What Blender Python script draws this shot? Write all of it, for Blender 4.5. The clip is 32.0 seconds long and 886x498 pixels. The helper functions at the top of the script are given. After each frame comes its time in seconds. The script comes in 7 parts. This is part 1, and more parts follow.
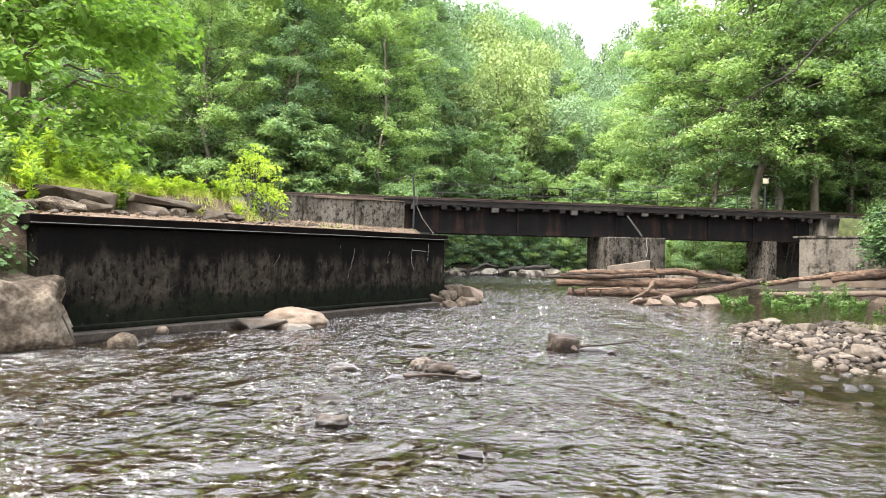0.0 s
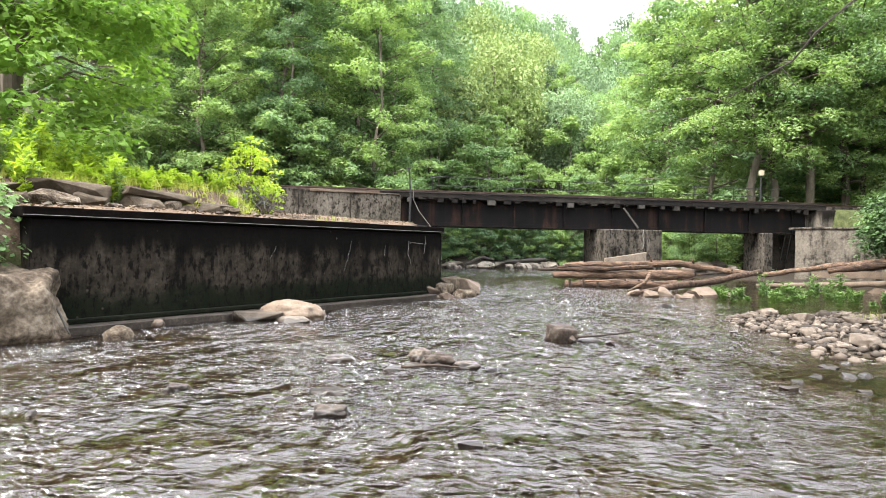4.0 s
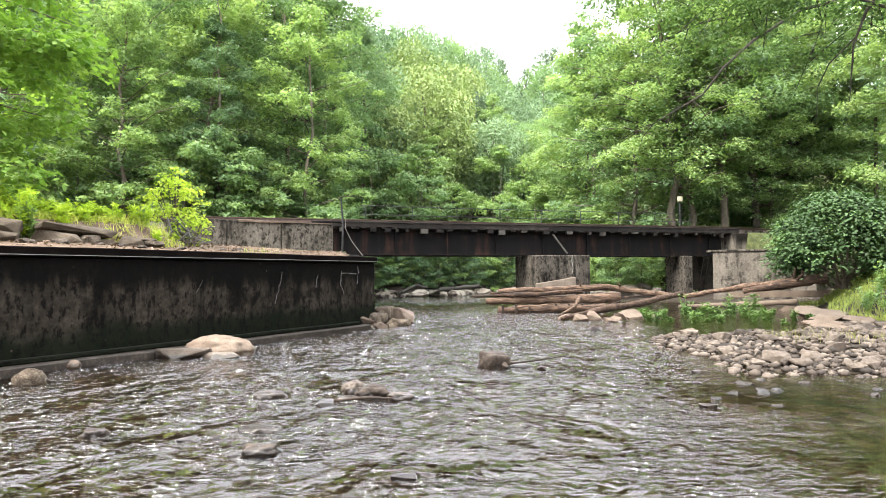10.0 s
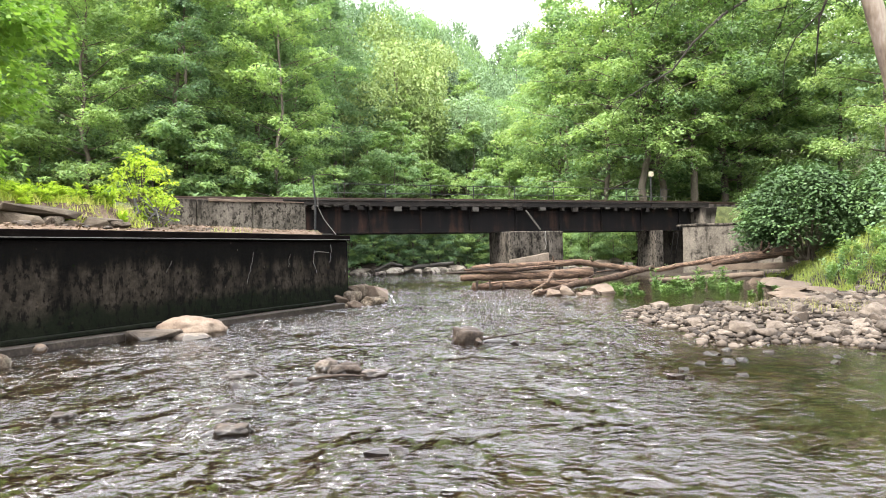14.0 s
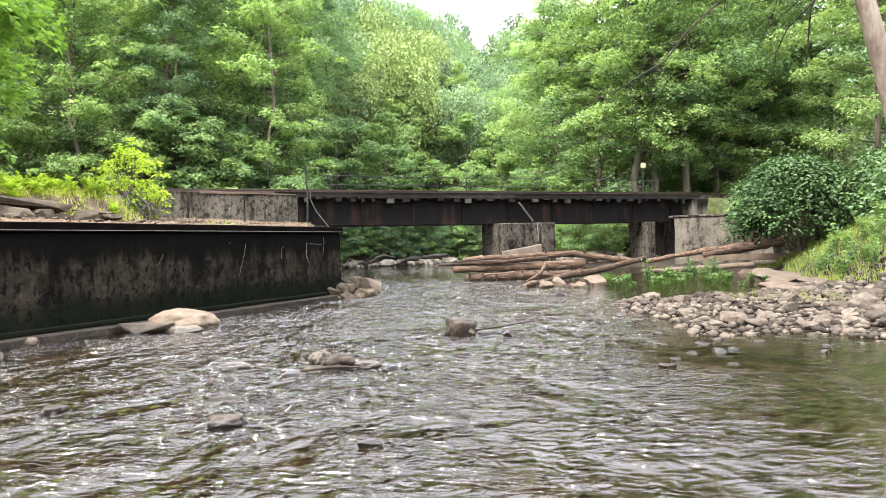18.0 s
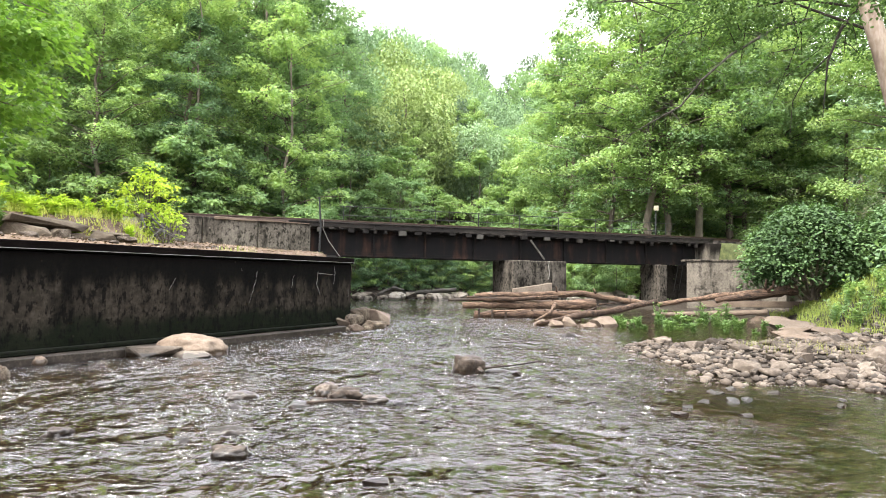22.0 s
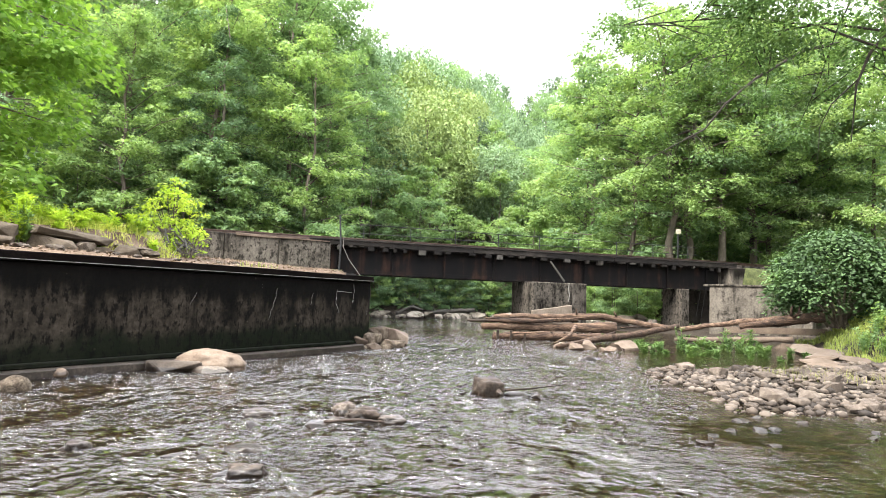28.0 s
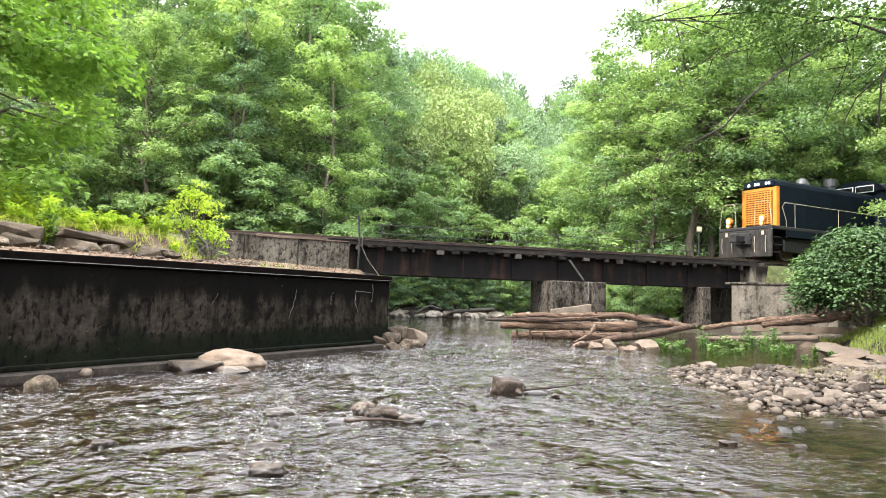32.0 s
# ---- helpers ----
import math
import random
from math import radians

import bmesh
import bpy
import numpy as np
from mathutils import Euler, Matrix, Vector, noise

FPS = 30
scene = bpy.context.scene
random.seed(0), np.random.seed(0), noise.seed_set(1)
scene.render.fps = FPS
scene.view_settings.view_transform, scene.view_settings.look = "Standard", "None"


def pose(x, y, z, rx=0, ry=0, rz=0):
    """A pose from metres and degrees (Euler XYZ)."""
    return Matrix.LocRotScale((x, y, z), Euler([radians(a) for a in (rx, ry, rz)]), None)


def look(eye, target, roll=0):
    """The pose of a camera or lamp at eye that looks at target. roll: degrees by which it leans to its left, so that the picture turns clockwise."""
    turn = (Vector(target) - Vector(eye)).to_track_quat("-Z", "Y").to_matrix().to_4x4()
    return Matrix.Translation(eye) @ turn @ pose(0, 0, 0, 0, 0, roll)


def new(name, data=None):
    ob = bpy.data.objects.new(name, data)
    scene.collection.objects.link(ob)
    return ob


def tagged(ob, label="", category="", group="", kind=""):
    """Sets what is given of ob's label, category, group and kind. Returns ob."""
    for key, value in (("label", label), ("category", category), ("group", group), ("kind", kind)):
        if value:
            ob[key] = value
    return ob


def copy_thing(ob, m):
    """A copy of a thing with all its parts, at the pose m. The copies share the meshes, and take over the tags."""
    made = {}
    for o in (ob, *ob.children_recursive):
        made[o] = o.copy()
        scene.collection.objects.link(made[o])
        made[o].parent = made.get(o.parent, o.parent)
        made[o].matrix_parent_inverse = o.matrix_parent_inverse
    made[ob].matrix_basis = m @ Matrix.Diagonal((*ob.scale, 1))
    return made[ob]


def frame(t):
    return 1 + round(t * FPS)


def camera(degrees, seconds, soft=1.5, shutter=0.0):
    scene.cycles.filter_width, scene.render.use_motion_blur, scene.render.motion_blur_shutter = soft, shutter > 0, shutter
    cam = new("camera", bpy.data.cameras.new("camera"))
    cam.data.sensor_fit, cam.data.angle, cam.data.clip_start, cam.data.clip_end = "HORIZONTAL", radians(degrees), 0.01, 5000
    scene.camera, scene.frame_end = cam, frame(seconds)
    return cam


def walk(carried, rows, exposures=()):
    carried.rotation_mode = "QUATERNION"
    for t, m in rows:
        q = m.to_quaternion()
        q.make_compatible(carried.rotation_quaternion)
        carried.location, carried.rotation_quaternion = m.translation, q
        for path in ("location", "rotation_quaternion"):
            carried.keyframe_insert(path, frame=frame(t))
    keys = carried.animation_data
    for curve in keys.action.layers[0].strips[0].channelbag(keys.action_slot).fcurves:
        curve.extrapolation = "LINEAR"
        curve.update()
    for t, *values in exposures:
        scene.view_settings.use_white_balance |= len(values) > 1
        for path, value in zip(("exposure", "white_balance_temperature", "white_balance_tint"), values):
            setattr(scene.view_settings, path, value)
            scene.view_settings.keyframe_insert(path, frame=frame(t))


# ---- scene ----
# ------------------------------------------------------------ camera
cam = camera(70, 32.0, 1.0)
PATH = [
    (0, look((-0.032, -0.022, 1.279), (-1.4656, 9.8746, 1.2997), 1.20)),
    (0.5, look((-0.030, -0.031, 1.284), (-1.4417, 9.8691, 1.2787), 1.04)),
    (1, look((-0.033, -0.028, 1.283), (-1.4071, 9.8774, 1.2734), 1.24)),
    (1.5, look((-0.031, -0.036, 1.272), (-1.3907, 9.8715, 1.2719), 1.15)),
    (2, look((-0.041, -0.023, 1.279), (-1.3714, 9.8878, 1.2732), 1.26)),
    (2.5, look((-0.057, -0.013, 1.274), (-1.4398, 9.8906, 1.2981), 1.76)),
    (4.5, look((-0.051, 0.022, 1.216), (-1.3345, 9.9368, 1.0044), 0.27)),
    (5, look((-0.030, -0.050, 1.196), (-0.6414, 9.8426, -0.1298), -2.25)),
    (5.5, look((-0.015, -0.049, 1.200), (-0.6914, 9.8506, -0.0433), -2.48)),
    (6, look((-0.021, -0.025, 1.195), (-0.6338, 9.8925, 0.0658), -1.69)),
    (6.5, look((-0.026, -0.040, 1.202), (-0.6072, 9.8873, 0.1498), -1.50)),
    (7, look((-0.028, -0.030, 1.200), (-0.5889, 9.9057, 0.2141), -1.46)),
    (7.5, look((-0.029, -0.027, 1.203), (-0.5878, 9.9224, 0.3719), -1.45)),
    (8, look((-0.025, -0.022, 1.213), (-0.6026, 9.9314, 0.4382), -1.67)),
    (8.5, look((-0.043, 0.031, 1.248), (-0.5044, 10.0200, 1.3181), -0.00)),
    (9, look((-0.032, 0.018, 1.260), (-0.3871, 9.9941, 1.8453), -1.29)),
    (9.5, look((-0.042, 0.029, 1.247), (-0.4005, 10.0103, 1.7400), -0.49)),
    (10, look((-0.017, -0.018, 1.260), (-0.3599, 9.9689, 1.6343), -0.30)),
    (10.5, look((-0.023, -0.006, 1.249), (-0.2508, 9.9868, 1.5375), -0.45)),
    (11, look((-0.010, 0.002, 1.249), (-0.1057, 9.9996, 1.4424), -0.25)),
    (11.5, look((0.007, -0.027, 1.263), (-0.0566, 9.9712, 1.4137), -0.32)),
    (12, look((0.001, -0.011, 1.250), (-0.0075, 9.9882, 1.3639), -0.57)),
    (12.5, look((0.006, 0.000, 1.247), (-0.0042, 9.9999, 1.3165), -0.78)),
    (13, look((0.000, -0.000, 1.250), (0.0000, 9.9999, 1.3024), -0.75)),
    (13.5, look((0.015, -0.033, 1.257), (0.0467, 9.9671, 1.2913), -0.94)),
    (14, look((0.013, -0.007, 1.251), (0.0652, 9.9924, 1.2654), -1.09)),
    (14.5, look((0.008, -0.015, 1.252), (0.0747, 9.9851, 1.2446), -0.89)),
    (16.5, look((0.018, -0.011, 1.251), (0.1930, 9.9871, 1.1744), -1.23)),
    (17, look((0.016, -0.013, 1.248), (0.2042, 9.9848, 1.1722), -1.28)),
    (17.5, look((0.023, -0.034, 1.251), (0.1964, 9.9636, 1.1402), -1.36)),
    (18, look((0.010, -0.011, 1.246), (0.1743, 9.9871, 1.1311), -1.26)),
    (18.5, look((0.014, -0.014, 1.252), (0.1647, 9.9842, 1.1368), -1.24)),
    (19, look((0.019, -0.026, 1.252), (0.1574, 9.9723, 1.1554), -1.10)),
    (19.5, look((0.028, -0.049, 1.263), (0.2246, 9.9488, 1.2093), -0.51)),
    (20, look((0.027, -0.021, 1.256), (0.2048, 9.9774, 1.2303), -0.68)),
    (20.5, look((0.008, -0.019, 1.249), (0.1152, 9.9801, 1.2092), -0.35)),
    (21, look((-0.002, -0.035, 1.257), (0.0387, 9.9652, 1.2825), 0.05)),
    (21.5, look((-0.007, 0.006, 1.272), (0.0946, 9.9995, 1.6251), 0.48)),
    (22, look((-0.020, 0.001, 1.265), (-0.0120, 9.9920, 1.6875), 1.06)),
    (22.5, look((-0.020, -0.009, 1.276), (-0.1834, 9.9762, 1.7924), 1.28)),
    (23, look((-0.023, 0.016, 1.265), (-0.2194, 9.9962, 1.8634), 1.55)),
    (23.5, look((-0.026, 0.025, 1.271), (-0.3059, 10.0057, 1.8285), 1.50)),
    (24, look((-0.015, 0.018, 1.273), (-0.2872, 9.9954, 1.8875), 1.17)),
    (24.5, look((-0.010, 0.019, 1.271), (-0.2524, 9.9989, 1.8612), 1.11)),
    (25, look((-0.024, 0.038, 1.267), (-0.3392, 10.0171, 1.8388), 1.24)),
    (25.5, look((-0.025, 0.021, 1.272), (-0.3169, 9.9980, 1.8808), 1.30)),
    (27.5, look((-0.039, 0.013, 1.268), (-0.3064, 9.9855, 1.9528), 2.00)),
    (28, look((-0.044, 0.049, 1.264), (-0.3423, 10.0178, 1.9921), 2.15)),
    (28.5, look((-0.046, 0.046, 1.265), (-0.4101, 10.0117, 2.0051), 2.19)),
    (29, look((-0.050, 0.043, 1.264), (-0.4741, 10.0058, 2.0108), 2.20)),
    (29.5, look((-0.048, 0.030, 1.267), (-0.5687, 9.9879, 2.0221), 2.21)),
    (30, look((-0.039, 0.021, 1.272), (-0.5846, 9.9790, 2.0021), 2.05)),
    (30.5, look((-0.035, 0.039, 1.269), (-0.5536, 9.9986, 2.0062), 1.73)),
    (31, look((-0.037, 0.046, 1.268), (-0.5666, 10.0052, 2.0039), 1.73)),
    (31.5, look((-0.047, 0.049, 1.264), (-0.6104, 10.0071, 1.9838), 1.79)),
    (32, look((-0.043, 0.047, 1.265), (-0.6298, 10.0050, 1.9738), 1.89)),
]
walk(cam, PATH, exposures=[(0, 2.5), (32, 2.5)])

# ------------------------------------------------------------ light
SUN_TURN, SUN_HIGH = 236, 54          # degrees: heading of the sun from +y clockwise, elevation
world = bpy.data.worlds.new("world")
scene.world = world
world.use_nodes = True
wn, wl = world.node_tree.nodes, world.node_tree.links
sky = wn.new("ShaderNodeTexSky")
sky.sky_type = "NISHITA"
sky.sun_disc = False
sky.sun_elevation, sky.sun_rotation = radians(SUN_HIGH), radians(SUN_TURN)
sky.dust_density, sky.air_density = 4.0, 1.0
pale = wn.new("ShaderNodeHueSaturation")       # high thin cloud takes most of the blue away
pale.inputs["Saturation"].default_value = 0.22
wl.new(sky.outputs[0], pale.inputs["Color"])
# overcast veil: brightest overhead, half as bright at the horizon
sky_way = wn.new("ShaderNodeTexCoord")
sky_up = wn.new("ShaderNodeSeparateXYZ")
wl.new(sky_way.outputs["Generated"], sky_up.inputs[0])
veil = wn.new("ShaderNodeMapRange")
veil.inputs[1].default_value, veil.inputs[2].default_value, veil.inputs[3].default_value, veil.inputs[4].default_value = 0.0, 1.0, 6.8, 14.0
wl.new(sky_up.outputs[2], veil.inputs[0])
veiled = wn.new("ShaderNodeMix")
veiled.data_type = "RGBA"
veiled.inputs[0].default_value = 0.65
wl.new(pale.outputs[0], veiled.inputs[6])
cloud = wn.new("ShaderNodeMix")
cloud.data_type, cloud.blend_type = "RGBA", "MULTIPLY"
cloud.inputs[0].default_value = 1.0
cloud.inputs[7].default_value = (0.98, 1.0, 1.06, 1)
wl.new(veil.outputs[0], cloud.inputs[6])
wl.new(cloud.outputs[2], veiled.inputs[7])
wl.new(veiled.outputs[2], wn["Background"].inputs[0])
wn["Background"].inputs[1].default_value = 0.15
sun_data = bpy.data.lights.new("sun", "SUN")
sun_data.energy, sun_data.angle, sun_data.color = 2.4, radians(24), (1.0, 0.94, 0.84)
sun = new("sun", sun_data)
sa, se = radians(SUN_TURN), radians(SUN_HIGH)
sun.matrix_world = look((30 * math.sin(sa) * math.cos(se), 30 * math.cos(sa) * math.cos(se), 30 * math.sin(se)), (0, 0, 0))


# ------------------------------------------------------------ materials
def nodes_of(name):
    m = bpy.data.materials.new(name)
    m.use_nodes = True
    t = m.node_tree
    return m, t, t.nodes["Principled BSDF"]


def ramp(t, source, stops):
    r = t.nodes.new("ShaderNodeValToRGB")
    e = r.color_ramp.elements
    while len(e) < len(stops):
        e.new(0.5)
    for el, (p, c) in zip(e, stops):
        el.position, el.color = p, (*c, 1) if len(c) == 3 else c
    t.links.new(source, r.inputs[0])
    return r.outputs[0]


def noise_of(t, vec, scale, detail=4.0, rough=0.55, swirl=0.0):
    n = t.nodes.new("ShaderNodeTexNoise")
    n.inputs["Scale"].default_value, n.inputs["Detail"].default_value, n.inputs["Roughness"].default_value = scale, detail, rough
    n.inputs["Distortion"].default_value = swirl
    if vec is not None:
        t.links.new(vec, n.inputs["Vector"])
    return n.outputs["Fac"]


def mapped(t, vec, scale):
    n = t.nodes.new("ShaderNodeMapping")
    n.inputs["Scale"].default_value = scale
    t.links.new(vec, n.inputs["Vector"])
    return n.outputs[0]


def blend(t, fac, a, b, how="MIX"):
    n = t.nodes.new("ShaderNodeMix")
    n.data_type, n.blend_type = "RGBA", how
    for sock, v in ((n.inputs[0], fac), (n.inputs[6], a), (n.inputs[7], b)):
        if hasattr(v, "links"):
            t.links.new(v, sock)
        else:
            sock.default_value = v if not isinstance(v, tuple) or len(v) == 4 else (*v, 1)
    return n.outputs[2]


def math_of(t, op, a, b=0.0, clamp=False):
    n = t.nodes.new("ShaderNodeMath")
    n.operation, n.use_clamp = op, clamp
    for sock, v in ((n.inputs[0], a), (n.inputs[1], b)):
        if hasattr(v, "links"):
            t.links.new(v, sock)
        else:
            sock.default_value = v
    return n.outputs[0]


def step_of(t, value, lo, hi):
    n = t.nodes.new("ShaderNodeMapRange")
    n.interpolation_type = "SMOOTHSTEP"
    t.links.new(value, n.inputs[0])
    n.inputs[1].default_value, n.inputs[2].default_value = lo, hi
    return n.outputs[0]


def bump_of(t, p, height, strength, distance):
    b = t.nodes.new("ShaderNodeBump")
    b.inputs["Strength"].default_value, b.inputs["Distance"].default_value = strength, distance
    t.links.new(height, b.inputs["Height"])
    t.links.new(b.outputs[0], p.inputs["Normal"])
    return b


def surface(name, stops, scale=3.0, rough=0.8, bump=0.4, depth=0.01, fine=40.0, metal=0.0, stretch=(1, 1, 1), vary=0.0):
    """A mottled surface: a coarse and a fine noise over a few colours, with relief."""
    m, t, p = nodes_of(name)
    co = mapped(t, t.nodes.new("ShaderNodeTexCoord").outputs["Object"], stretch)
    a = noise_of(t, co, scale, 5.0)
    b = noise_of(t, co, fine, 3.0)
    v = math_of(t, "ADD", math_of(t, "MULTIPLY", a, 0.6), math_of(t, "MULTIPLY", b, 0.4))
    if vary:
        o = t.nodes.new("ShaderNodeObjectInfo").outputs["Random"]
        v = math_of(t, "ADD", v, math_of(t, "MULTIPLY", math_of(t, "SUBTRACT", o, 0.5), vary))
    c = ramp(t, v, stops)
    t.links.new(c, p.inputs["Base Color"])
    p.inputs["Roughness"].default_value, p.inputs["Metallic"].default_value = rough, metal
    p.inputs["Specular IOR Level"].default_value = 0.5 if rough < 0.6 else 0.2
    bump_of(t, p, v, bump, depth)
    return m


def leaf_material(name, dark, mid, light, through_light=0.34, gloss=0.6, mixed=0.24):
    """Leaf blades: each its own tint, lit from both sides."""
    m, t, p = nodes_of(name)
    out = t.nodes["Material Output"]
    rnd = t.nodes.new("ShaderNodeNewGeometry").outputs["Random Per Island"]
    co = t.nodes.new("ShaderNodeTexCoord").outputs["Object"]
    big = noise_of(t, co, 0.8, 3.0)
    v = math_of(t, "ADD", math_of(t, "MULTIPLY", rnd, mixed), math_of(t, "MULTIPLY", math_of(t, "SUBTRACT", big, 0.16), 1.2))
    each = t.nodes.new("ShaderNodeObjectInfo").outputs["Random"]
    v = math_of(t, "ADD", v, math_of(t, "MULTIPLY", math_of(t, "SUBTRACT", each, 0.5), 0.26))
    c = ramp(t, v, [(0.18, dark), (0.5, mid), (0.86, light)])
    t.links.new(c, p.inputs["Base Color"])
    p.inputs["Roughness"].default_value = gloss
    p.inputs["Specular IOR Level"].default_value = 0.2
    tr = t.nodes.new("ShaderNodeBsdfTranslucent")
    t.links.new(blend(t, 1.0, c, (1.2, 1.25, 0.7, 1), "MULTIPLY"), tr.inputs[0])
    mx = t.nodes.new("ShaderNodeMixShader")
    mx.inputs[0].default_value = through_light
    t.links.new(p.outputs[0], mx.inputs[1])
    t.links.new(tr.outputs[0], mx.inputs[2])
    t.links.new(mx.outputs[0], out.inputs[0])
    return m


LEAF_MID = leaf_material("leaf_mid", (0.06, 0.106, 0.052), (0.145, 0.228, 0.106), (0.215, 0.305, 0.148), 0.5)
LEAF_BRIGHT = leaf_material("leaf_bright", (0.078, 0.13, 0.05), (0.185, 0.275, 0.104), (0.285, 0.372, 0.155), 0.5)
LEAF_MAPLE = leaf_material("leaf_maple", (0.05, 0.105, 0.018), (0.125, 0.225, 0.042), (0.22, 0.335, 0.075), 0.5)
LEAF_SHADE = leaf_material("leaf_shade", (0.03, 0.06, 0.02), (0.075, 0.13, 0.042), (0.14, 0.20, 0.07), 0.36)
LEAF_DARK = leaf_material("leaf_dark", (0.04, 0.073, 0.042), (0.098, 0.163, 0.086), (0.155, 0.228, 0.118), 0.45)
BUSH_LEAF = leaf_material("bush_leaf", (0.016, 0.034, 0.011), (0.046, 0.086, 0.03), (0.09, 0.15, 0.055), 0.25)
LEAF_YELLOW = leaf_material("leaf_yellow", (0.15, 0.24, 0.03), (0.3, 0.41, 0.05), (0.44, 0.53, 0.09), 0.5)
# far hillside leaves: some bluish haze of distance is mixed into the colour
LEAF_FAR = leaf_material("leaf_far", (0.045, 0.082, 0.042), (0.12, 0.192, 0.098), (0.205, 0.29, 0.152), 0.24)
LEAF_PINE = leaf_material("leaf_pine", (0.038, 0.062, 0.04), (0.07, 0.106, 0.064), (0.11, 0.155, 0.092), 0.3)
LEAF_LIME = leaf_material("leaf_lime", (0.07, 0.106, 0.036), (0.16, 0.22, 0.074), (0.235, 0.295, 0.115), 0.24)
# greyed and bluer too, with distance haze in the leaf colour
LEAF_PALE = leaf_material("leaf_pale", (0.062, 0.105, 0.055), (0.15, 0.228, 0.12), (0.215, 0.295, 0.165), 0.24)
GRASS = leaf_material("grass_blade", (0.15, 0.19, 0.04), (0.3, 0.34, 0.075), (0.46, 0.47, 0.13), 0.5)
BANK_GRASS = leaf_material("bank_grass_blade", (0.09, 0.13, 0.03), (0.19, 0.24, 0.06), (0.31, 0.34, 0.1), 0.45)
DRY_GRASS = leaf_material("dry_grass_blade", (0.084, 0.096, 0.024), (0.156, 0.162, 0.048), (0.252, 0.228, 0.096))
BARK = surface("bark", [(0.3, (0.0457, 0.0365, 0.0287)), (0.55, (0.111, 0.0914, 0.0718)), (0.8, (0.209, 0.183, 0.151))], 4, 0.9, 0.9, 0.03, 18, stretch=(1, 1, 0.25))
DARK_BARK = surface("dark_bark", [(0.3, (0.008, 0.0065, 0.005)), (0.7, (0.03, 0.025, 0.019))], 5, 0.9, 0.6, 0.01, 24)
PALE_BARK = surface("pale_bark", [(0.3, (0.102, 0.0761, 0.0609)), (0.5, (0.203, 0.157, 0.127)), (0.75, (0.365, 0.315, 0.274))], 3, 0.9, 0.7, 0.02, 14, stretch=(1, 1, 0.35))
DRIFTWOOD = surface("driftwood", [(0.36, (0.007, 0.0042, 0.003)), (0.46, (0.03, 0.018, 0.012)), (0.56, (0.074, 0.046, 0.03)), (0.72, (0.16, 0.112, 0.078))], 5, 0.85, 1.0, 0.04, 22, stretch=(0.3, 3.0, 3.0), vary=0.14)
WET_WOOD = surface("wet_wood", [(0.3, (0.008, 0.006, 0.0048)), (0.6, (0.027, 0.019, 0.0135)), (0.8, (0.055, 0.041, 0.03))], 5, 0.75, 0.6, 0.01, 30)
STONE = surface("river_stone", [(0.25, (0.013, 0.0098, 0.0074)), (0.42, (0.034, 0.0262, 0.02)), (0.62, (0.064, 0.05, 0.039)), (0.85, (0.125, 0.104, 0.084))], 5, 0.75, 0.7, 0.014, 45, vary=0.5)
TAN_STONE = surface("tan_stone", [(0.25, (0.0263, 0.0181, 0.0122)), (0.48, (0.0731, 0.0538, 0.0394)), (0.75, (0.118, 0.0938, 0.0731))], 2.5, 0.8, 0.5, 0.015, 35, vary=0.15)
BROWN_STONE = surface("brown_stone", [(0.25, (0.014, 0.01, 0.0066)), (0.5, (0.047, 0.0355, 0.024)), (0.8, (0.105, 0.084, 0.06))], 4, 0.85, 0.7, 0.014, 34, vary=0.2)
LICHEN_STONE = surface("lichen_stone", [(0.34, (0.011, 0.008, 0.0055)), (0.45, (0.042, 0.031, 0.021)), (0.55, (0.088, 0.069, 0.05)), (0.66, (0.15, 0.128, 0.1))], 3.0, 0.9, 1.0, 0.05, 24)
RAIL_STEEL = surface("rail_steel", [(0.3, (0.0301, 0.0168, 0.0117)), (0.7, (0.0671, 0.0436, 0.0337))], 8, 0.5, 0.2, 0.003, 40, 0.6)
DARK_STEEL = surface("dark_steel", [(0.3, (0.008, 0.008, 0.009)), (0.7, (0.03, 0.03, 0.03))], 6, 0.6, 0.2, 0.004, 30, 0.2)
SOOT = surface("sooty_steel", [(0.3, (0.002, 0.002, 0.002)), (0.7, (0.006, 0.0055, 0.005))], 6, 0.9, 0.2, 0.004, 30)
SOOT.node_tree.nodes["Principled BSDF"].inputs["Specular IOR Level"].default_value = 0.03
TIE_WOOD = surface("tie_wood", [(0.35, (0.006, 0.005, 0.0045)), (0.6, (0.015, 0.0125, 0.0105)), (0.85, (0.055, 0.0475, 0.04))], 4, 0.9, 0.8, 0.01, 30, vary=0.4)
PALE_WOOD = surface("weathered_plank", [(0.3, (0.028, 0.0252, 0.021)), (0.6, (0.0533, 0.049, 0.0436)), (0.8, (0.0696, 0.0657, 0.0601))], 6, 0.85, 0.5, 0.006, 40)
WHITE_PAINT = surface("white_paint", [(0.3, (0.62, 0.62, 0.6)), (0.7, (0.82, 0.82, 0.8))], 6, 0.5, 0.1, 0.002)
LIME = surface("lime_streak", [(0.3, (0.117, 0.11, 0.099)), (0.7, (0.248, 0.238, 0.22))], 9, 0.9, 0.3, 0.003)


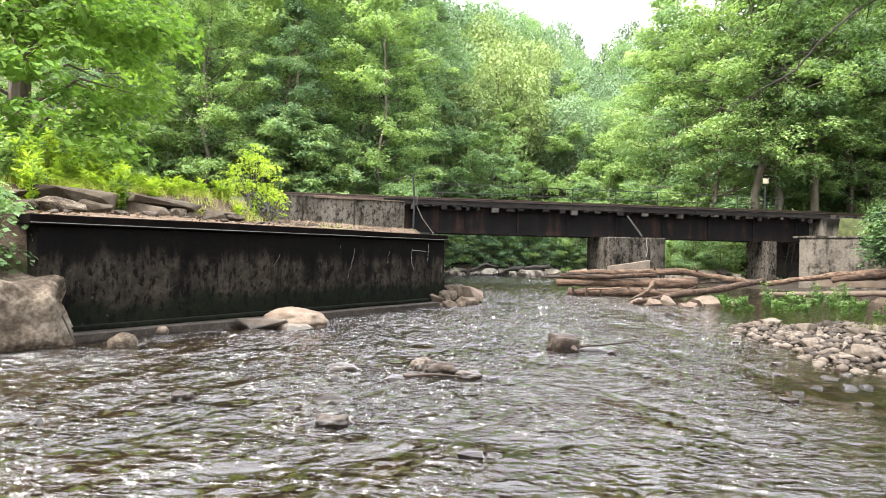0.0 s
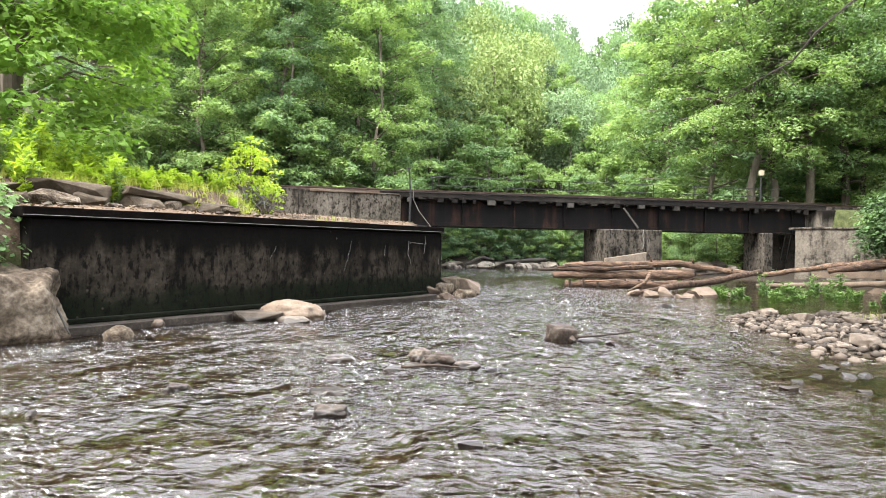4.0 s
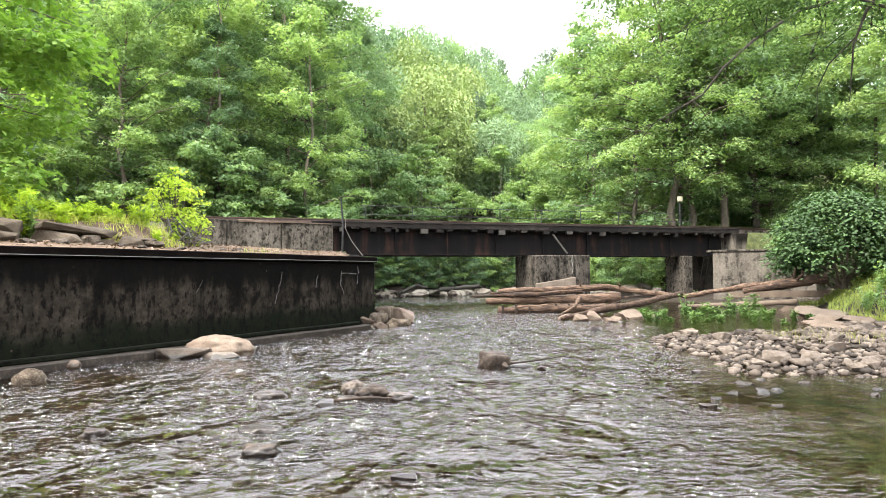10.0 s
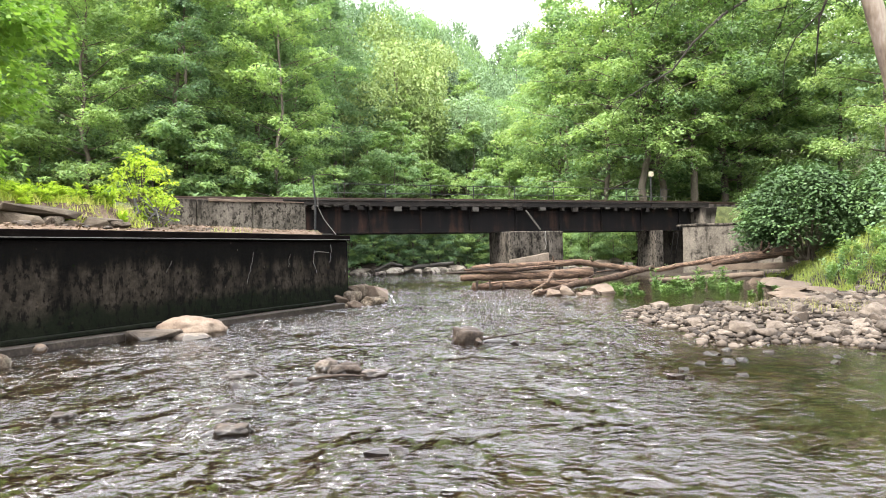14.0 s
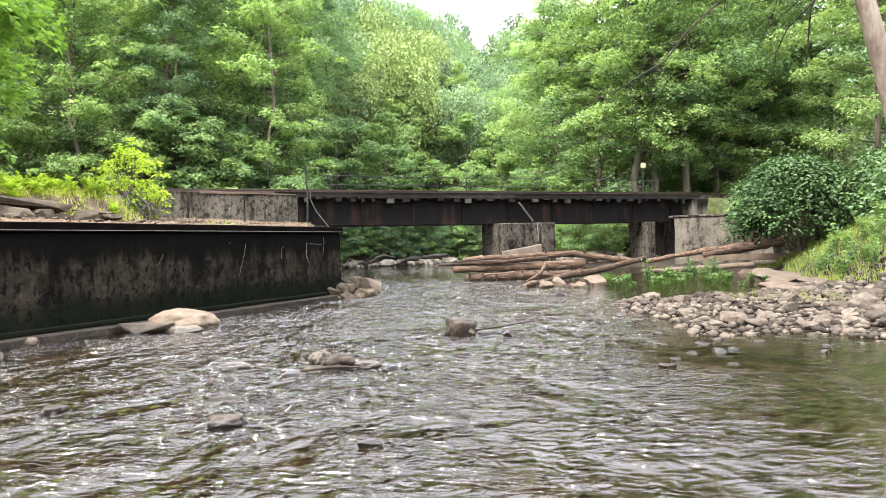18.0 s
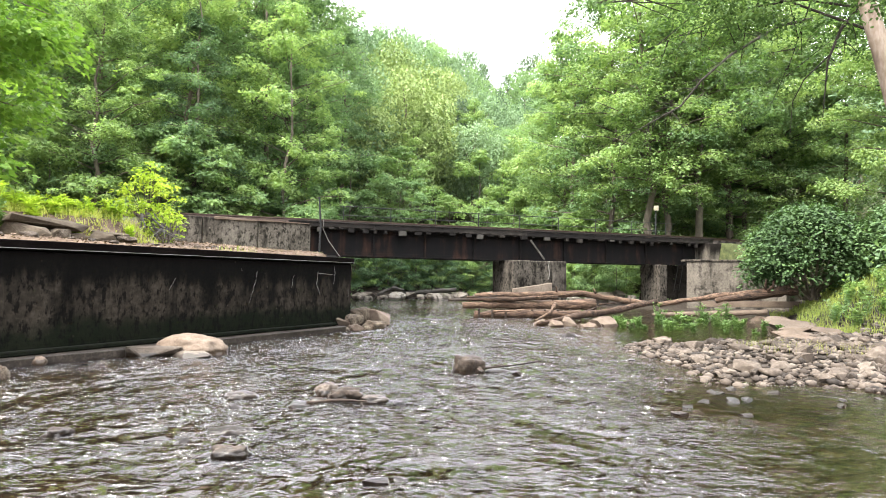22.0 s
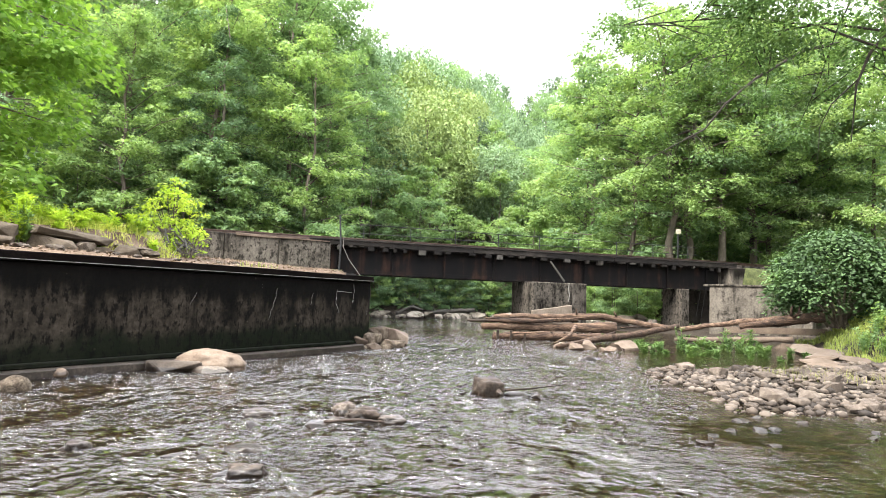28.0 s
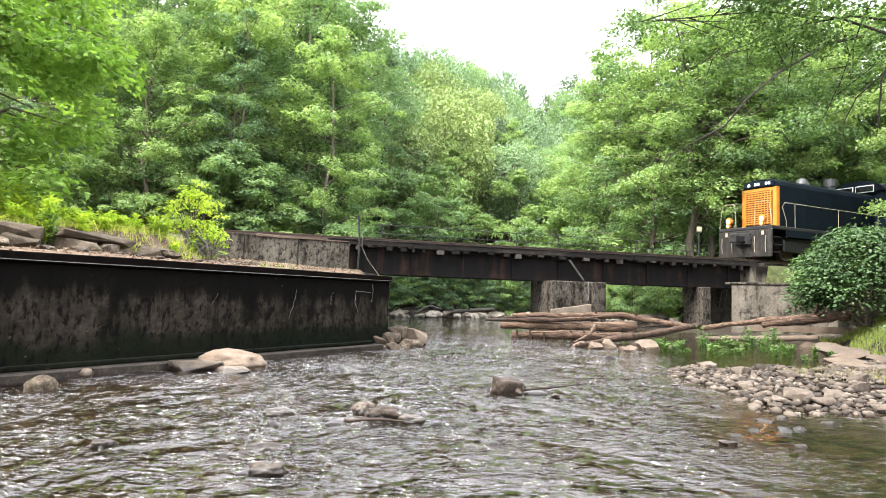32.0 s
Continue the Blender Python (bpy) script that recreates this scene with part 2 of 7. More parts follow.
def concrete(name, pale, mid, dark, stain, low, high, base_low=-9.0, streak=0.6, moss=0.0):
    """Old cast concrete: mottled, with run-off streaks, black growth above `low`..`high`, and a damp green foot."""
    m, t, p = nodes_of(name)
    co = t.nodes.new("ShaderNodeTexCoord").outputs["Object"]
    pos = t.nodes.new("ShaderNodeSeparateXYZ")
    t.links.new(co, pos.inputs[0])
    n1 = noise_of(t, co, 1.1, 6.0, 0.62)
    n2 = noise_of(t, co, 14.0, 5.0, 0.6)
    run = noise_of(t, mapped(t, co, (2.6, 2.6, 0.45)), 1.0, 5.0, 0.62)
    run2 = noise_of(t, mapped(t, co, (9, 9, 1.1)), 1.0, 4.0, 0.6)
    v = math_of(t, "ADD", math_of(t, "MULTIPLY", n1, 0.55), math_of(t, "MULTIPLY", n2, 0.45))
    c = ramp(t, v, [(0.3, dark), (0.5, mid), (0.72, pale)])
    mix_run = math_of(t, "ADD", math_of(t, "MULTIPLY", run, 0.55), math_of(t, "MULTIPLY", noise_of(t, co, 2.6, 6.0, 0.7), 0.45))
    c = blend(t, math_of(t, "MULTIPLY", step_of(t, mix_run, 0.47, 0.6), streak), c, stain)
    c = blend(t, math_of(t, "MULTIPLY", step_of(t, run2, 0.58, 0.74), streak * 0.5), c, pale)
    h = math_of(t, "ADD", pos.outputs[2], math_of(t, "MULTIPLY", math_of(t, "SUBTRACT", run, 0.5), 1.5 * (high - low) + 0.6))
    c = blend(t, math_of(t, "MULTIPLY", step_of(t, h, low, high), 0.93), c, stain)
    if base_low > -5:
        g = math_of(t, "ADD", pos.outputs[2], math_of(t, "MULTIPLY", math_of(t, "SUBTRACT", n1, 0.5), 0.7))
        foot = math_of(t, "SUBTRACT", 1.0, step_of(t, g, base_low, base_low + 0.3))
        c = blend(t, math_of(t, "MULTIPLY", foot, 0.9), c, (0.003, 0.0045, 0.0022))
    if moss:
        # black growth in spots and short runs, and pale scabs of lichen
        spot = noise_of(t, mapped(t, co, (1.0, 1.0, 0.5)), 11.0, 5.0, 0.7)
        c = blend(t, math_of(t, "MULTIPLY", step_of(t, spot, 0.50, 0.60), 0.85), c, stain)
        vor = t.nodes.new("ShaderNodeTexVoronoi")
        vor.inputs["Scale"].default_value = 5.5
        t.links.new(co, vor.inputs["Vector"])
        scab = math_of(t, "MULTIPLY", math_of(t, "SUBTRACT", 1.0, step_of(t, vor.outputs["Distance"], 0.07, 0.12)), step_of(t, noise_of(t, co, 1.7, 2.0), 0.5, 0.6))
        c = blend(t, math_of(t, "MULTIPLY", scab, 0.6), c, pale)
    t.links.new(c, p.inputs["Base Color"])
    p.inputs["Roughness"].default_value = 0.9
    p.inputs["Specular IOR Level"].default_value = 0.06
    bump_of(t, p, math_of(t, "ADD", v, math_of(t, "MULTIPLY", run2, 0.3)), 0.6, 0.02)
    return m


WALL_CONCRETE = concrete("stained_concrete", (0.044, 0.036, 0.028), (0.0175, 0.0142, 0.011), (0.0075, 0.0062, 0.005), (0.0015, 0.0013, 0.0012), 0.94, 1.22, 0.36, 0.85, 1.0)
GREY_CONCRETE = concrete("grey_concrete", (0.120, 0.105, 0.087), (0.054, 0.047, 0.039), (0.018, 0.0152, 0.0124), (0.0042, 0.0036, 0.0031), 2.3, 2.9, -9, 1.0, 1.0)
WING_CONCRETE = concrete("wing_concrete", (0.150, 0.132, 0.110), (0.085, 0.075, 0.062), (0.030, 0.026, 0.021), (0.006, 0.005, 0.0043), 2.3, 2.8, -9, 0.9)
# stained concrete, darkened in colour for the shade under the bridge deck
SHADED_CONCRETE = concrete("shaded_concrete", (0.0553, 0.0488, 0.0416), (0.0273, 0.0234, 0.0202), (0.0104, 0.00877, 0.00747), (0.0039, 0.00325, 0.00293), 2.4, 2.6, -9, 0.9)
PARAPET_CONCRETE = concrete("parapet_concrete", (0.158, 0.142, 0.122), (0.078, 0.069, 0.057), (0.026, 0.0225, 0.018), (0.0075, 0.0066, 0.0055), 2.9, 3.15, -9, 0.75, 1.0)
COPING = surface("coping_concrete", [(0.3, (0.0012, 0.0009, 0.0008)), (0.5, (0.0025, 0.0018, 0.0016)), (0.8, (0.009, 0.0072, 0.006))], 3, 0.9, 0.6, 0.012, 30)
COPING.node_tree.nodes["Principled BSDF"].inputs["Specular IOR Level"].default_value = 0.03
LEDGE = surface("ledge_concrete", [(0.3, (0.006, 0.0044, 0.0034)), (0.5, (0.02, 0.0155, 0.0118)), (0.8, (0.066, 0.054, 0.043))], 5, 0.6, 0.6, 0.012, 30)


def rusty():
    m, t, p = nodes_of("rusted_girder")
    co = t.nodes.new("ShaderNodeTexCoord").outputs["Object"]
    pos = t.nodes.new("ShaderNodeSeparateXYZ")
    t.links.new(co, pos.inputs[0])
    n1 = noise_of(t, co, 1.3, 6.0, 0.65)
    run = noise_of(t, mapped(t, co, (3.5, 3.5, 0.35)), 1.0, 5.0, 0.6)
    fine = noise_of(t, co, 30.0, 4.0)
    v = math_of(t, "ADD", math_of(t, "MULTIPLY", run, 0.6), math_of(t, "MULTIPLY", n1, 0.4))
    c = ramp(t, v, [(0.4, (0.00084, 0.0007, 0.00084)), (0.53, (0.00245, 0.00154, 0.00154)), (0.62, (0.016, 0.0072, 0.0045)), (0.76, (0.048, 0.022, 0.0125))])
    t.links.new(c, p.inputs["Base Color"])
    p.inputs["Roughness"].default_value = 0.8
    p.inputs["Specular IOR Level"].default_value = 0.15
    bump_of(t, p, fine, 0.35, 0.006)
    return m


RUST = rusty()


def ground_material():
    """River bed, gravel, leaf litter and forest floor, told apart by height above the water and place."""
    m, t, p = nodes_of("ground")
    co = t.nodes.new("ShaderNodeTexCoord").outputs["Object"]
    pos = t.nodes.new("ShaderNodeSeparateXYZ")
    t.links.new(co, pos.inputs[0])
    z = pos.outputs[2]
    n1, n2, n3 = noise_of(t, co, 0.6, 5.0), noise_of(t, co, 5.0, 5.0), noise_of(t, co, 28.0, 4.0)
    vor = t.nodes.new("ShaderNodeTexVoronoi")
    vor.inputs["Scale"].default_value = 7.0
    t.links.new(co, vor.inputs["Vector"])
    peb = ramp(t, math_of(t, "ADD", math_of(t, "MULTIPLY", vor.outputs["Color"], 0.6), math_of(t, "MULTIPLY", n3, 0.4)),
               [(0.2, (0.0045, 0.0032, 0.0017)), (0.5, (0.0165, 0.0115, 0.006)), (0.8, (0.055, 0.039, 0.022))])
    bed = blend(t, math_of(t, "MULTIPLY", n1, 0.8), peb, (0.0115, 0.0092, 0.004))
    mix2 = math_of(t, "ADD", math_of(t, "MULTIPLY", n2, 0.6), math_of(t, "MULTIPLY", n3, 0.4))
    gravel = ramp(t, mix2, [(0.3, (0.007, 0.0055, 0.0044)), (0.5, (0.021, 0.0165, 0.0128)), (0.7, (0.05, 0.041, 0.033))])
    litter = ramp(t, mix2, [(0.32, (0.03, 0.02, 0.014)), (0.5, (0.08, 0.056, 0.04)), (0.62, (0.14, 0.105, 0.08)), (0.75, (0.21, 0.17, 0.135))])
    floor_c = ramp(t, mix2, [(0.3, (0.013, 0.016, 0.007)), (0.5, (0.032, 0.038, 0.015)), (0.75, (0.072, 0.078, 0.03))])
    c = blend(t, step_of(t, z, -0.03, 0.04), bed, gravel)
    zz = math_of(t, "ADD", z, math_of(t, "MULTIPLY", math_of(t, "SUBTRACT", n2, 0.5), 0.5))
    c = blend(t, step_of(t, zz, 0.55, 0.9), c, floor_c)
    left = math_of(t, "MULTIPLY", step_of(t, math_of(t, "MULTIPLY", pos.outputs[0], -1.0), 1.0, 2.0),
                   math_of(t, "SUBTRACT", 1.0, step_of(t, math_of(t, "ADD", pos.outputs[1], math_of(t, "MULTIPLY", n1, 2.0)), 21.0, 23.0)))
    low = math_of(t, "SUBTRACT", 1.0, step_of(t, zz, 2.7, 3.0))
    c = blend(t, math_of(t, "MULTIPLY", left, math_of(t, "MULTIPLY", low, step_of(t, z, 0.9, 1.2))), c, litter)
    t.links.new(c, p.inputs["Base Color"])
    p.inputs["Roughness"].default_value = 0.95
    p.inputs["Specular IOR Level"].default_value = 0.1
    bump_of(t, p, mix2, 0.8, 0.04)
    return m


GROUND = ground_material()


def water_material():
    """Clear shallow water: broken riffles over the middle of the stream, slack near the gravel bar and under the bridge."""
    m, t, p = nodes_of("stream_water")
    co = t.nodes.new("ShaderNodeTexCoord").outputs["Object"]
    place = t.nodes.new("ShaderNodeNewGeometry").outputs["Position"]
    pos = t.nodes.new("ShaderNodeSeparateXYZ")
    t.links.new(place, pos.inputs[0])
    edge = noise_of(t, place, 0.5, 3.0)
    wob = math_of(t, "MULTIPLY", math_of(t, "SUBTRACT", edge, 0.5), 3.0)
    bank = math_of(t, "SUBTRACT", math_of(t, "ADD", pos.outputs[0], wob), math_of(t, "MULTIPLY", pos.outputs[1], 0.16))
    slack = step_of(t, bank, 0.9, 2.2)
    up = step_of(t, math_of(t, "ADD", pos.outputs[1], wob), 15.0, 21.0)
    calm = math_of(t, "MAXIMUM", math_of(t, "MULTIPLY", slack, 0.82), math_of(t, "MULTIPLY", up, 0.5))
    patch = step_of(t, noise_of(t, mapped(t, place, (0.8, 0.55, 1)), 1.0, 3.0, 0.6, 0.5), 0.36, 0.60)
    big = noise_of(t, mapped(t, co, (0.75, 1.15, 1)), 3.0, 2.0, 0.5, 0.7)
    mid = noise_of(t, mapped(t, co, (0.6, 1.1, 1)), 9.0, 2.0, 0.45, 1.2)
    fine = noise_of(t, mapped(t, co, (0.65, 1.1, 1)), 31.0, 2.0, 0.5, 0.8)
    chop = math_of(t, "ADD", math_of(t, "MULTIPLY", big, 0.46), math_of(t, "ADD", math_of(t, "MULTIPLY", mid, 0.46), math_of(t, "MULTIPLY", fine, 0.05)))
    force = math_of(t, "MULTIPLY", math_of(t, "SUBTRACT", 1.0, calm), math_of(t, "ADD", 0.36, math_of(t, "MULTIPLY", patch, 1.05)))
    p.inputs["Base Color"].default_value = (0.5, 0.43, 0.34, 1)
    p.inputs["Transmission Weight"].default_value = 1.0
    p.inputs["IOR"].default_value = 1.58
    p.inputs["Roughness"].default_value = 0.05
    bump_of(t, p, math_of(t, "MULTIPLY", chop, force), 1.0, 0.20)
    return m


WATER = water_material()
ENGINE_BLACK = surface("engine_dark_paint", [(0.3, (0.0018, 0.004, 0.007)), (0.7, (0.004, 0.008, 0.0125))], 2, 0.6, 0.05, 0.002)
ENGINE_BLACK.node_tree.nodes["Principled BSDF"].inputs["Specular IOR Level"].default_value = 0.08
ENGINE_YELLOW = surface("engine_yellow_paint", [(0.3, (0.30, 0.10, 0.008)), (0.7, (0.44, 0.165, 0.016))], 3, 0.5, 0.1, 0.002)
PILOT_GREY = surface("pilot_dusty_black", [(0.3, (0.006, 0.0052, 0.005)), (0.5, (0.016, 0.014, 0.013)), (0.8, (0.055, 0.049, 0.044))], 5, 0.75, 0.3, 0.006, 18, stretch=(1, 1, 0.3))
STACK_GREY = surface("dusty_grey_steel", [(0.3, (0.05, 0.052, 0.055)), (0.7, (0.13, 0.135, 0.14))], 5, 0.55, 0.2, 0.004, 20, 0.4)
RAIL_PAINT = surface("handrail_paint", [(0.3, (0.193, 0.168, 0.105)), (0.7, (0.262, 0.238, 0.175))], 8, 0.5, 0.1, 0.002)


def glowing(name, colour, strength):
    m, t, p = nodes_of(name)
    p.inputs["Base Color"].default_value = (*colour, 1)
    p.inputs["Emission Color"].default_value = (*colour, 1)
    p.inputs["Emission Strength"].default_value = strength
    return m


LAMP_WARM = glowing("lit_lamp", (1.0, 0.78, 0.5), 0.9)
LAMP_COOL = glowing("lit_marker", (0.8, 0.9, 1.0), 0.16)
GLASS_DARK = nodes_of("cab_glass")[0]
GLASS_DARK.node_tree.nodes["Principled BSDF"].inputs["Base Color"].default_value = (0.01, 0.012, 0.014, 1)
GLASS_DARK.node_tree.nodes["Principled BSDF"].inputs["Roughness"].default_value = 0.05


# ------------------------------------------------------------ building helpers
def link_mesh(name, verts, faces, material, parent=None, smooth=False):
    me = bpy.data.meshes.new(name)
    me.from_pydata([tuple(v) for v in verts], [], faces)
    me.validate()
    if smooth:
        me.polygons.foreach_set("use_smooth", [True] * len(me.polygons))
    me.materials.append(material)
    ob = new(name, me)
    ob.parent = parent
    return ob


def part(name, bm, material, parent=None, label="", smooth=False):
    me = bpy.data.meshes.new(name)
    bmesh.ops.recalc_face_normals(bm, faces=bm.faces)
    bm.to_mesh(me)
    bm.free()
    if smooth:
        me.polygons.foreach_set("use_smooth", [True] * len(me.polygons))
    me.materials.append(material)
    ob = new(name, me)
    ob.parent = parent
    return tagged(ob, label)


def box(bm, x0, x1, y0, y1, z0, z1, bevel=0.0, m=None):
    """A box with its edges taken off, added to bm."""
    b = bmesh.new()
    bmesh.ops.create_cube(b, size=1.0)
    for v in b.verts:
        v.co = Vector(((x0 + x1) / 2 + v.co.x * (x1 - x0), (y0 + y1) / 2 + v.co.y * (y1 - y0), (z0 + z1) / 2 + v.co.z * (z1 - z0)))
    if bevel:
        bmesh.ops.bevel(b, geom=list(b.edges), offset=bevel, segments=1, affect="EDGES")
    add(bm, b, m)


def add(bm, b, m=None):
    if m is not None:
        bmesh.ops.transform(b, matrix=m, verts=b.verts)
    me = bpy.data.meshes.new("tmp")
    b.to_mesh(me)
    b.free()
    bm.from_mesh(me)
    bpy.data.meshes.remove(me)


def boxed(name, x0, x1, y0, y1, z0, z1, material, parent=None, label="", bevel=0.01, m=None):
    bm = bmesh.new()
    box(bm, x0, x1, y0, y1, z0, z1, bevel, m)
    return part(name, bm, material, parent, label)


def tube(bm, points, radii, sides=6, wob=0.0, rng=None):
    """A tapering round bar along the points, closed at both ends."""
    pts = [Vector(p) for p in points]
    rings, side = [], None
    for i, p in enumerate(pts):
        ahead = (pts[min(i + 1, len(pts) - 1)] - pts[max(i - 1, 0)]).normalized()
        if side is None:
            side = ahead.orthogonal().normalized()
        side = (side - ahead * side.dot(ahead)).normalized()
        up = ahead.cross(side)
        ring = []
        for k in range(sides):
            a = 2 * math.pi * k / sides
            r = radii[i] * (1 + (wob * rng.uniform(-1, 1) if wob else 0))
            ring.append(bm.verts.new(p + (side * math.cos(a) + up * math.sin(a)) * r))
        rings.append(ring)
    for a, b in zip(rings, rings[1:]):
        for k in range(sides):
            bm.faces.new((a[k], a[(k + 1) % sides], b[(k + 1) % sides], b[k]))
    bm.faces.new(rings[0][::-1])
    bm.faces.new(rings[-1])


def empty(name, m=None):
    ob = new(name)
    ob.empty_display_size = 0.3
    if m is not None:
        ob.matrix_basis = m
    return ob


def quad_mesh(name, verts, material, count=4):
    """A mesh of loose faces from an array (faces, count, 3)."""
    n = len(verts)
    me = bpy.data.meshes.new(name)
    me.vertices.add(n * count)
    me.vertices.foreach_set("co", np.ascontiguousarray(verts, dtype=np.float32).ravel())
    me.loops.add(n * count)
    me.loops.foreach_set("vertex_index", np.arange(n * count, dtype=np.int32))
    me.polygons.add(n)
    me.polygons.foreach_set("loop_start", np.arange(0, n * count, count, dtype=np.int32))
    me.polygons.foreach_set("loop_total", np.full(n, count, dtype=np.int32))
    me.update()
    me.validate()
    me.materials.append(material)
    return me


def unit(v):
    return v / np.maximum(np.linalg.norm(v, axis=-1, keepdims=True), 1e-9)


def leaf_blades(rng, at, aim, face, length, width, three=False):
    """Pointed leaf blades: at (n,3) stalk ends, aim (n,3) directions, face (n,3) rough normals."""
    aim = unit(aim)
    side = unit(np.cross(aim, face))
    up = np.cross(side, aim)
    n = len(at)
    ln = (length * rng.uniform(0.65, 1.3, n))[:, None]
    wd = (width * rng.uniform(0.7, 1.25, n))[:, None]
    mid = at + aim * ln * 0.45 + up * ln * 0.05
    if three:
        return np.stack([mid + side * wd * 0.55 - aim * ln * 0.25, at + aim * ln - up * ln * 0.08, mid - side * wd * 0.55 - aim * ln * 0.25], 1)
    return np.stack([at, mid + side * wd * 0.5, at + aim * ln - up * ln * 0.08, mid - side * wd * 0.5], 1)


def sprays(rng, centres, radius, flat, count, length, width, droop=0.3, three=False):
    """Leafy clumps: a flattened dome each, its leaves facing up and outwards, thin underneath."""
    out = []
    for (cx, cy, cz), r in zip(centres, radius):
        n = max(6, int(count * (r ** 1.6)))
        v = rng.normal(0, 1, (n, 3))
        v[:, 2] = v[:, 2] * 0.8 + 0.2
        v = unit(v)
        a = np.arctan2(v[:, 1], v[:, 0])
        lump = 1 + 0.26 * np.sin(a * 3 + rng.uniform(0, 6)) + 0.18 * np.sin(a * 5 + rng.uniform(0, 6))
        q = rng.uniform(0.25, 1.05, n) ** 0.6 * lump * r
        flatxy = np.hypot(v[:, 0], v[:, 1])
        at = np.stack([cx + v[:, 0] * q, cy + v[:, 1] * q, cz + v[:, 2] * q * flat - droop * r * (flatxy * q / r) ** 2], 1)
        aim = np.stack([v[:, 0] + rng.normal(0, 0.5, n), v[:, 1] + rng.normal(0, 0.5, n), rng.normal(-0.3, 0.3, n)], 1)
        face = v * 0.65 + rng.normal(0, 0.26, (n, 3)) + np.array([0, 0, 0.7])
        out.append(leaf_blades(rng, at, aim, face, length, width, three))
    return np.concatenate(out)


# ------------------------------------------------------------ the lie of the land
TRACK = pose(0, 25.4, 0, 0, 0, 19.27)          # along x: the railway; y: away from the camera's side
U, N = np.array([0.944, 0.330]), np.array([-0.330, 0.944])
WALL_A, WALL_B = np.array([-6.90, 6.10]), np.array([-2.15, 14.85])
WU = (WALL_B - WALL_A) / np.linalg.norm(WALL_B - WALL_A)
WN = np.array([-WU[1], WU[0]])                  # behind the retaining wall

BEND = 0.189                                    # the track swings away beyond the bridge

SHORE_LEFT = [(-9.5, -30), (-8.2, 3), (-7.2, 6.4), (-6.3, 8.0), (-2.9, 14.7), (-3.2, 18), (-4.3, 23), (-5.2, 27), (-6.2, 31), (-4.6, 32.6), (-2.0, 35.0), (0.6, 37), (3.6, 41)]
SHORE_RIGHT = [(6.4, 40), (6.9, 35), (5.8, 31), (5.6, 28.5), (8.6, 26.8), (10.4, 24), (11.2, 21), (9.4, 17.8), (8.6, 15.3), (7.4, 13.8), (6.3, 12.5), (5.7, 13.1), (4.7, 12.4), (3.95, 12.4),
               (3.5, 11.6), (3.45, 10.4), (3.6, 9.7), (3.75, 8.9), (3.5, 7.95), (4.2, 8.0), (5.0, 7.9), (5.4, 7.0), (7.2, 6.0), (8.5, 3), (10, -30)]


def smooth(v, lo, hi):
    q = np.clip((v - lo) / (hi - lo), 0, 1)
    return q * q * (3 - 2 * q)


def shore_distance(x, y):
    """Distance from the shore line: above nought on land, below in the stream."""
    pts = np.array(SHORE_LEFT + SHORE_RIGHT, float)
    best, inside = np.full(x.shape, 1e9), np.zeros(x.shape, bool)
    for (ax, ay), (bx, by) in zip(pts, np.roll(pts, -1, 0)):
        dx, dy = bx - ax, by - ay
        q = np.clip(((x - ax) * dx + (y - ay) * dy) / (dx * dx + dy * dy), 0, 1)
        best = np.minimum(best, np.hypot(x - ax - q * dx, y - ay - q * dy))
        cross = ((ay > y) != (by > y)) & (x < dx * (y - ay) / (dy if dy else 1e-9) + ax)
        inside ^= cross
    return np.where(inside, -best, best)


def ripple_of(x, y, seed=0):
    """Soft unevenness between -1 and 1."""
    r = np.random.RandomState(seed)
    v = 0
    for k in range(7):
        a, w = r.uniform(0, 6.28), r.uniform(0.25, 1.9)
        v = v + np.sin((x * math.cos(a) + y * math.sin(a)) * w + r.uniform(0, 6.28)) / 3.2
    return v


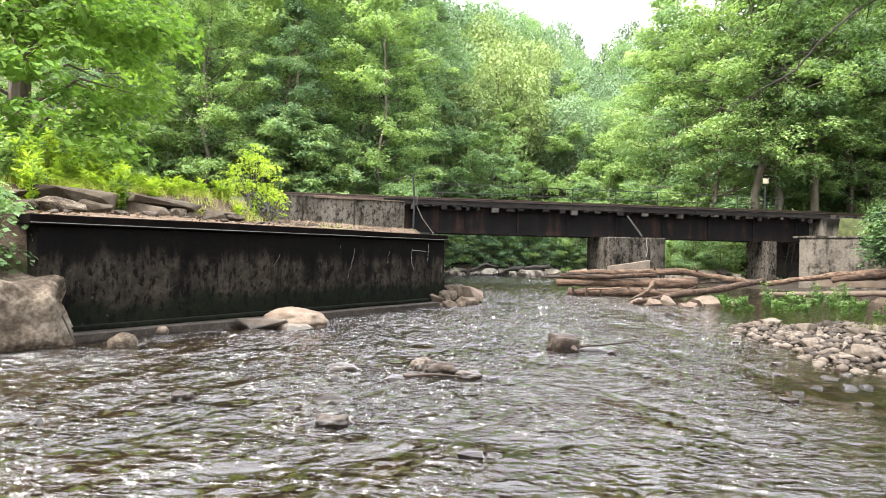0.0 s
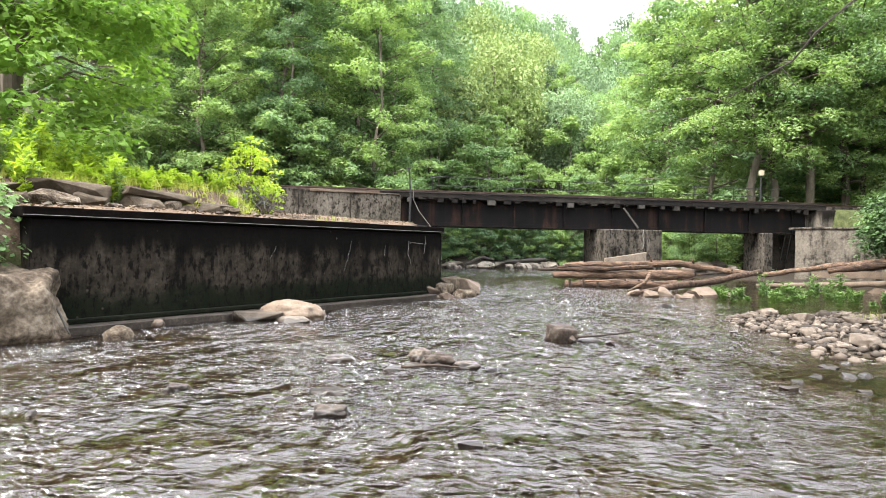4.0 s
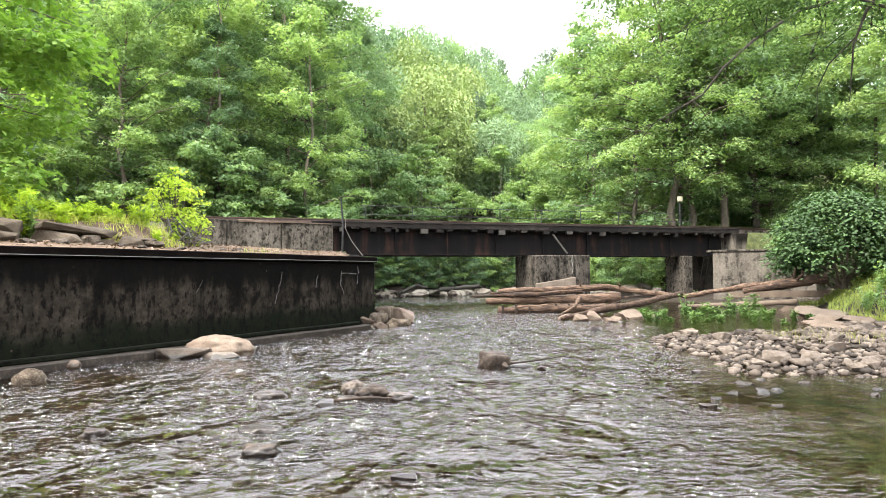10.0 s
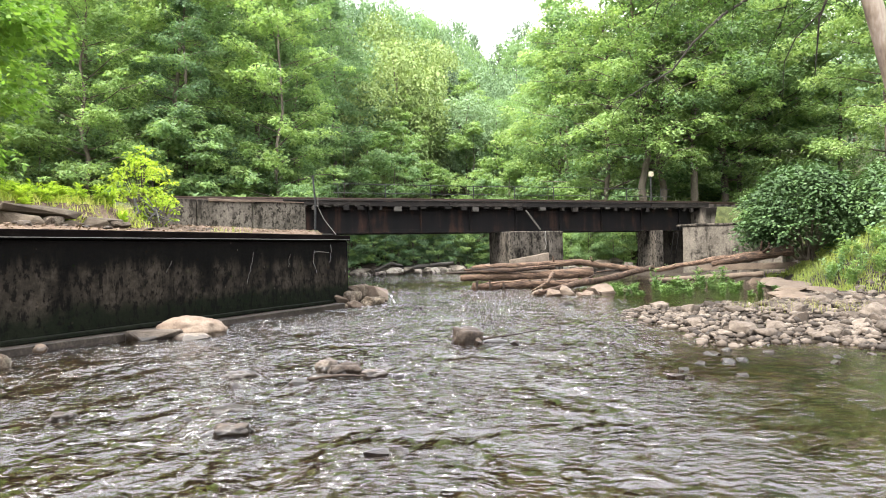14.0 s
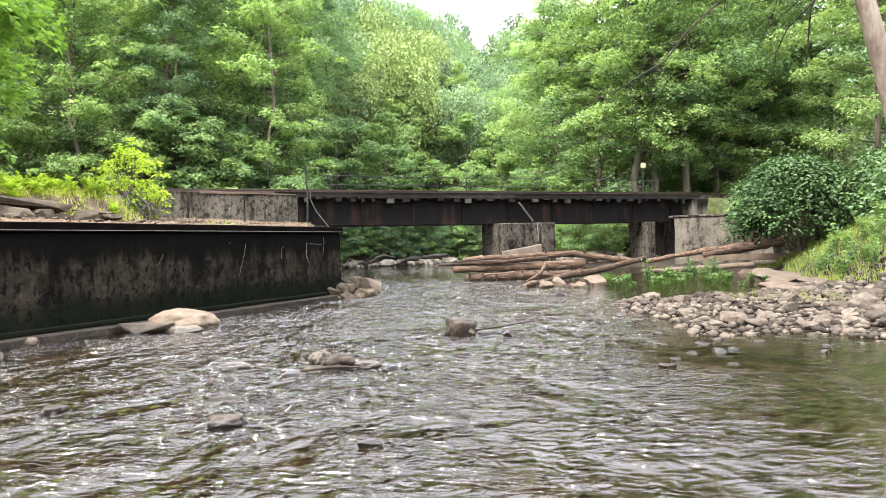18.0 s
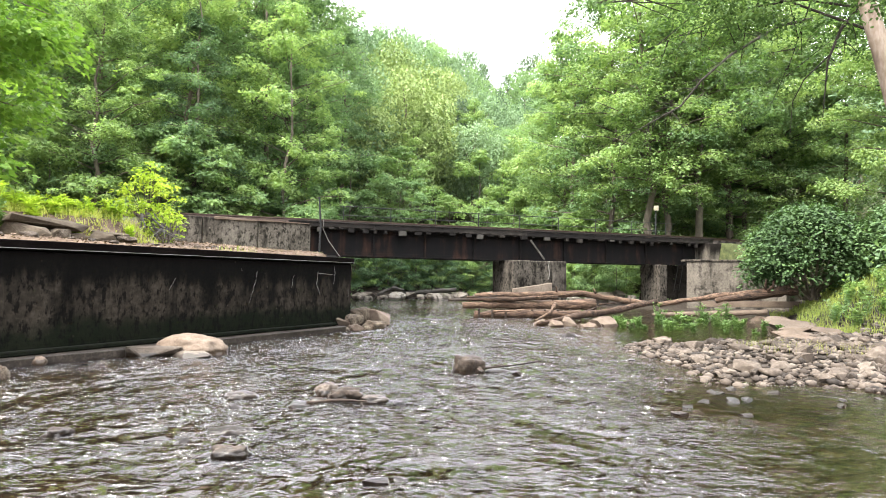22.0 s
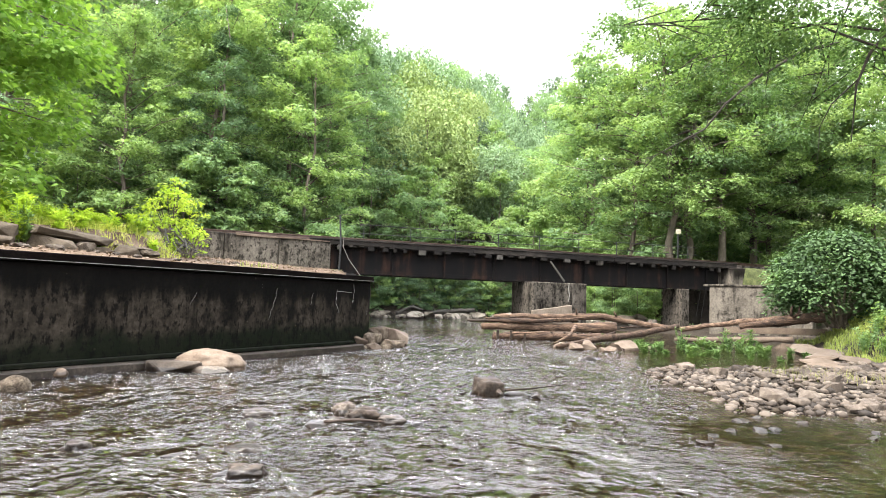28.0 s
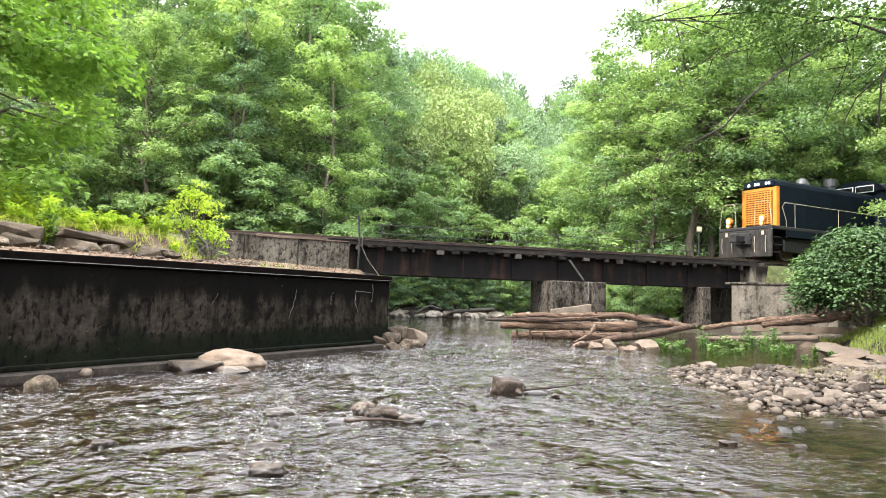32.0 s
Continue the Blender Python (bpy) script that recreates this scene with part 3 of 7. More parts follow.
def land(x, y):
    x, y = np.asarray(x, float), np.asarray(y, float)
    d = shore_distance(x, y)
    bed = -np.minimum(0.10 + 0.12 * np.maximum(-d, 0), 0.36) + 0.035 * ripple_of(x * 1.7, y * 1.7, 3)
    z = np.where(d < 0, np.maximum(bed, -0.5) * smooth(-d, -0.01, 0.6), np.minimum(0.06 * d, 0.28) + 0.02 * ripple_of(x * 2, y * 2, 4) * smooth(d, 0, 1))
    o = (x - 0) * N[0] + (y - 25.4) * N[1]              # beyond the near girder
    s = (x - 0) * U[0] + (y - 25.4) * U[1]
    # right bank: grass slope, then the railway's fill
    foot = 9.7 + 0.10 * (y - 15) * (y > 15) + 0.16 * (y - 15) * (y < 15) * (y > 4)
    foot = foot + 0.34 * np.maximum(y - 17.5, 0)
    rb = 0.05 + 0.62 * np.maximum(x - foot, 0)
    rb = np.minimum(rb, 2.1 + 0.10 * np.maximum(x - 13, 0))
    z = np.where((x > foot) & (d > 0) & (o < 4), np.maximum(z, rb + 0.06 * ripple_of(x, y, 5)), z)
    # left terrace behind the retaining wall, with its berm
    a = (x - WALL_A[0]) * WN[0] + (y - WALL_A[1]) * WN[1]
    w = (x - WALL_A[0]) * WU[0] + (y - WALL_A[1]) * WU[1]
    ret = (x + 2.35) * 0.979 + (y - 14.9) * 0.202        # above nought: river side of the return wall
    berm = 0.42 * smooth(a, 2.5, 2.8) * (1 - smooth(w, 5.8, 7.0)) + 0.2 * smooth(a, 3, 7) * (1 - smooth(w, 6.0, 7.4))
    top = 1.62 + 0.07 * np.clip(a, 0, 12) + berm + 0.03 * ripple_of(x * 1.6, y * 1.6, 6)
    mask = smooth(a, 0.12, 0.34) * (1 - smooth(ret, -0.36, -0.12))
    mask = np.where(w < 1.0, mask * smooth(a, 0.1, 0.1 + 0.3 + 1.2 * np.clip(1.2 - w, 0, 2)), mask)
    z = np.where((o < 3.2) & (x < 0), z * (1 - mask) + np.maximum(top, z) * mask, z)
    # railway embankment either side of the bridge
    fill = 3.02 - 0.62 * np.maximum(np.abs(o - 1.05 - BEND * np.maximum(s - 13.2, 0)) - 1.9, 0)
    ends = np.maximum(smooth(-s, 5.6, 6.6), smooth(s, 12.7, 13.6))
    ends = np.where((x < 0) & (x > -10.2) & (o < -1.5), 0, ends)
    z = np.maximum(z, fill * ends - 5 * (1 - ends))
    # hills beyond the railway
    left = np.minimum(0.76 * (7 + 0.13 * (y - 36) - x), 0.5 * (o - 4))
    right = np.minimum(0.5 * (x - 17 - 0.05 * (y - 40)), 0.5 * (o - 7))
    flat = np.minimum(0.10 * np.maximum(d, 0), 1.6)
    far = 24 * smooth(y - 0.12 * np.abs(x - 12), 62, 108)
    hill = np.maximum.reduce([flat, np.minimum(left, 0.42 * d + 0.1), np.minimum(right, 0.42 * d + 0.1), far]) + 0.5 * ripple_of(x * 0.25, y * 0.25, 8) * smooth(o, 8, 20)
    z = np.where((o > 2.5) & (d > 0), np.maximum(z, np.minimum(hill, z + 0.8 * (o - 2.5) + 30 * smooth(o, 20, 60))), z)
    # valley sides beside and behind the camera
    side = np.where(x < 0, 0.45 * (-x - 13), 0.4 * (x - 16))
    z = np.where((o < 2.5) & (np.abs(x) > 12), np.maximum(z, side + np.minimum(z, 2)), z)
    return z


def land_z(x, y):
    return float(land(np.array([x]), np.array([y]))[0])


def graded(lo, hi, fine_lo, fine_hi, step):
    mid = list(np.arange(fine_lo, fine_hi + step / 2, step))
    out, d, v = [], step, mid[-1]
    while v < hi:
        d *= 1.17
        v = min(v + d, hi)
        out.append(v)
    low, d, v = [], step, mid[0]
    while v > lo:
        d *= 1.17
        v = max(v - d, lo)
        low.append(v)
    return np.array(low[::-1] + mid + out)


def grid_mesh(name, xs, ys, zs, material):
    nx, ny = len(xs), len(ys)
    gx, gy = np.meshgrid(xs, ys)
    co = np.stack([gx, gy, zs], -1).reshape(-1, 3).astype(np.float32)
    i = (np.arange(ny - 1)[:, None] * nx + np.arange(nx - 1)[None]).ravel()
    f = np.stack([i, i + 1, i + nx + 1, i + nx], 1).astype(np.int32)
    me = bpy.data.meshes.new(name)
    me.vertices.add(len(co))
    me.vertices.foreach_set("co", co.ravel())
    me.loops.add(f.size)
    me.loops.foreach_set("vertex_index", f.ravel())
    me.polygons.add(len(f))
    me.polygons.foreach_set("loop_start", np.arange(0, f.size, 4, dtype=np.int32))
    me.polygons.foreach_set("loop_total", np.full(len(f), 4, dtype=np.int32))
    me.polygons.foreach_set("use_smooth", np.ones(len(f), dtype=bool))
    me.update()
    me.materials.append(material)
    return new(name, me)


gxs, gys = graded(-900, 900, -14, 16, 0.2), graded(-300, 1500, 1, 42, 0.2)
GX, GY = np.meshgrid(gxs, gys)
tagged(grid_mesh("ground", gxs, gys, land(GX, GY), GROUND), "stony river bed, gravel banks and wooded slopes", "ground", kind="structure")


def make_water():
    """The stream's surface, a long sheet that slides downstream under the banks; its small waves are its own."""
    xs, ys = graded(-13, 13, -5.5, 4.5, 0.045), graded(-28, 66, 2.5, 31, 0.045)
    x, y = np.meshgrid(xs, ys)
    r = np.random.RandomState(11)
    h = np.zeros_like(x)
    wx = x + 0.30 * ripple_of(x, y, 21) + 0.05 * ripple_of(x * 5, y * 5, 23)
    wy = y + 0.30 * ripple_of(x, y, 22) + 0.05 * ripple_of(x * 5, y * 5, 24)
    for k in range(34):
        ang, lam = r.normal(1.57, 0.75), 0.14 * 4.5 ** r.uniform(0, 1)
        q = np.sin((wx * math.cos(ang) + wy * math.sin(ang)) * 6.283 / lam + r.uniform(0, 6.28))
        h += 0.0068 * lam * (0.6 - np.abs(q))
    h *= (1 - 0.75 * smooth(x, 1.2, 3.4)) * (1 + 0.35 * smooth(-x, 0.5, 3.0))     # riffle in the middle, slack towards the bar
    ob = grid_mesh("water", xs, ys, h - h.mean(), WATER)
    ob.visible_shadow = False
    return tagged(ob, "shallow clear stream running in riffles", "water", kind="structure")


water = make_water()


# ------------------------------------------------------------ retaining wall, parapet, terrace stones
def prism(bm, a, b, front, back, z0, z1, c0=None, c1=None):
    """A long block over the ground line a-b; front and back are offsets along the line's left normal; tops may differ."""
    a, b = Vector((*a, 0)), Vector((*b, 0))
    n = Vector((-(b - a).y, (b - a).x, 0)).normalized()
    c0, c1 = z1 if c0 is None else c0, z1 if c1 is None else c1
    p = [a + n * front, b + n * front, b + n * back, a + n * back]
    lo = [bm.verts.new((q.x, q.y, z0)) for q in p]
    hi = [bm.verts.new((q.x, q.y, h)) for q, h in zip(p, (c0, c1, c1, c0))]
    bm.faces.new(lo[::-1])
    bm.faces.new(hi)
    for k in range(4):
        bm.faces.new((lo[k], lo[(k + 1) % 4], hi[(k + 1) % 4], hi[k]))


def worn(bm, cuts_len=0.25, amount=0.012, seed=0, bevel=0.02):
    """Takes the edges off, cuts long faces up and makes them slightly uneven."""
    if bevel:
        bmesh.ops.bevel(bm, geom=list(bm.edges), offset=bevel, segments=1, affect="EDGES")
    long = [e for e in bm.edges if e.calc_length() > cuts_len * 2]
    bmesh.ops.subdivide_edges(bm, edges=long, cuts=7, use_grid_fill=True)
    for v in bm.verts:
        v.co += noise.noise_vector(v.co * 2.3 + Vector((seed, 0, 0))) * amount


def along(w, a=0.0):
    p = WALL_A + WU * w + WN * a
    return float(p[0]), float(p[1])


LW = float(np.linalg.norm(WALL_B - WALL_A))


def retaining_wall():
    wall = tagged(empty("retaining_wall"), "black-stained concrete retaining wall rising from the stream", "retaining wall", kind="structure")
    bm = bmesh.new()
    prism(bm, along(1.25), along(LW), 0.0, 0.45, -0.5, 1.50)
    worn(bm, seed=1, bevel=0.015)
    part("wall_body", bm, WALL_CONCRETE, wall, "streaked black and brown concrete")
    bm = bmesh.new()
    prism(bm, along(1.15), along(LW + 0.05), -0.06, 0.5, 1.503, 1.64)
    worn(bm, seed=2, bevel=0.012)
    part("coping", bm, COPING, wall, "dark purplish-brown coping")
    # pale strip along the coping: its edge highlight, drawn with the lime material
    bm = bmesh.new()
    prism(bm, along(1.15), along(LW + 0.03), -0.068, -0.062, 1.525, 1.533)
    part("coping_lit_edge", bm, LIME, wall, "pale strip drawn as the lit edge of the coping")
    bm = bmesh.new()
    prism(bm, along(0.9), along(LW - 0.55), -0.32, -0.003, -0.5, 0.105)
    worn(bm, seed=3, bevel=0.02, amount=0.02)
    part("footing", bm, LEDGE, wall, "wet pale brown footing ledge")
    bm = bmesh.new()
    prism(bm, along(0.9), along(LW - 0.7), -0.15, -0.003, 0.108, 0.175)
    worn(bm, seed=4, bevel=0.015, amount=0.02)
    part("footing_step", bm, WALL_CONCRETE, wall)
    bm = bmesh.new()
    prism(bm, along(LW), (-4.25, 24.7), 0.0, 0.40, -0.5, 1.50, 1.50, 2.0)
    prism(bm, along(1.25), along(1.2, 2.2), -0.4, -0.003, -0.5, 1.5)
    worn(bm, seed=5)
    part("return_wall", bm, WALL_CONCRETE, wall)
    rng = random.Random(4)
    for w, z1, ln, thick in ((8.75, 1.30, 0.55, 0.010), (9.32, 1.42, 0.42, 0.008), (6.95, 1.28, 0.62, 0.007), (8.0, 1.22, 0.3, 0.006), (6.55, 1.33, 0.2, 0.006), (9.85, 0.9, 0.2, 0.005), (5.1, 1.15, 0.22, 0.005)):
        bm = bmesh.new()
        z, pw, pts = z1, w, []
        while z > z1 - ln:
            pts.append((*along(pw, -0.004), z))
            z -= 0.05
            pw += rng.uniform(-0.03, 0.03) + (0.012 if w == 8.75 else -0.008)
        tube(bm, pts, [0.6 * thick * rng.uniform(0.5, 1.0) * (1 - 0.5 * i / len(pts)) for i in range(len(pts))], 5)
        part("lime_streak", bm, LIME, wall, "white lime seeping from a crack")
    bm = bmesh.new()
    tube(bm, [(*along(8.75 + q * 0.1, -0.003), 1.255 + 0.01 * math.sin(q)) for q in range(6)], [0.004] * 6, 5)
    part("lime_streak", bm, LIME, wall)


retaining_wall()


def parapet():
    p = tagged(empty("wing_wall"), "weathered grey concrete wing wall beside the bridge", "wing wall", kind="structure")
    a, b = (-9.6, 20.24), (-4.60, 21.98)
    for k in range(3):
        q0, q1 = k / 3, (k + 1) / 3 - 0.004
        pa = (a[0] + (b[0] - a[0]) * q0, a[1] + (b[1] - a[1]) * q0)
        pb = (a[0] + (b[0] - a[0]) * q1, a[1] + (b[1] - a[1]) * q1)
        bm = bmesh.new()
        prism(bm, pa, pb, 0, 0.5, 1.2, 3.1, 3.13 - 0.17 * q0, 3.13 - 0.17 * q1)
        worn(bm, seed=10 + k, bevel=0.025)
        part("wall_panel", bm, PARAPET_CONCRETE, p)
    bm = bmesh.new()
    prism(bm, (-7.6, 20.92), (-4.66, 21.94), -0.03, 0.48, 2.99, 3.06, 3.10, 2.985)
    worn(bm, seed=15, bevel=0.015, amount=0.02)
    part("capping", bm, TAN_STONE, p, "pale crumbling cement capping")


parapet()


# ------------------------------------------------------------ stones
def awash(name, stops, line=0.06, wet=0.28):
    """River rock with a dark wet foot above the waterline and a dry top."""
    m, t, p = nodes_of(name)
    co = t.nodes.new("ShaderNodeTexCoord").outputs["Object"]
    place = t.nodes.new("ShaderNodeNewGeometry").outputs["Position"]
    pos = t.nodes.new("ShaderNodeSeparateXYZ")
    t.links.new(place, pos.inputs[0])
    coarse, fine = noise_of(t, co, 3.0, 5.0), noise_of(t, place, 38.0, 4.0)
    o = t.nodes.new("ShaderNodeObjectInfo").outputs["Random"]
    v = math_of(t, "ADD", math_of(t, "ADD", math_of(t, "MULTIPLY", coarse, 0.6), math_of(t, "MULTIPLY", fine, 0.4)), math_of(t, "MULTIPLY", math_of(t, "SUBTRACT", o, 0.5), 0.2))
    c = ramp(t, v, stops)
    h = math_of(t, "ADD", pos.outputs[2], math_of(t, "MULTIPLY", math_of(t, "SUBTRACT", noise_of(t, place, 9.0, 3.0), 0.5), 0.10))
    damp = math_of(t, "SUBTRACT", 1.0, step_of(t, h, line - 0.015, line + 0.02))
    t.links.new(blend(t, damp, c, blend(t, 1.0, c, (wet, wet * 0.9, wet * 0.78, 1), "MULTIPLY")), p.inputs["Base Color"])
    t.links.new(math_of(t, "SUBTRACT", 0.8, math_of(t, "MULTIPLY", damp, 0.5)), p.inputs["Roughness"])
    p.inputs["Specular IOR Level"].default_value = 0.3
    bump_of(t, p, v, 0.6, 0.014)
    return m


PALE_AWASH = awash("pale_rock_awash", [(0.3, (0.022, 0.0165, 0.012)), (0.48, (0.048, 0.037, 0.028)), (0.72, (0.115, 0.096, 0.078))], 0.055, 0.22)
BROWN_AWASH = awash("brown_rock_awash", [(0.3, (0.008, 0.0054, 0.0038)), (0.5, (0.024, 0.0165, 0.0112)), (0.7, (0.056, 0.041, 0.030))], 0.05, 0.35)
BOULDER_TAN = awash("boulder_tan", [(0.32, (0.036, 0.024, 0.016)), (0.45, (0.092, 0.066, 0.047)), (0.7, (0.145, 0.112, 0.084))], 0.07, 0.3)


def stone_mesh(name, seed, material, sx=1.0, sy=0.8, sz=0.5, detail=2, rough=0.22, blocky=0.0, sub=2):
    """A worn stone, about a metre across before scaling."""
    bm = bmesh.new()
    bmesh.ops.create_icosphere(bm, subdivisions=sub, radius=0.5)
    off = Vector((seed * 3.7, seed * 1.3, seed * 0.7))
    for v in bm.verts:
        d = v.co.normalized()
        r = 0.5 * (1 + rough * noise.noise(d * 1.5 + off) + rough * 0.55 * noise.noise(d * 3.4 + off) + rough * 0.25 * noise.noise(d * 8 + off))
        if blocky:
            m = max(abs(d.x), abs(d.y), abs(d.z))
            r *= 1 + blocky * (1 / m - 1)
        r += 0.5 * rough * (0.16 * abs(noise.noise(d * 5 + off * 2)) - 0.10 * noise.noise(d * 14 + off))
        v.co = Vector((d.x * r * sx, d.y * r * sy, d.z * r * sz))
    me = bpy.data.meshes.new(name)
    bm.to_mesh(me)
    bm.free()
    me.polygons.foreach_set("use_smooth", [True] * len(me.polygons))
    me.materials.append(material)
    return me


def broken_mesh(name, seed, material, sx=1.0, sy=0.8, sz=0.5, points=15, wear=0.035):
    """An angular broken stone: a rough block with its corners knocked off and worn."""
    r = random.Random(seed * 7 + 1)
    bm = bmesh.new()
    for k in range(points):
        v = Vector((r.gauss(0, 1), r.gauss(0, 1), r.gauss(0, 1))).normalized()
        m = max(abs(v.x), abs(v.y), abs(v.z))
        v = v * (0.62 / m * 0.75 + 0.25 * 0.6) * r.uniform(0.85, 1.05)
        bm.verts.new((v.x * sx * 0.8, v.y * sy * 0.8, v.z * sz * 0.8))
    hull = bmesh.ops.convex_hull(bm, input=list(bm.verts))
    inside = [v for v in bm.verts if not v.link_faces]
    bmesh.ops.delete(bm, geom=inside, context="VERTS")
    bmesh.ops.bevel(bm, geom=list(bm.edges), offset=wear, segments=2, affect="EDGES", profile=0.6, clamp_overlap=True)
    bmesh.ops.triangulate(bm, faces=list(bm.faces))
    bmesh.ops.subdivide_edges(bm, edges=[e for e in bm.edges if e.calc_length() > 0.22], cuts=1)
    off = Vector((seed * 2.1, seed, 0))
    for v in bm.verts:
        v.co += noise.noise_vector(v.co * 3.0 + off) * 0.045 * sz + noise.noise_vector(v.co * 9 + off) * 0.014
    bmesh.ops.recalc_face_normals(bm, faces=bm.faces)
    me = bpy.data.meshes.new(name)
    bm.to_mesh(me)
    bm.free()
    me.materials.append(material)
    return me


STONES = [broken_mesh("river_stone", 500 + k, STONE, 1.0, 0.7 + 0.06 * (k % 4), 0.38 + 0.05 * (k % 5), 15, 0.09) if k % 3 else stone_mesh("river_stone", k, STONE, 1.0, 0.62 + 0.06 * (k % 4), 0.30 + 0.05 * (k % 5), rough=0.42, blocky=0.4 * (k % 3), sub=2 + (k % 2)) for k in range(12)]


def stone(name, me, x, y, z, size, turn, label, category="stone", group="", tilt=0.0, squash=1.0):
    ob = new(name, me)
    ob.matrix_basis = pose(x, y, z, tilt, tilt * 0.6, turn)
    ob.scale = (size, size, size * squash)
    return tagged(ob, label, category, group)


def rocks_in_stream():
    dome = stone_mesh("boulder", 31, BOULDER_TAN, 1.15, 0.8, 0.62, rough=0.13, sub=5, blocky=0.12)
    stone("boulder", dome, -3.88, 9.82, 0.02, 0.92, 4, "broad smooth pale tan boulder lying in the stream", "boulder")
    flank = broken_mesh("boulder", 32, PALE_AWASH, 1.3, 0.7, 0.34, 18, 0.05)
    stone("boulder", flank, -4.28, 9.52, 0.03, 0.74, 12, "low broken tan rock beside the broad boulder", "boulder")
    stone("boulder", broken_mesh("boulder", 34, PALE_AWASH, 1.3, 0.6, 0.3, 16, 0.05), -3.78, 9.46, 0.0, 0.62, -6, "flat brown slab at the foot of the broad boulder", "boulder")
    bank = stone_mesh("boulder", 47, LICHEN_STONE, 1.2, 1.0, 1.0, rough=0.24, sub=5, blocky=0.55)
    stone("boulder", bank, -6.78, 6.95, 0.08, 1.6, 35, "large mottled tan boulder at the foot of the wall", "boulder")
    stone("rock", stone_mesh("rock", 35, LICHEN_STONE, 1, 0.8, 0.8, sub=3), -5.08, 7.22, 0.03, 0.34, 60, "small pale rock in the shallows", "rock")
    stone("rock", stone_mesh("rock", 36, BOULDER_TAN, 1, 0.8, 0.8, sub=3), -5.3, 8.38, 0.03, 0.2, 10, "small white-topped rock by the footing", "rock")
    # pile at the end of the wall
    for k, (dx, dy, dz, s, t) in enumerate(((0.22, 0.05, 0.12, 0.60, 10), (0.5, 0.28, 0.16, 0.58, 70), (0.88, 0.15, 0.06, 0.42, 130), (0.66, -0.12, 0.02, 0.36, 30), (1.1, 0.5, 0.03, 0.46, 200), (0.38, -0.2, 0.0, 0.3, 80), (1.0, 1.3, 0.16, 0.7, 10), (0.5, 1.2, 0.2, 0.7, 50))):
        stone("rock", broken_mesh("rock", 60 + k, LICHEN_STONE if k % 3 else TAN_STONE, 1, 0.85, 0.72, 16, 0.05), -2.6 + dx, 14.55 + dy, dz, s, t, "rough pinkish-tan rock heaped at the wall's end", "rock", "rocks at the end of the wall")
    g = "rocks in the riffle"
    for k, (kind, x, y, z, s, t, mat, flat, lab) in enumerate((
            ("worn", -0.96, 6.42, 0.035, 0.30, 12, BROWN_AWASH, 0.62, "smooth brown rock in the riffle"),
            ("worn", -1.19, 6.66, 0.05, 0.20, 50, PALE_AWASH, 0.85, "small pale grey rock in the riffle"),
            ("flat", -1.36, 6.10, 0.0, 0.30, 100, BROWN_AWASH, 0.38, "flat wet mossy rock in the riffle"),
            ("worn", -0.68, 6.36, 0.01, 0.25, 5, PALE_AWASH, 0.5, "low worn rock in the riffle"),
            ("flat", -0.41, 6.28, 0.01, 0.14, 35, BROWN_AWASH, 0.6, "small dark rock in the riffle"),
            ("flat", -0.53, 6.40, 0.0, 0.12, 75, BROWN_AWASH, 0.5, "small dark rock in the riffle"),
            ("flat", -1.22, 6.30, 0.02, 0.18, 140, BROWN_AWASH, 0.6, "small dark rock in the riffle"),
            ("worn", -2.02, 6.46, 0.0, 0.26, 15, PALE_AWASH, 0.5, "pale flat rock just breaking the water"),
            ("flat", -1.92, 5.95, 0.015, 0.14, 60, BROWN_AWASH, 0.7, "small reddish-brown rock in the stream"),
            ("worn", -1.70, 5.10, -0.02, 0.28, 0, PALE_AWASH, 0.42, "flat rock awash in the stream"),
            ("worn", -1.45, 4.38, 0.03, 0.215, 15, PALE_AWASH, 0.60, "smooth pale-topped stone in the riffle"),
            ("flat", -1.60, 4.40, 0.0, 0.15, 60, BROWN_AWASH, 0.6, "brown wet stone beside the pale one"),
            ("flat", -1.92, 4.78, 0.01, 0.08, 40, PALE_AWASH, 0.8, "small pointed stone in the riffle"),
            ("flat", -2.13, 4.80, 0.0, 0.16, 20, BROWN_AWASH, 0.45, "dark stone awash in the riffle"),
            ("worn", -2.93, 4.90, 0.01, 0.18, 80, BROWN_AWASH, 0.6, "dark rounded stone in the stream"),
            ("flat", -0.40, 3.90, 0.01, 0.15, 10, BROWN_AWASH, 0.6, "dark wet stone in the riffle"),
            ("flat", -0.27, 3.98, 0.0, 0.14, 120, BROWN_AWASH, 0.5, "dark wet stone in the riffle"))):
        me = stone_mesh("rock", 70 + k, mat, 1.1, 0.78, flat, rough=0.34, blocky=0.5, sub=4) if kind == "worn" else broken_mesh("rock", 70 + k, mat, 1.15, 0.8, flat, 15, 0.05)
        stone("rock", me, x, y, z - 0.018, s, t, lab, "rock", g, 6 * (k % 3 - 1))
    # blocky dark rock with its stick
    stone("rock", stone_mesh("rock", 288, BROWN_AWASH, 1.0, 0.9, 0.85, rough=0.16, blocky=0.7, sub=4), 0.36, 8.40, 0.06, 0.34, 35, "blocky dark brown rock in midstream", "rock", tilt=8)
    stone("rock", broken_mesh("rock", 189, BROWN_AWASH, 1.0, 0.7, 0.9, 13, 0.04), 0.50, 8.33, 0.02, 0.2, 70, "jagged wet rock against the blocky one", "rock")
    stone("rock", broken_mesh("rock", 182, BROWN_AWASH, 1.1, 0.8, 0.6, 14, 0.04), 0.96, 8.2, 0.02, 0.17, 80, "small dark rock below a drifted stick", "rock")
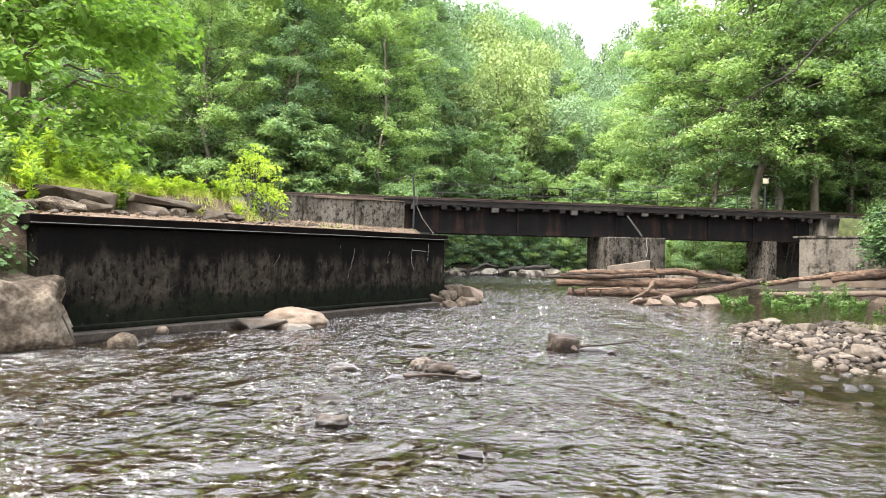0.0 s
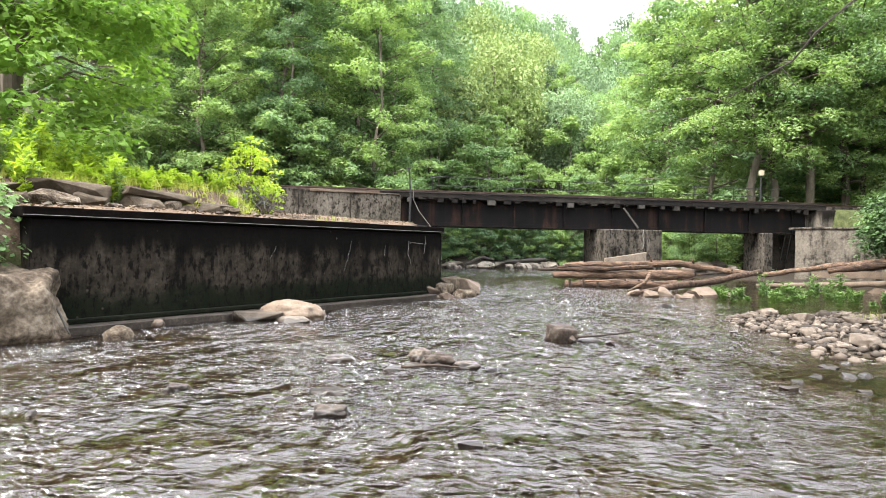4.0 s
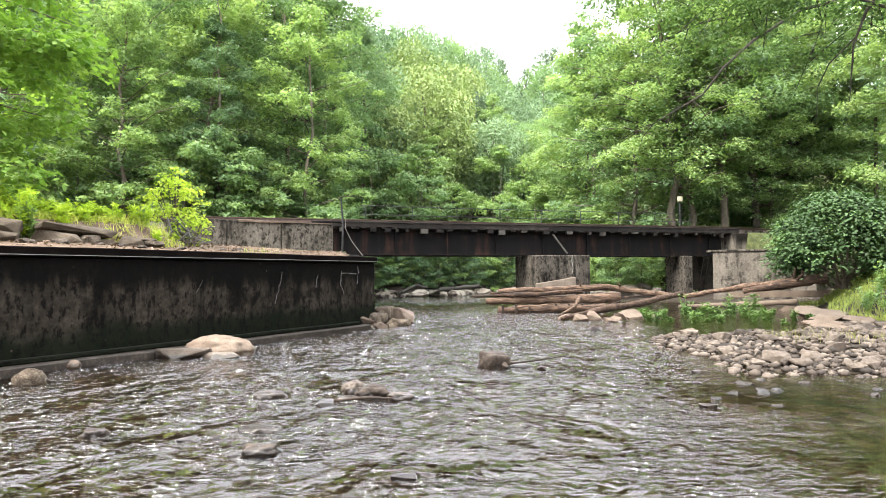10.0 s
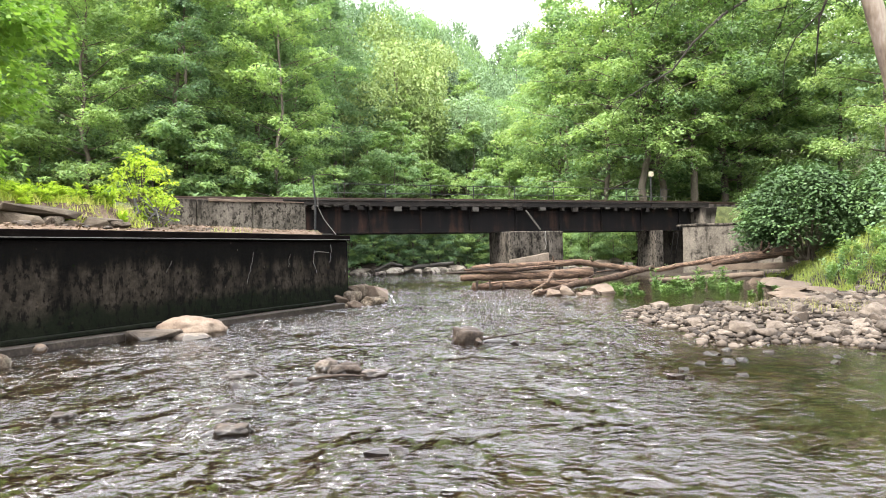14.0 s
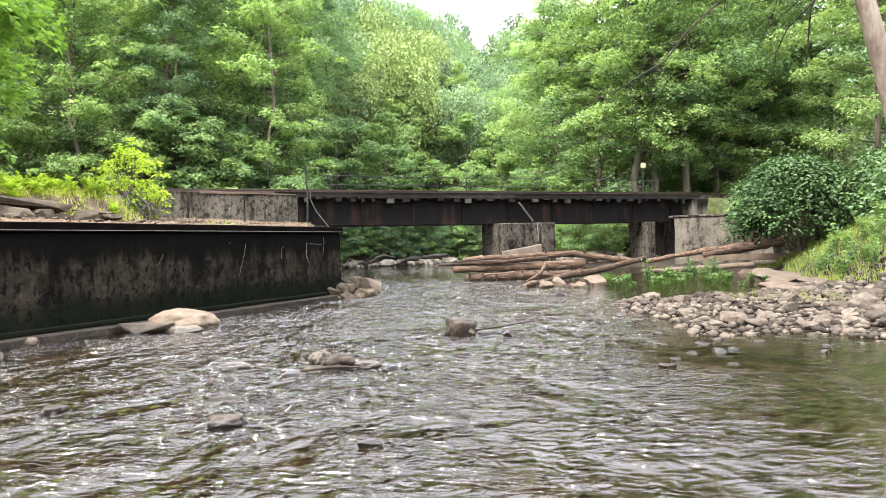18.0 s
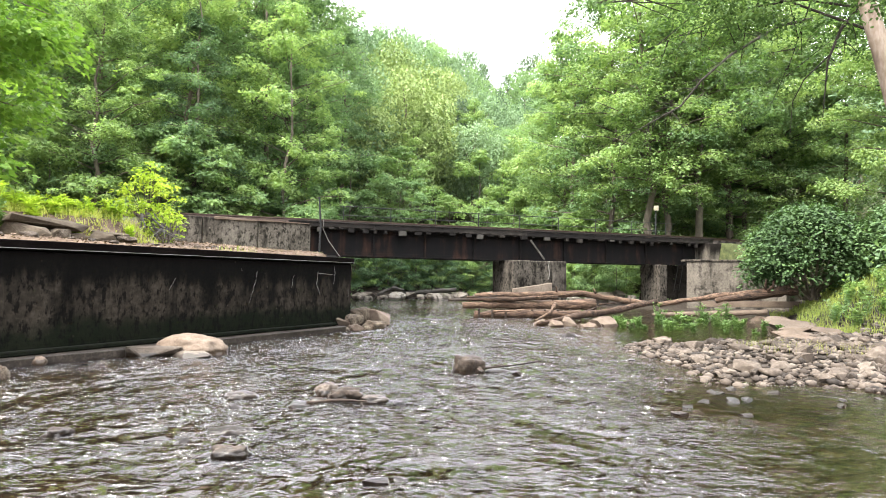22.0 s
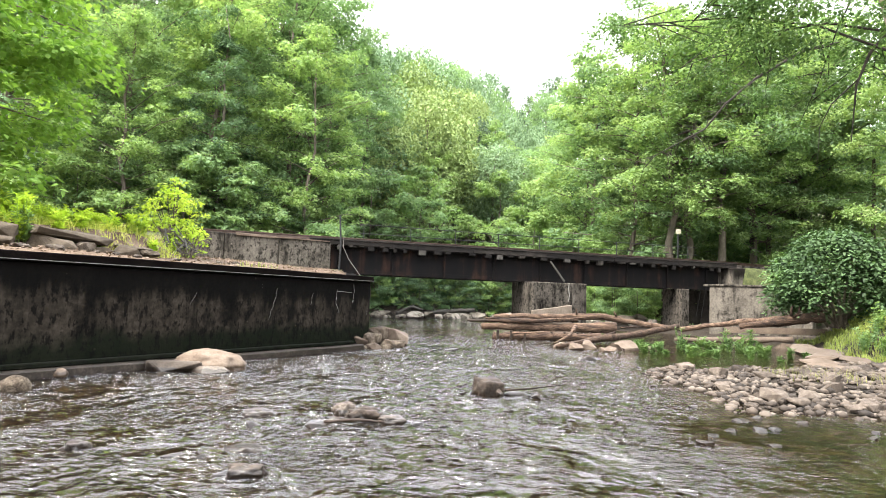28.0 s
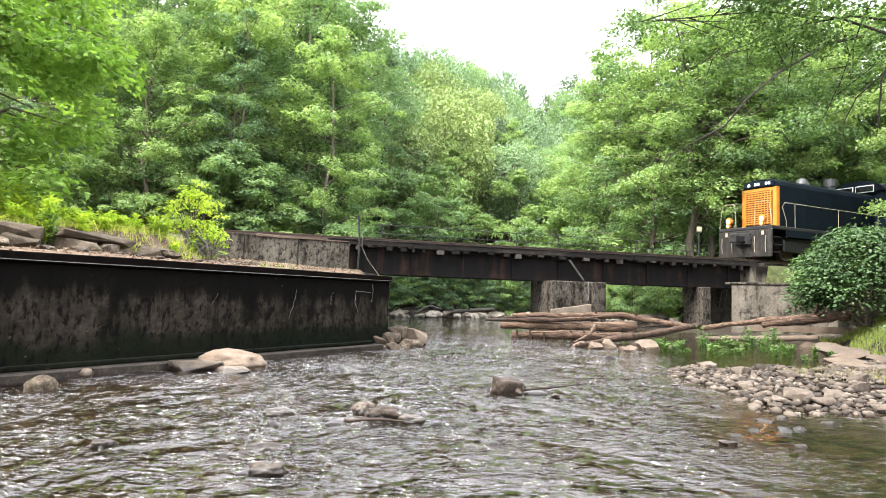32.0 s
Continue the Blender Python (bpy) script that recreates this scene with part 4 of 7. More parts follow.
    stone("rock", stone_mesh("rock", 183, BROWN_AWASH, 1.2, 0.8, 0.4, sub=3), 0.72, 8.5, -0.01, 0.28, 10, "low wet rock just breaking the water", "rock")
    lone = ((-2.19, 5.57, 0.06), (-0.94, 5.05, 0.08), (-1.46, 6.64, 0.1), (-1.83, 6.91, 0.1), (1.17, 6.85, 0.13), (2.76, 13.8, 0.42), (-3.5, 4.0, 0.16),
            (2.89, 8.05, 0.16), (3.11, 7.22, 0.21), (3.07, 6.73, 0.2), (3.27, 6.81, 0.17), (3.79, 7.28, 0.15), (4.12, 6.56, 0.16), (2.24, 6.02, 0.22), (2.88, 6.06, 0.16), (2.74, 6.64, 0.16), (4.32, 6.86, 0.13),
            (2.45, 6.35, 0.14), (3.4, 7.5, 0.17), (2.6, 7.3, 0.13), (2.2, 9.4, 0.11), (2.95, 9.9, 0.15), (3.1, 8.6, 0.16), (2.6, 10.6, 0.12), (3.1, 11.2, 0.15), (2.9, 12.0, 0.13), (3.5, 12.6, 0.16), (4.8, 7.0, 0.13))
    for k, (x, y, s) in enumerate(lone):
        stone("rock", broken_mesh("rock", 90 + k, BROWN_AWASH if k % 3 else PALE_AWASH, 1, 0.8, 0.5, 14, 0.05), x, y, -0.01, s, k * 47, "single stone breaking the surface of the stream", "rock", "stones breaking the water")


rocks_in_stream()


def pebble_material():
    m, t, p = nodes_of("pebbles")
    rnd = t.nodes.new("ShaderNodeNewGeometry").outputs["Random Per Island"]
    co = t.nodes.new("ShaderNodeTexCoord").outputs["Object"]
    v = math_of(t, "ADD", math_of(t, "MULTIPLY", rnd, 0.7), math_of(t, "MULTIPLY", noise_of(t, co, 30.0, 4.0), 0.3))
    t.links.new(ramp(t, v, [(0.12, (0.012, 0.009, 0.007)), (0.4, (0.034, 0.026, 0.020)), (0.65, (0.062, 0.048, 0.037)), (0.92, (0.115, 0.096, 0.078))]), p.inputs["Base Color"])
    p.inputs["Roughness"].default_value = 0.8
    p.inputs["Specular IOR Level"].default_value = 0.25
    bump_of(t, p, v, 0.4, 0.006)
    return m


PEBBLE = pebble_material()


def bar_place(rng):
    """A place on the gravel bar."""
    while True:
        x, y = rng.uniform(3.2, 10.5), rng.uniform(6.8, 14.6)
        if 0.02 < float(shore_distance(np.array([x]), np.array([y]))[0]) < 3.0 and not (x > 8.3 and y < 8):
            return x, y


def gravel_bar():
    rng = random.Random(5)
    for k in range(288):
        x, y = bar_place(rng)
        s = rng.choice((0.10, 0.12, 0.15, 0.18, 0.22, 0.26, 0.32)) * rng.uniform(0.85, 1.2)
        stone("river_stone", STONES[rng.randrange(12)], x, y, land_z(x, y) + 0.12 * s + 0.03, s, rng.uniform(0, 360), "flat worn grey-pink river stone on the gravel bar", "stone", "stones on the gravel bar", rng.uniform(-14, 14), rng.uniform(0.85, 1.35))
    for x, y, s, t in ((6.5, 9.4, 0.46, 20), (5.75, 8.6, 0.36, 60), (7.3, 10.4, 0.48, 10), (6.6, 10.9, 0.4, 100), (4.6, 8.7, 0.34, 10), (5.1, 8.3, 0.32, 70), (7.6, 9.0, 0.4, 120), (6.0, 11.4, 0.4, 30), (4.95, 10.6, 0.36, 0), (4.3, 8.3, 0.3, 10)):
        stone("river_stone", STONES[int(x * 7) % 12], x, y, land_z(x, y) + 0.07, s, t, "large smooth grey stone on the gravel bar", "stone", "stones on the gravel bar")
    # slabs at the foot of the grass bank
    for k, (x, y, s, t) in enumerate(((8.0, 14.2, 0.9, 20), (8.6, 15.4, 1.1, 60), (9.2, 16.6, 1.2, 15), (8.2, 15.0, 0.6, 90), (9.8, 18.2, 1.3, 40), (9.0, 14.6, 0.8, 10), (10.3, 19.4, 1.0, 70), (9.1, 19.8, 1.5, 12), (7.7, 13.6, 0.7, 130), (10.6, 20.6, 1.1, 20))):
        stone("rock_slab", broken_mesh("rock_slab", 120 + k, TAN_STONE, 1.2, 0.9, 0.32, 15, 0.03), x, y, land_z(x, y) + 0.06, s, t, "pale tan slab of rock on the bank", "rock", "slabs on the bank", 5)
    # small stones between them, worn lumps of a few shapes
    r = np.random.RandomState(8)
    n = 9000
    x, y = r.uniform(3.0, 11.5, n), r.uniform(6.6, 15.4, n)
    d = shore_distance(x, y)
    keep = (d > -0.45) & (d < 3.2)
    x, y = x[keep], y[keep]
    z = land(x, y)
    bm = bmesh.new()
    bmesh.ops.create_icosphere(bm, subdivisions=1, radius=1.0)
    ball = np.array([v.co[:] for v in bm.verts])
    tris = np.array([[v.index for v in f.verts] for f in bm.faces])
    bm.free()
    s = 0.03 * 3.2 ** r.uniform(0, 1, len(x)) ** 1.3
    a = r.uniform(0, 6.28, len(x))
    p = ball[None] * s[:, None, None] * r.uniform(0.72, 1.15, (len(x), len(ball), 1)) * np.stack([np.ones(len(x)), r.uniform(0.6, 0.95, len(x)), r.uniform(0.4, 0.7, len(x))], 1)[:, None]
    q = np.stack([p[..., 0] * np.cos(a)[:, None] - p[..., 1] * np.sin(a)[:, None], p[..., 0] * np.sin(a)[:, None] + p[..., 1] * np.cos(a)[:, None], p[..., 2]], -1)
    q = q + np.stack([x, y, z + 0.3 * s + 0.005], -1)[:, None]
    faces = (np.arange(len(x))[:, None, None] * len(ball) + tris[None]).reshape(-1, 3)
    ob = link_mesh("gravel", q.reshape(-1, 3), faces.tolist(), PEBBLE, None, True)
    tagged(ob, "small grey-brown worn stones between the larger ones", "gravel", kind="stuff")


gravel_bar()


FAR_STONE = surface("bleached_stone", [(0.3, (0.06, 0.05, 0.04)), (0.5, (0.15, 0.13, 0.108)), (0.75, (0.27, 0.245, 0.21))], 4, 0.85, 0.6, 0.02, 30, vary=0.3)


def far_bank_rocks():
    rng = random.Random(9)
    pale = [broken_mesh("river_stone", 620 + k, FAR_STONE, 1.0, 0.8, 0.45 + 0.05 * k, 16, 0.08) for k in range(6)]
    for k in range(46):
        q = rng.random()
        x, y = -4.8 + 9.2 * q + rng.uniform(-0.4, 0.4), 32.4 + 7.0 * q + rng.uniform(-0.3, 0.6)
        stone("river_stone", pale[rng.randrange(6)], x, y, 0.06, rng.uniform(0.35, 0.95), rng.uniform(0, 360), "pale rock along the far bank above the bridge", "rock", "rocks on the far bank", 0, 1.1)
    for k in range(34):
        x, y = rng.uniform(5.7, 9.2), rng.uniform(29, 35)
        stone("river_stone", pale[rng.randrange(6)], x, y, land_z(x, y) + 0.1, rng.uniform(0.35, 0.9), rng.uniform(0, 360), "pale rock beyond the bridge pier", "rock", "rocks beyond the pier", 0, 1.1)
    # around the foot of the log jam
    for k, (x, y, s) in enumerate(((3.3, 16.9, 0.75), (3.0, 16.4, 0.5), (4.1, 17.0, 0.55), (3.7, 16.3, 0.45), (4.45, 17.3, 0.8), (2.6, 16.9, 0.4), (3.9, 16.6, 0.35), (4.9, 16.8, 0.4))):
        stone("rock", broken_mesh("rock", 150 + k, TAN_STONE, 1, 0.8, 0.55, 14, 0.04), x, y, 0.04, s, k * 50, "pale tan rock at the foot of the log jam", "rock", "rocks by the log jam", 8)


far_bank_rocks()


def terrace_stones():
    """The row of broken boulders that edges the grass behind the wall, with long flat slabs lying over it."""
    rng = random.Random(12)
    w, k = -0.8, 0
    turn = math.degrees(math.atan2(WU[1], WU[0]))
    h = 1.62 + 0.07 * 2.2
    while w < 5.7:
        ln = rng.uniform(0.5, 1.05)
        x, y = along(w + ln * 0.5, 2.25 + rng.uniform(-0.12, 0.12))
        me = broken_mesh("flat_boulder", 200 + k, BROWN_STONE if k % 3 else LICHEN_STONE, 1.25, 0.95, 0.8, 19, 0.1)
        stone("flat_boulder", me, x, y, h + 0.06, ln * 0.7, turn + rng.uniform(-20, 20), "brown rounded boulder in the row edging the grass", "boulder", "boulders behind the wall", rng.uniform(-9, 9), rng.uniform(0.6, 0.95))
        w += ln * rng.uniform(0.66, 0.85)
        k += 1
    for k, (w, ln, up) in enumerate(((1.2, 1.2, 0.26), (2.5, 1.9, 0.30), (4.0, 1.7, 0.28), (5.2, 0.9, 0.18))):
        x, y = along(w + 0.3, 2.42)
        me = broken_mesh("flat_slab", 240 + k, BROWN_STONE, 1.35, 0.55, 0.20, 20, 0.05)
        stone("flat_slab", me, x, y, h + up, ln * 0.66, turn + rng.uniform(-6, 6), "long flat brown slab lying over the boulders", "boulder", "slabs behind the wall", rng.uniform(-4, 4), 1.0)
    for k in range(26):
        x, y = along(rng.uniform(0.5, 7.5), rng.uniform(1.2, 2.0))
        stone("rubble_stone", STONES[k % 12], x, y, land_z(x, y) + 0.02, rng.uniform(0.08, 0.22), rng.uniform(0, 360), "small brown stone fallen from the boulder row", "stone", "rubble on the terrace", rng.uniform(-15, 15))


terrace_stones()


# ------------------------------------------------------------ railway bridge
GIRDER_LOW, GIRDER_TOP, TIE_TOP, RAIL_TOP = 1.95, 2.99, 3.17, 3.34


def railway_bridge():
    br = tagged(empty("railway_bridge", TRACK), "rusty plate girder railway bridge over the stream", "bridge")
    x0, x1 = -5.3, 12.6
    for y in (0.0, 1.75):
        girder = boxed("girder", x0, x1, y + 0.14, y + 0.165, GIRDER_LOW + 0.036, GIRDER_TOP - 0.036, RUST, br, "riveted plate girder streaked with rust", 0)
        for z0, z1 in ((GIRDER_LOW, GIRDER_LOW + 0.035), (GIRDER_TOP - 0.035, GIRDER_TOP)):
            boxed("flange", x0, x1, y, y + 0.31, z0, z1, RUST, girder, "", 0.004)
            zz = z1 + 0.001 if z0 < 2.2 else z0 - 0.101
            boxed("flange_angle", x0, x1, y + 0.115, y + 0.138, zz, zz + 0.1, RUST, girder, "", 0.003)
        x = x0 + 0.35
        while x < x1:
            bm = bmesh.new()
            box(bm, x, x + 0.05, y + 0.04, y + 0.112, GIRDER_LOW + 0.036, GIRDER_TOP - 0.036, 0.003)
            part("stiffener", bm, RUST, br)
            x += 2.1
    for k in range(5):
        x = x0 + 0.8 + k * 4.0
        bm = bmesh.new()
        tube(bm, [(x, 0.2, 2.05), (x + 0.6, 1.85, 2.8)], [0.035, 0.035], 5)
        tube(bm, [(x, 1.85, 2.05), (x + 0.6, 0.2, 2.8)], [0.035, 0.035], 5)
        part("cross_brace", bm, RUST, br)
    rng = random.Random(21)
    tie = bmesh.new()
    box(tie, -0.11, 0.11, -0.05, 2.36, -0.178, 0, 0.012)
    first = part("bridge_tie", tie, TIE_WOOD, br)
    x, n = x0 - 0.6, 0
    while x < x1 + 0.8:
        ob = first if n == 0 else new("bridge_tie", first.data)
        ob.parent = br
        ob.matrix_basis = pose(x, rng.uniform(-0.07, 0.09), TIE_TOP + rng.uniform(-0.012, 0), 0, 0, rng.uniform(-0.8, 0.8))
        x += 0.40 + rng.uniform(-0.02, 0.02)
        n += 1
    # worn tie ends and packing blocks that hang below the deck
    for k in range(34):
        x = x0 + 0.3 + k * 0.53 + rng.uniform(-0.12, 0.12)
        d = rng.choice((0.05, 0.08, 0.10, 0.15, 0.2))
        bm = bmesh.new()
        wd = rng.uniform(0.1, 0.34)
        box(bm, x, x + wd, -0.16, -0.015, GIRDER_TOP - d, GIRDER_TOP - 0.004, 0.01)
        part("packing_block", bm, PALE_WOOD if k % 6 == 0 else TIE_WOOD, br)
    bm = bmesh.new()
    box(bm, x0 - 0.8, x1 + 0.8, -0.20, -0.06, TIE_TOP + 0.004, TIE_TOP + 0.06, 0.01)
    part("guard_timber", bm, TIE_WOOD, br, "dark weathered guard timber")
    bm = bmesh.new()
    tube(bm, [(3.75, -0.32, 2.82), (4.35, -0.42, 2.02)], [0.045, 0.045], 4)
    part("brace_strut", bm, PALE_WOOD, br, "pale leaning timber strut")
    for k in range(6):
        bm = bmesh.new()
        box(bm, x0 - 0.8 + k * 3.25, x0 - 0.81 + (k + 1) * 3.25, -0.17, -0.125, 3.0 + rng.uniform(-0.02, 0.02), TIE_TOP - 0.005, 0.008)
        worn(bm, 0.3, 0.012, 40 + k, 0)
        part("fascia_board", bm, TIE_WOOD, br)
    # railing along the far edge
    for k in range(9):
        bm = bmesh.new()
        x = -3.6 + k * 2.05
        box(bm, x, x + 0.035, 2.5, 2.535, 2.9, 4.12, 0.004)
        part("railing_post", bm, DARK_STEEL, br)
    for z in (4.12, 3.74):
        bm = bmesh.new()
        tube(bm, [(-3.8, 2.525, z), (2, 2.525, z - 0.015), (7, 2.525, z), (13.4, 2.525, z)], [0.016] * 4, 5)
        part("railing_wire", bm, DARK_STEEL, br)
    return br


railway_bridge()


def rails():
    for y in (0.33, 1.77):
        prof = [(-0.065, 0), (0.065, 0), (0.02, 0.03), (0.012, 0.11), (0.035, 0.125), (0.035, 0.165), (-0.035, 0.165), (-0.035, 0.125), (-0.012, 0.11), (-0.02, 0.03)]
        bm = bmesh.new()
        a = [bm.verts.new((-60, y + p, TIE_TOP + 0.003 + q)) for p, q in prof]
        b = [bm.verts.new((13.2, y + p, TIE_TOP + 0.003 + q)) for p, q in prof]
        c = [bm.verts.new((215, y + p + BEND * (215 - 13.2), TIE_TOP + 0.003 + q)) for p, q in prof]
        for k in range(len(prof)):
            bm.faces.new((a[k], a[(k + 1) % 10], b[(k + 1) % 10], b[k]))
            bm.faces.new((b[k], b[(k + 1) % 10], c[(k + 1) % 10], c[k]))
        bm.faces.new(a[::-1])
        bm.faces.new(c)
        ob = part("rail", bm, RAIL_STEEL)
        ob.matrix_basis = TRACK
        tagged(ob, "worn steel railway rail on timber ties", "rail", "rails of the track")
    tie = bmesh.new()
    box(tie, -0.11, 0.11, -0.2, 2.3, -0.18, 0, 0.012)
    first = None
    for x in list(np.arange(-14, -6.2, 0.55)) + list(np.arange(13.8, 30, 0.55)):
        if first is None:
            first = part("railway_tie", tie, TIE_WOOD)
            ob = first
        else:
            ob = new("railway_tie", first.data)
        ob.matrix_basis = TRACK @ pose(float(x), BEND * max(float(x) - 13.2, 0), TIE_TOP, 0, 0, 10.7 if x > 13.2 else 0)
        tagged(ob, "weathered timber railway tie", "railway tie", "ties of the track")


rails()


PATCH = surface("cement_patch", [(0.3, (0.05, 0.04, 0.031)), (0.5, (0.125, 0.10, 0.078)), (0.8, (0.2, 0.165, 0.13))], 3, 0.9, 0.5, 0.01, 30)


def bridge_pier():
    pier = tagged(empty("bridge_pier", TRACK), "stained grey concrete bridge pier in the stream", "bridge pier", kind="structure")
    bm = bmesh.new()
    box(bm, 2.73, 5.16, -0.86, 1.25, -0.5, 1.945)
    worn(bm, seed=20, bevel=0.03)
    part("shaft", bm, GREY_CONCRETE, pier, "blotched grey concrete shaft")
    bm = bmesh.new()
    v = [(2.66, 0.80), (4.40, 1.06), (4.40, -0.5), (2.66, -0.5)]
    f = [bm.verts.new((x, -1.02, z)) for x, z in v]
    g = [bm.verts.new((x, -0.863, z)) for x, z in v]
    bm.faces.new(f)
    bm.faces.new(g[::-1])
    for k in range(4):
        bm.faces.new((f[k], f[(k + 1) % 4], g[(k + 1) % 4], g[k]))
    worn(bm, seed=22, bevel=0.015)
    part("patch_slab", bm, PATCH, pier, "tan cement facing with a sloping top")
    bm = bmesh.new()
    tube(bm, [(4.33, -0.88, 1.95), (4.30, -0.88, 1.7), (4.36, -0.88, 1.45), (4.31, -0.88, 1.2)], [0.012] * 4, 5)
    part("crack", bm, LIME, pier)


bridge_pier()


def right_abutment():
    ab = tagged(empty("bridge_abutment"), "pale streaked concrete abutment with a flaring wing wall", "abutment", kind="structure")
    bm = bmesh.new()
    box(bm, 10.22, 10.66, -0.32, 1.0, -0.5, 1.945, m=TRACK)
    worn(bm, seed=30, bevel=0.03)
    part("bearing_post", bm, GREY_CONCRETE, ab, "grey concrete bearing post")
    # breast wall in the darker concrete, so the recess reads as shaded
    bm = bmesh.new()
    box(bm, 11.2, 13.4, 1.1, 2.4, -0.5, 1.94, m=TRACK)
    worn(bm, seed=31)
    part("breast_wall", bm, SHADED_CONCRETE, ab)
    bm = bmesh.new()
    prism(bm, (10.38, 26.91), (13.35, 24.55), 0, 0.6, -0.5, 2.05)
    worn(bm, seed=32, bevel=0.02)
    part("wing_wall", bm, WING_CONCRETE, ab, "pale grey wall streaked with brown run-off")
    bm = bmesh.new()
    prism(bm, (10.2, 27.06), (13.4, 24.5), -0.05, 0.65, 2.053, 2.14)
    worn(bm, seed=33, bevel=0.015)
    part("coping", bm, GREY_CONCRETE, ab)
    bm = bmesh.new()
    box(bm, 12.9, 14.4, -0.45, 2.5, 1.95, 3.0, m=TRACK)
    worn(bm, seed=34, bevel=0.03)
    part("back_wall", bm, WING_CONCRETE, ab)
    bm = bmesh.new()
    tube(bm, [(10.2, 24.9, 0.35), (13.0, 23.0, 0.45)], [0.16, 0.16], 4)
    part("footing", bm, TAN_STONE, ab)
    lad = tagged(empty("ladder"), "dark steel rung ladder leaning under the bridge", "ladder")
    p, q = Vector((10.28, 28.1, 0.75)), Vector((10.5, 28.2, 1.85))
    for off in (0, 0.22):
        bm = bmesh.new()
        tube(bm, [p + Vector((off, 0, 0)), q + Vector((off, 0, 0))], [0.025, 0.025], 5)
        part("side_rail", bm, SOOT, lad)
    for k in range(5):
        c = p.lerp(q, (k + 0.5) / 5)
        bm = bmesh.new()
        tube(bm, [c, c + Vector((0.22, 0, 0))], [0.018, 0.018], 5)
        part("rung", bm, SOOT, lad)


right_abutment()


def pole_and_cable():
    po = tagged(empty("steel_pole"), "thin dark steel pole with a slack cable beside the bridge", "pole")
    bm = bmesh.new()
    tube(bm, [(-4.5, 23.0, 1.9), (-4.47, 23.0, 3.0), (-4.55, 23.0, 4.05)], [0.04, 0.04, 0.035], 6)
    part("shaft", bm, DARK_STEEL, po)
    bm = bmesh.new()
    tube(bm, [(-4.35, 22.9, 3.3), (-4.0, 21.0, 2.75), (-3.3, 18.2, 2.2), (-2.45, 15.1, 1.66)], [0.008] * 4, 5)
    part("cable", bm, PALE_WOOD, po, "slack pale cable")
    sg = tagged(empty("track_sign", pose(11.2, 33.2, -0.46)), "small white board on a post beside the trees", "sign")
    boxed("board", -0.13, 0.13, -0.02, 0.02, 5.36, 5.62, RAIL_PAINT, sg)
    bm = bmesh.new()
    tube(bm, [(0, 0.06, land_z(11.1, 33.2) - 0.1), (0, 0.06, 5.6)], [0.04, 0.04], 6)
    part("post", bm, DARK_STEEL, sg)


pole_and_cable()


# ------------------------------------------------------------ driftwood
def log(name, points, radii, material, label, seed, group="", sides=9, stubs=0):
    rng = random.Random(seed)
    pts, rad = [], []
    for (p, q), (r0, r1) in zip(zip(points, points[1:]), zip(radii, radii[1:])):
        p, q = Vector(p), Vector(q)
        for k in range(6):
            f = k / 6
            pts.append(p.lerp(q, f) + Vector((rng.uniform(-1, 1), rng.uniform(-1, 1), rng.uniform(-1, 1))) * r0 * 0.16)
            rad.append(0.86 * (r0 + (r1 - r0) * f) * rng.uniform(0.85, 1.15))
    pts.append(Vector(points[-1]))
    rad.append(radii[-1])
    bm = bmesh.new()
    tube(bm, pts, rad, sides, 0.13, rng)
    for k in range(stubs):
        i = rng.randrange(3, len(pts) - 2)
        d = Vector((rng.uniform(-0.6, 0.6), rng.uniform(-0.8, 0.2), rng.uniform(0.1, 1))).normalized()
        tube(bm, [pts[i], pts[i] + d * rad[i] * 3.2], [rad[i] * 0.4, rad[i] * 0.15], 6)
    return tagged(part(name, bm, material, None, "", True), label, "log", group)


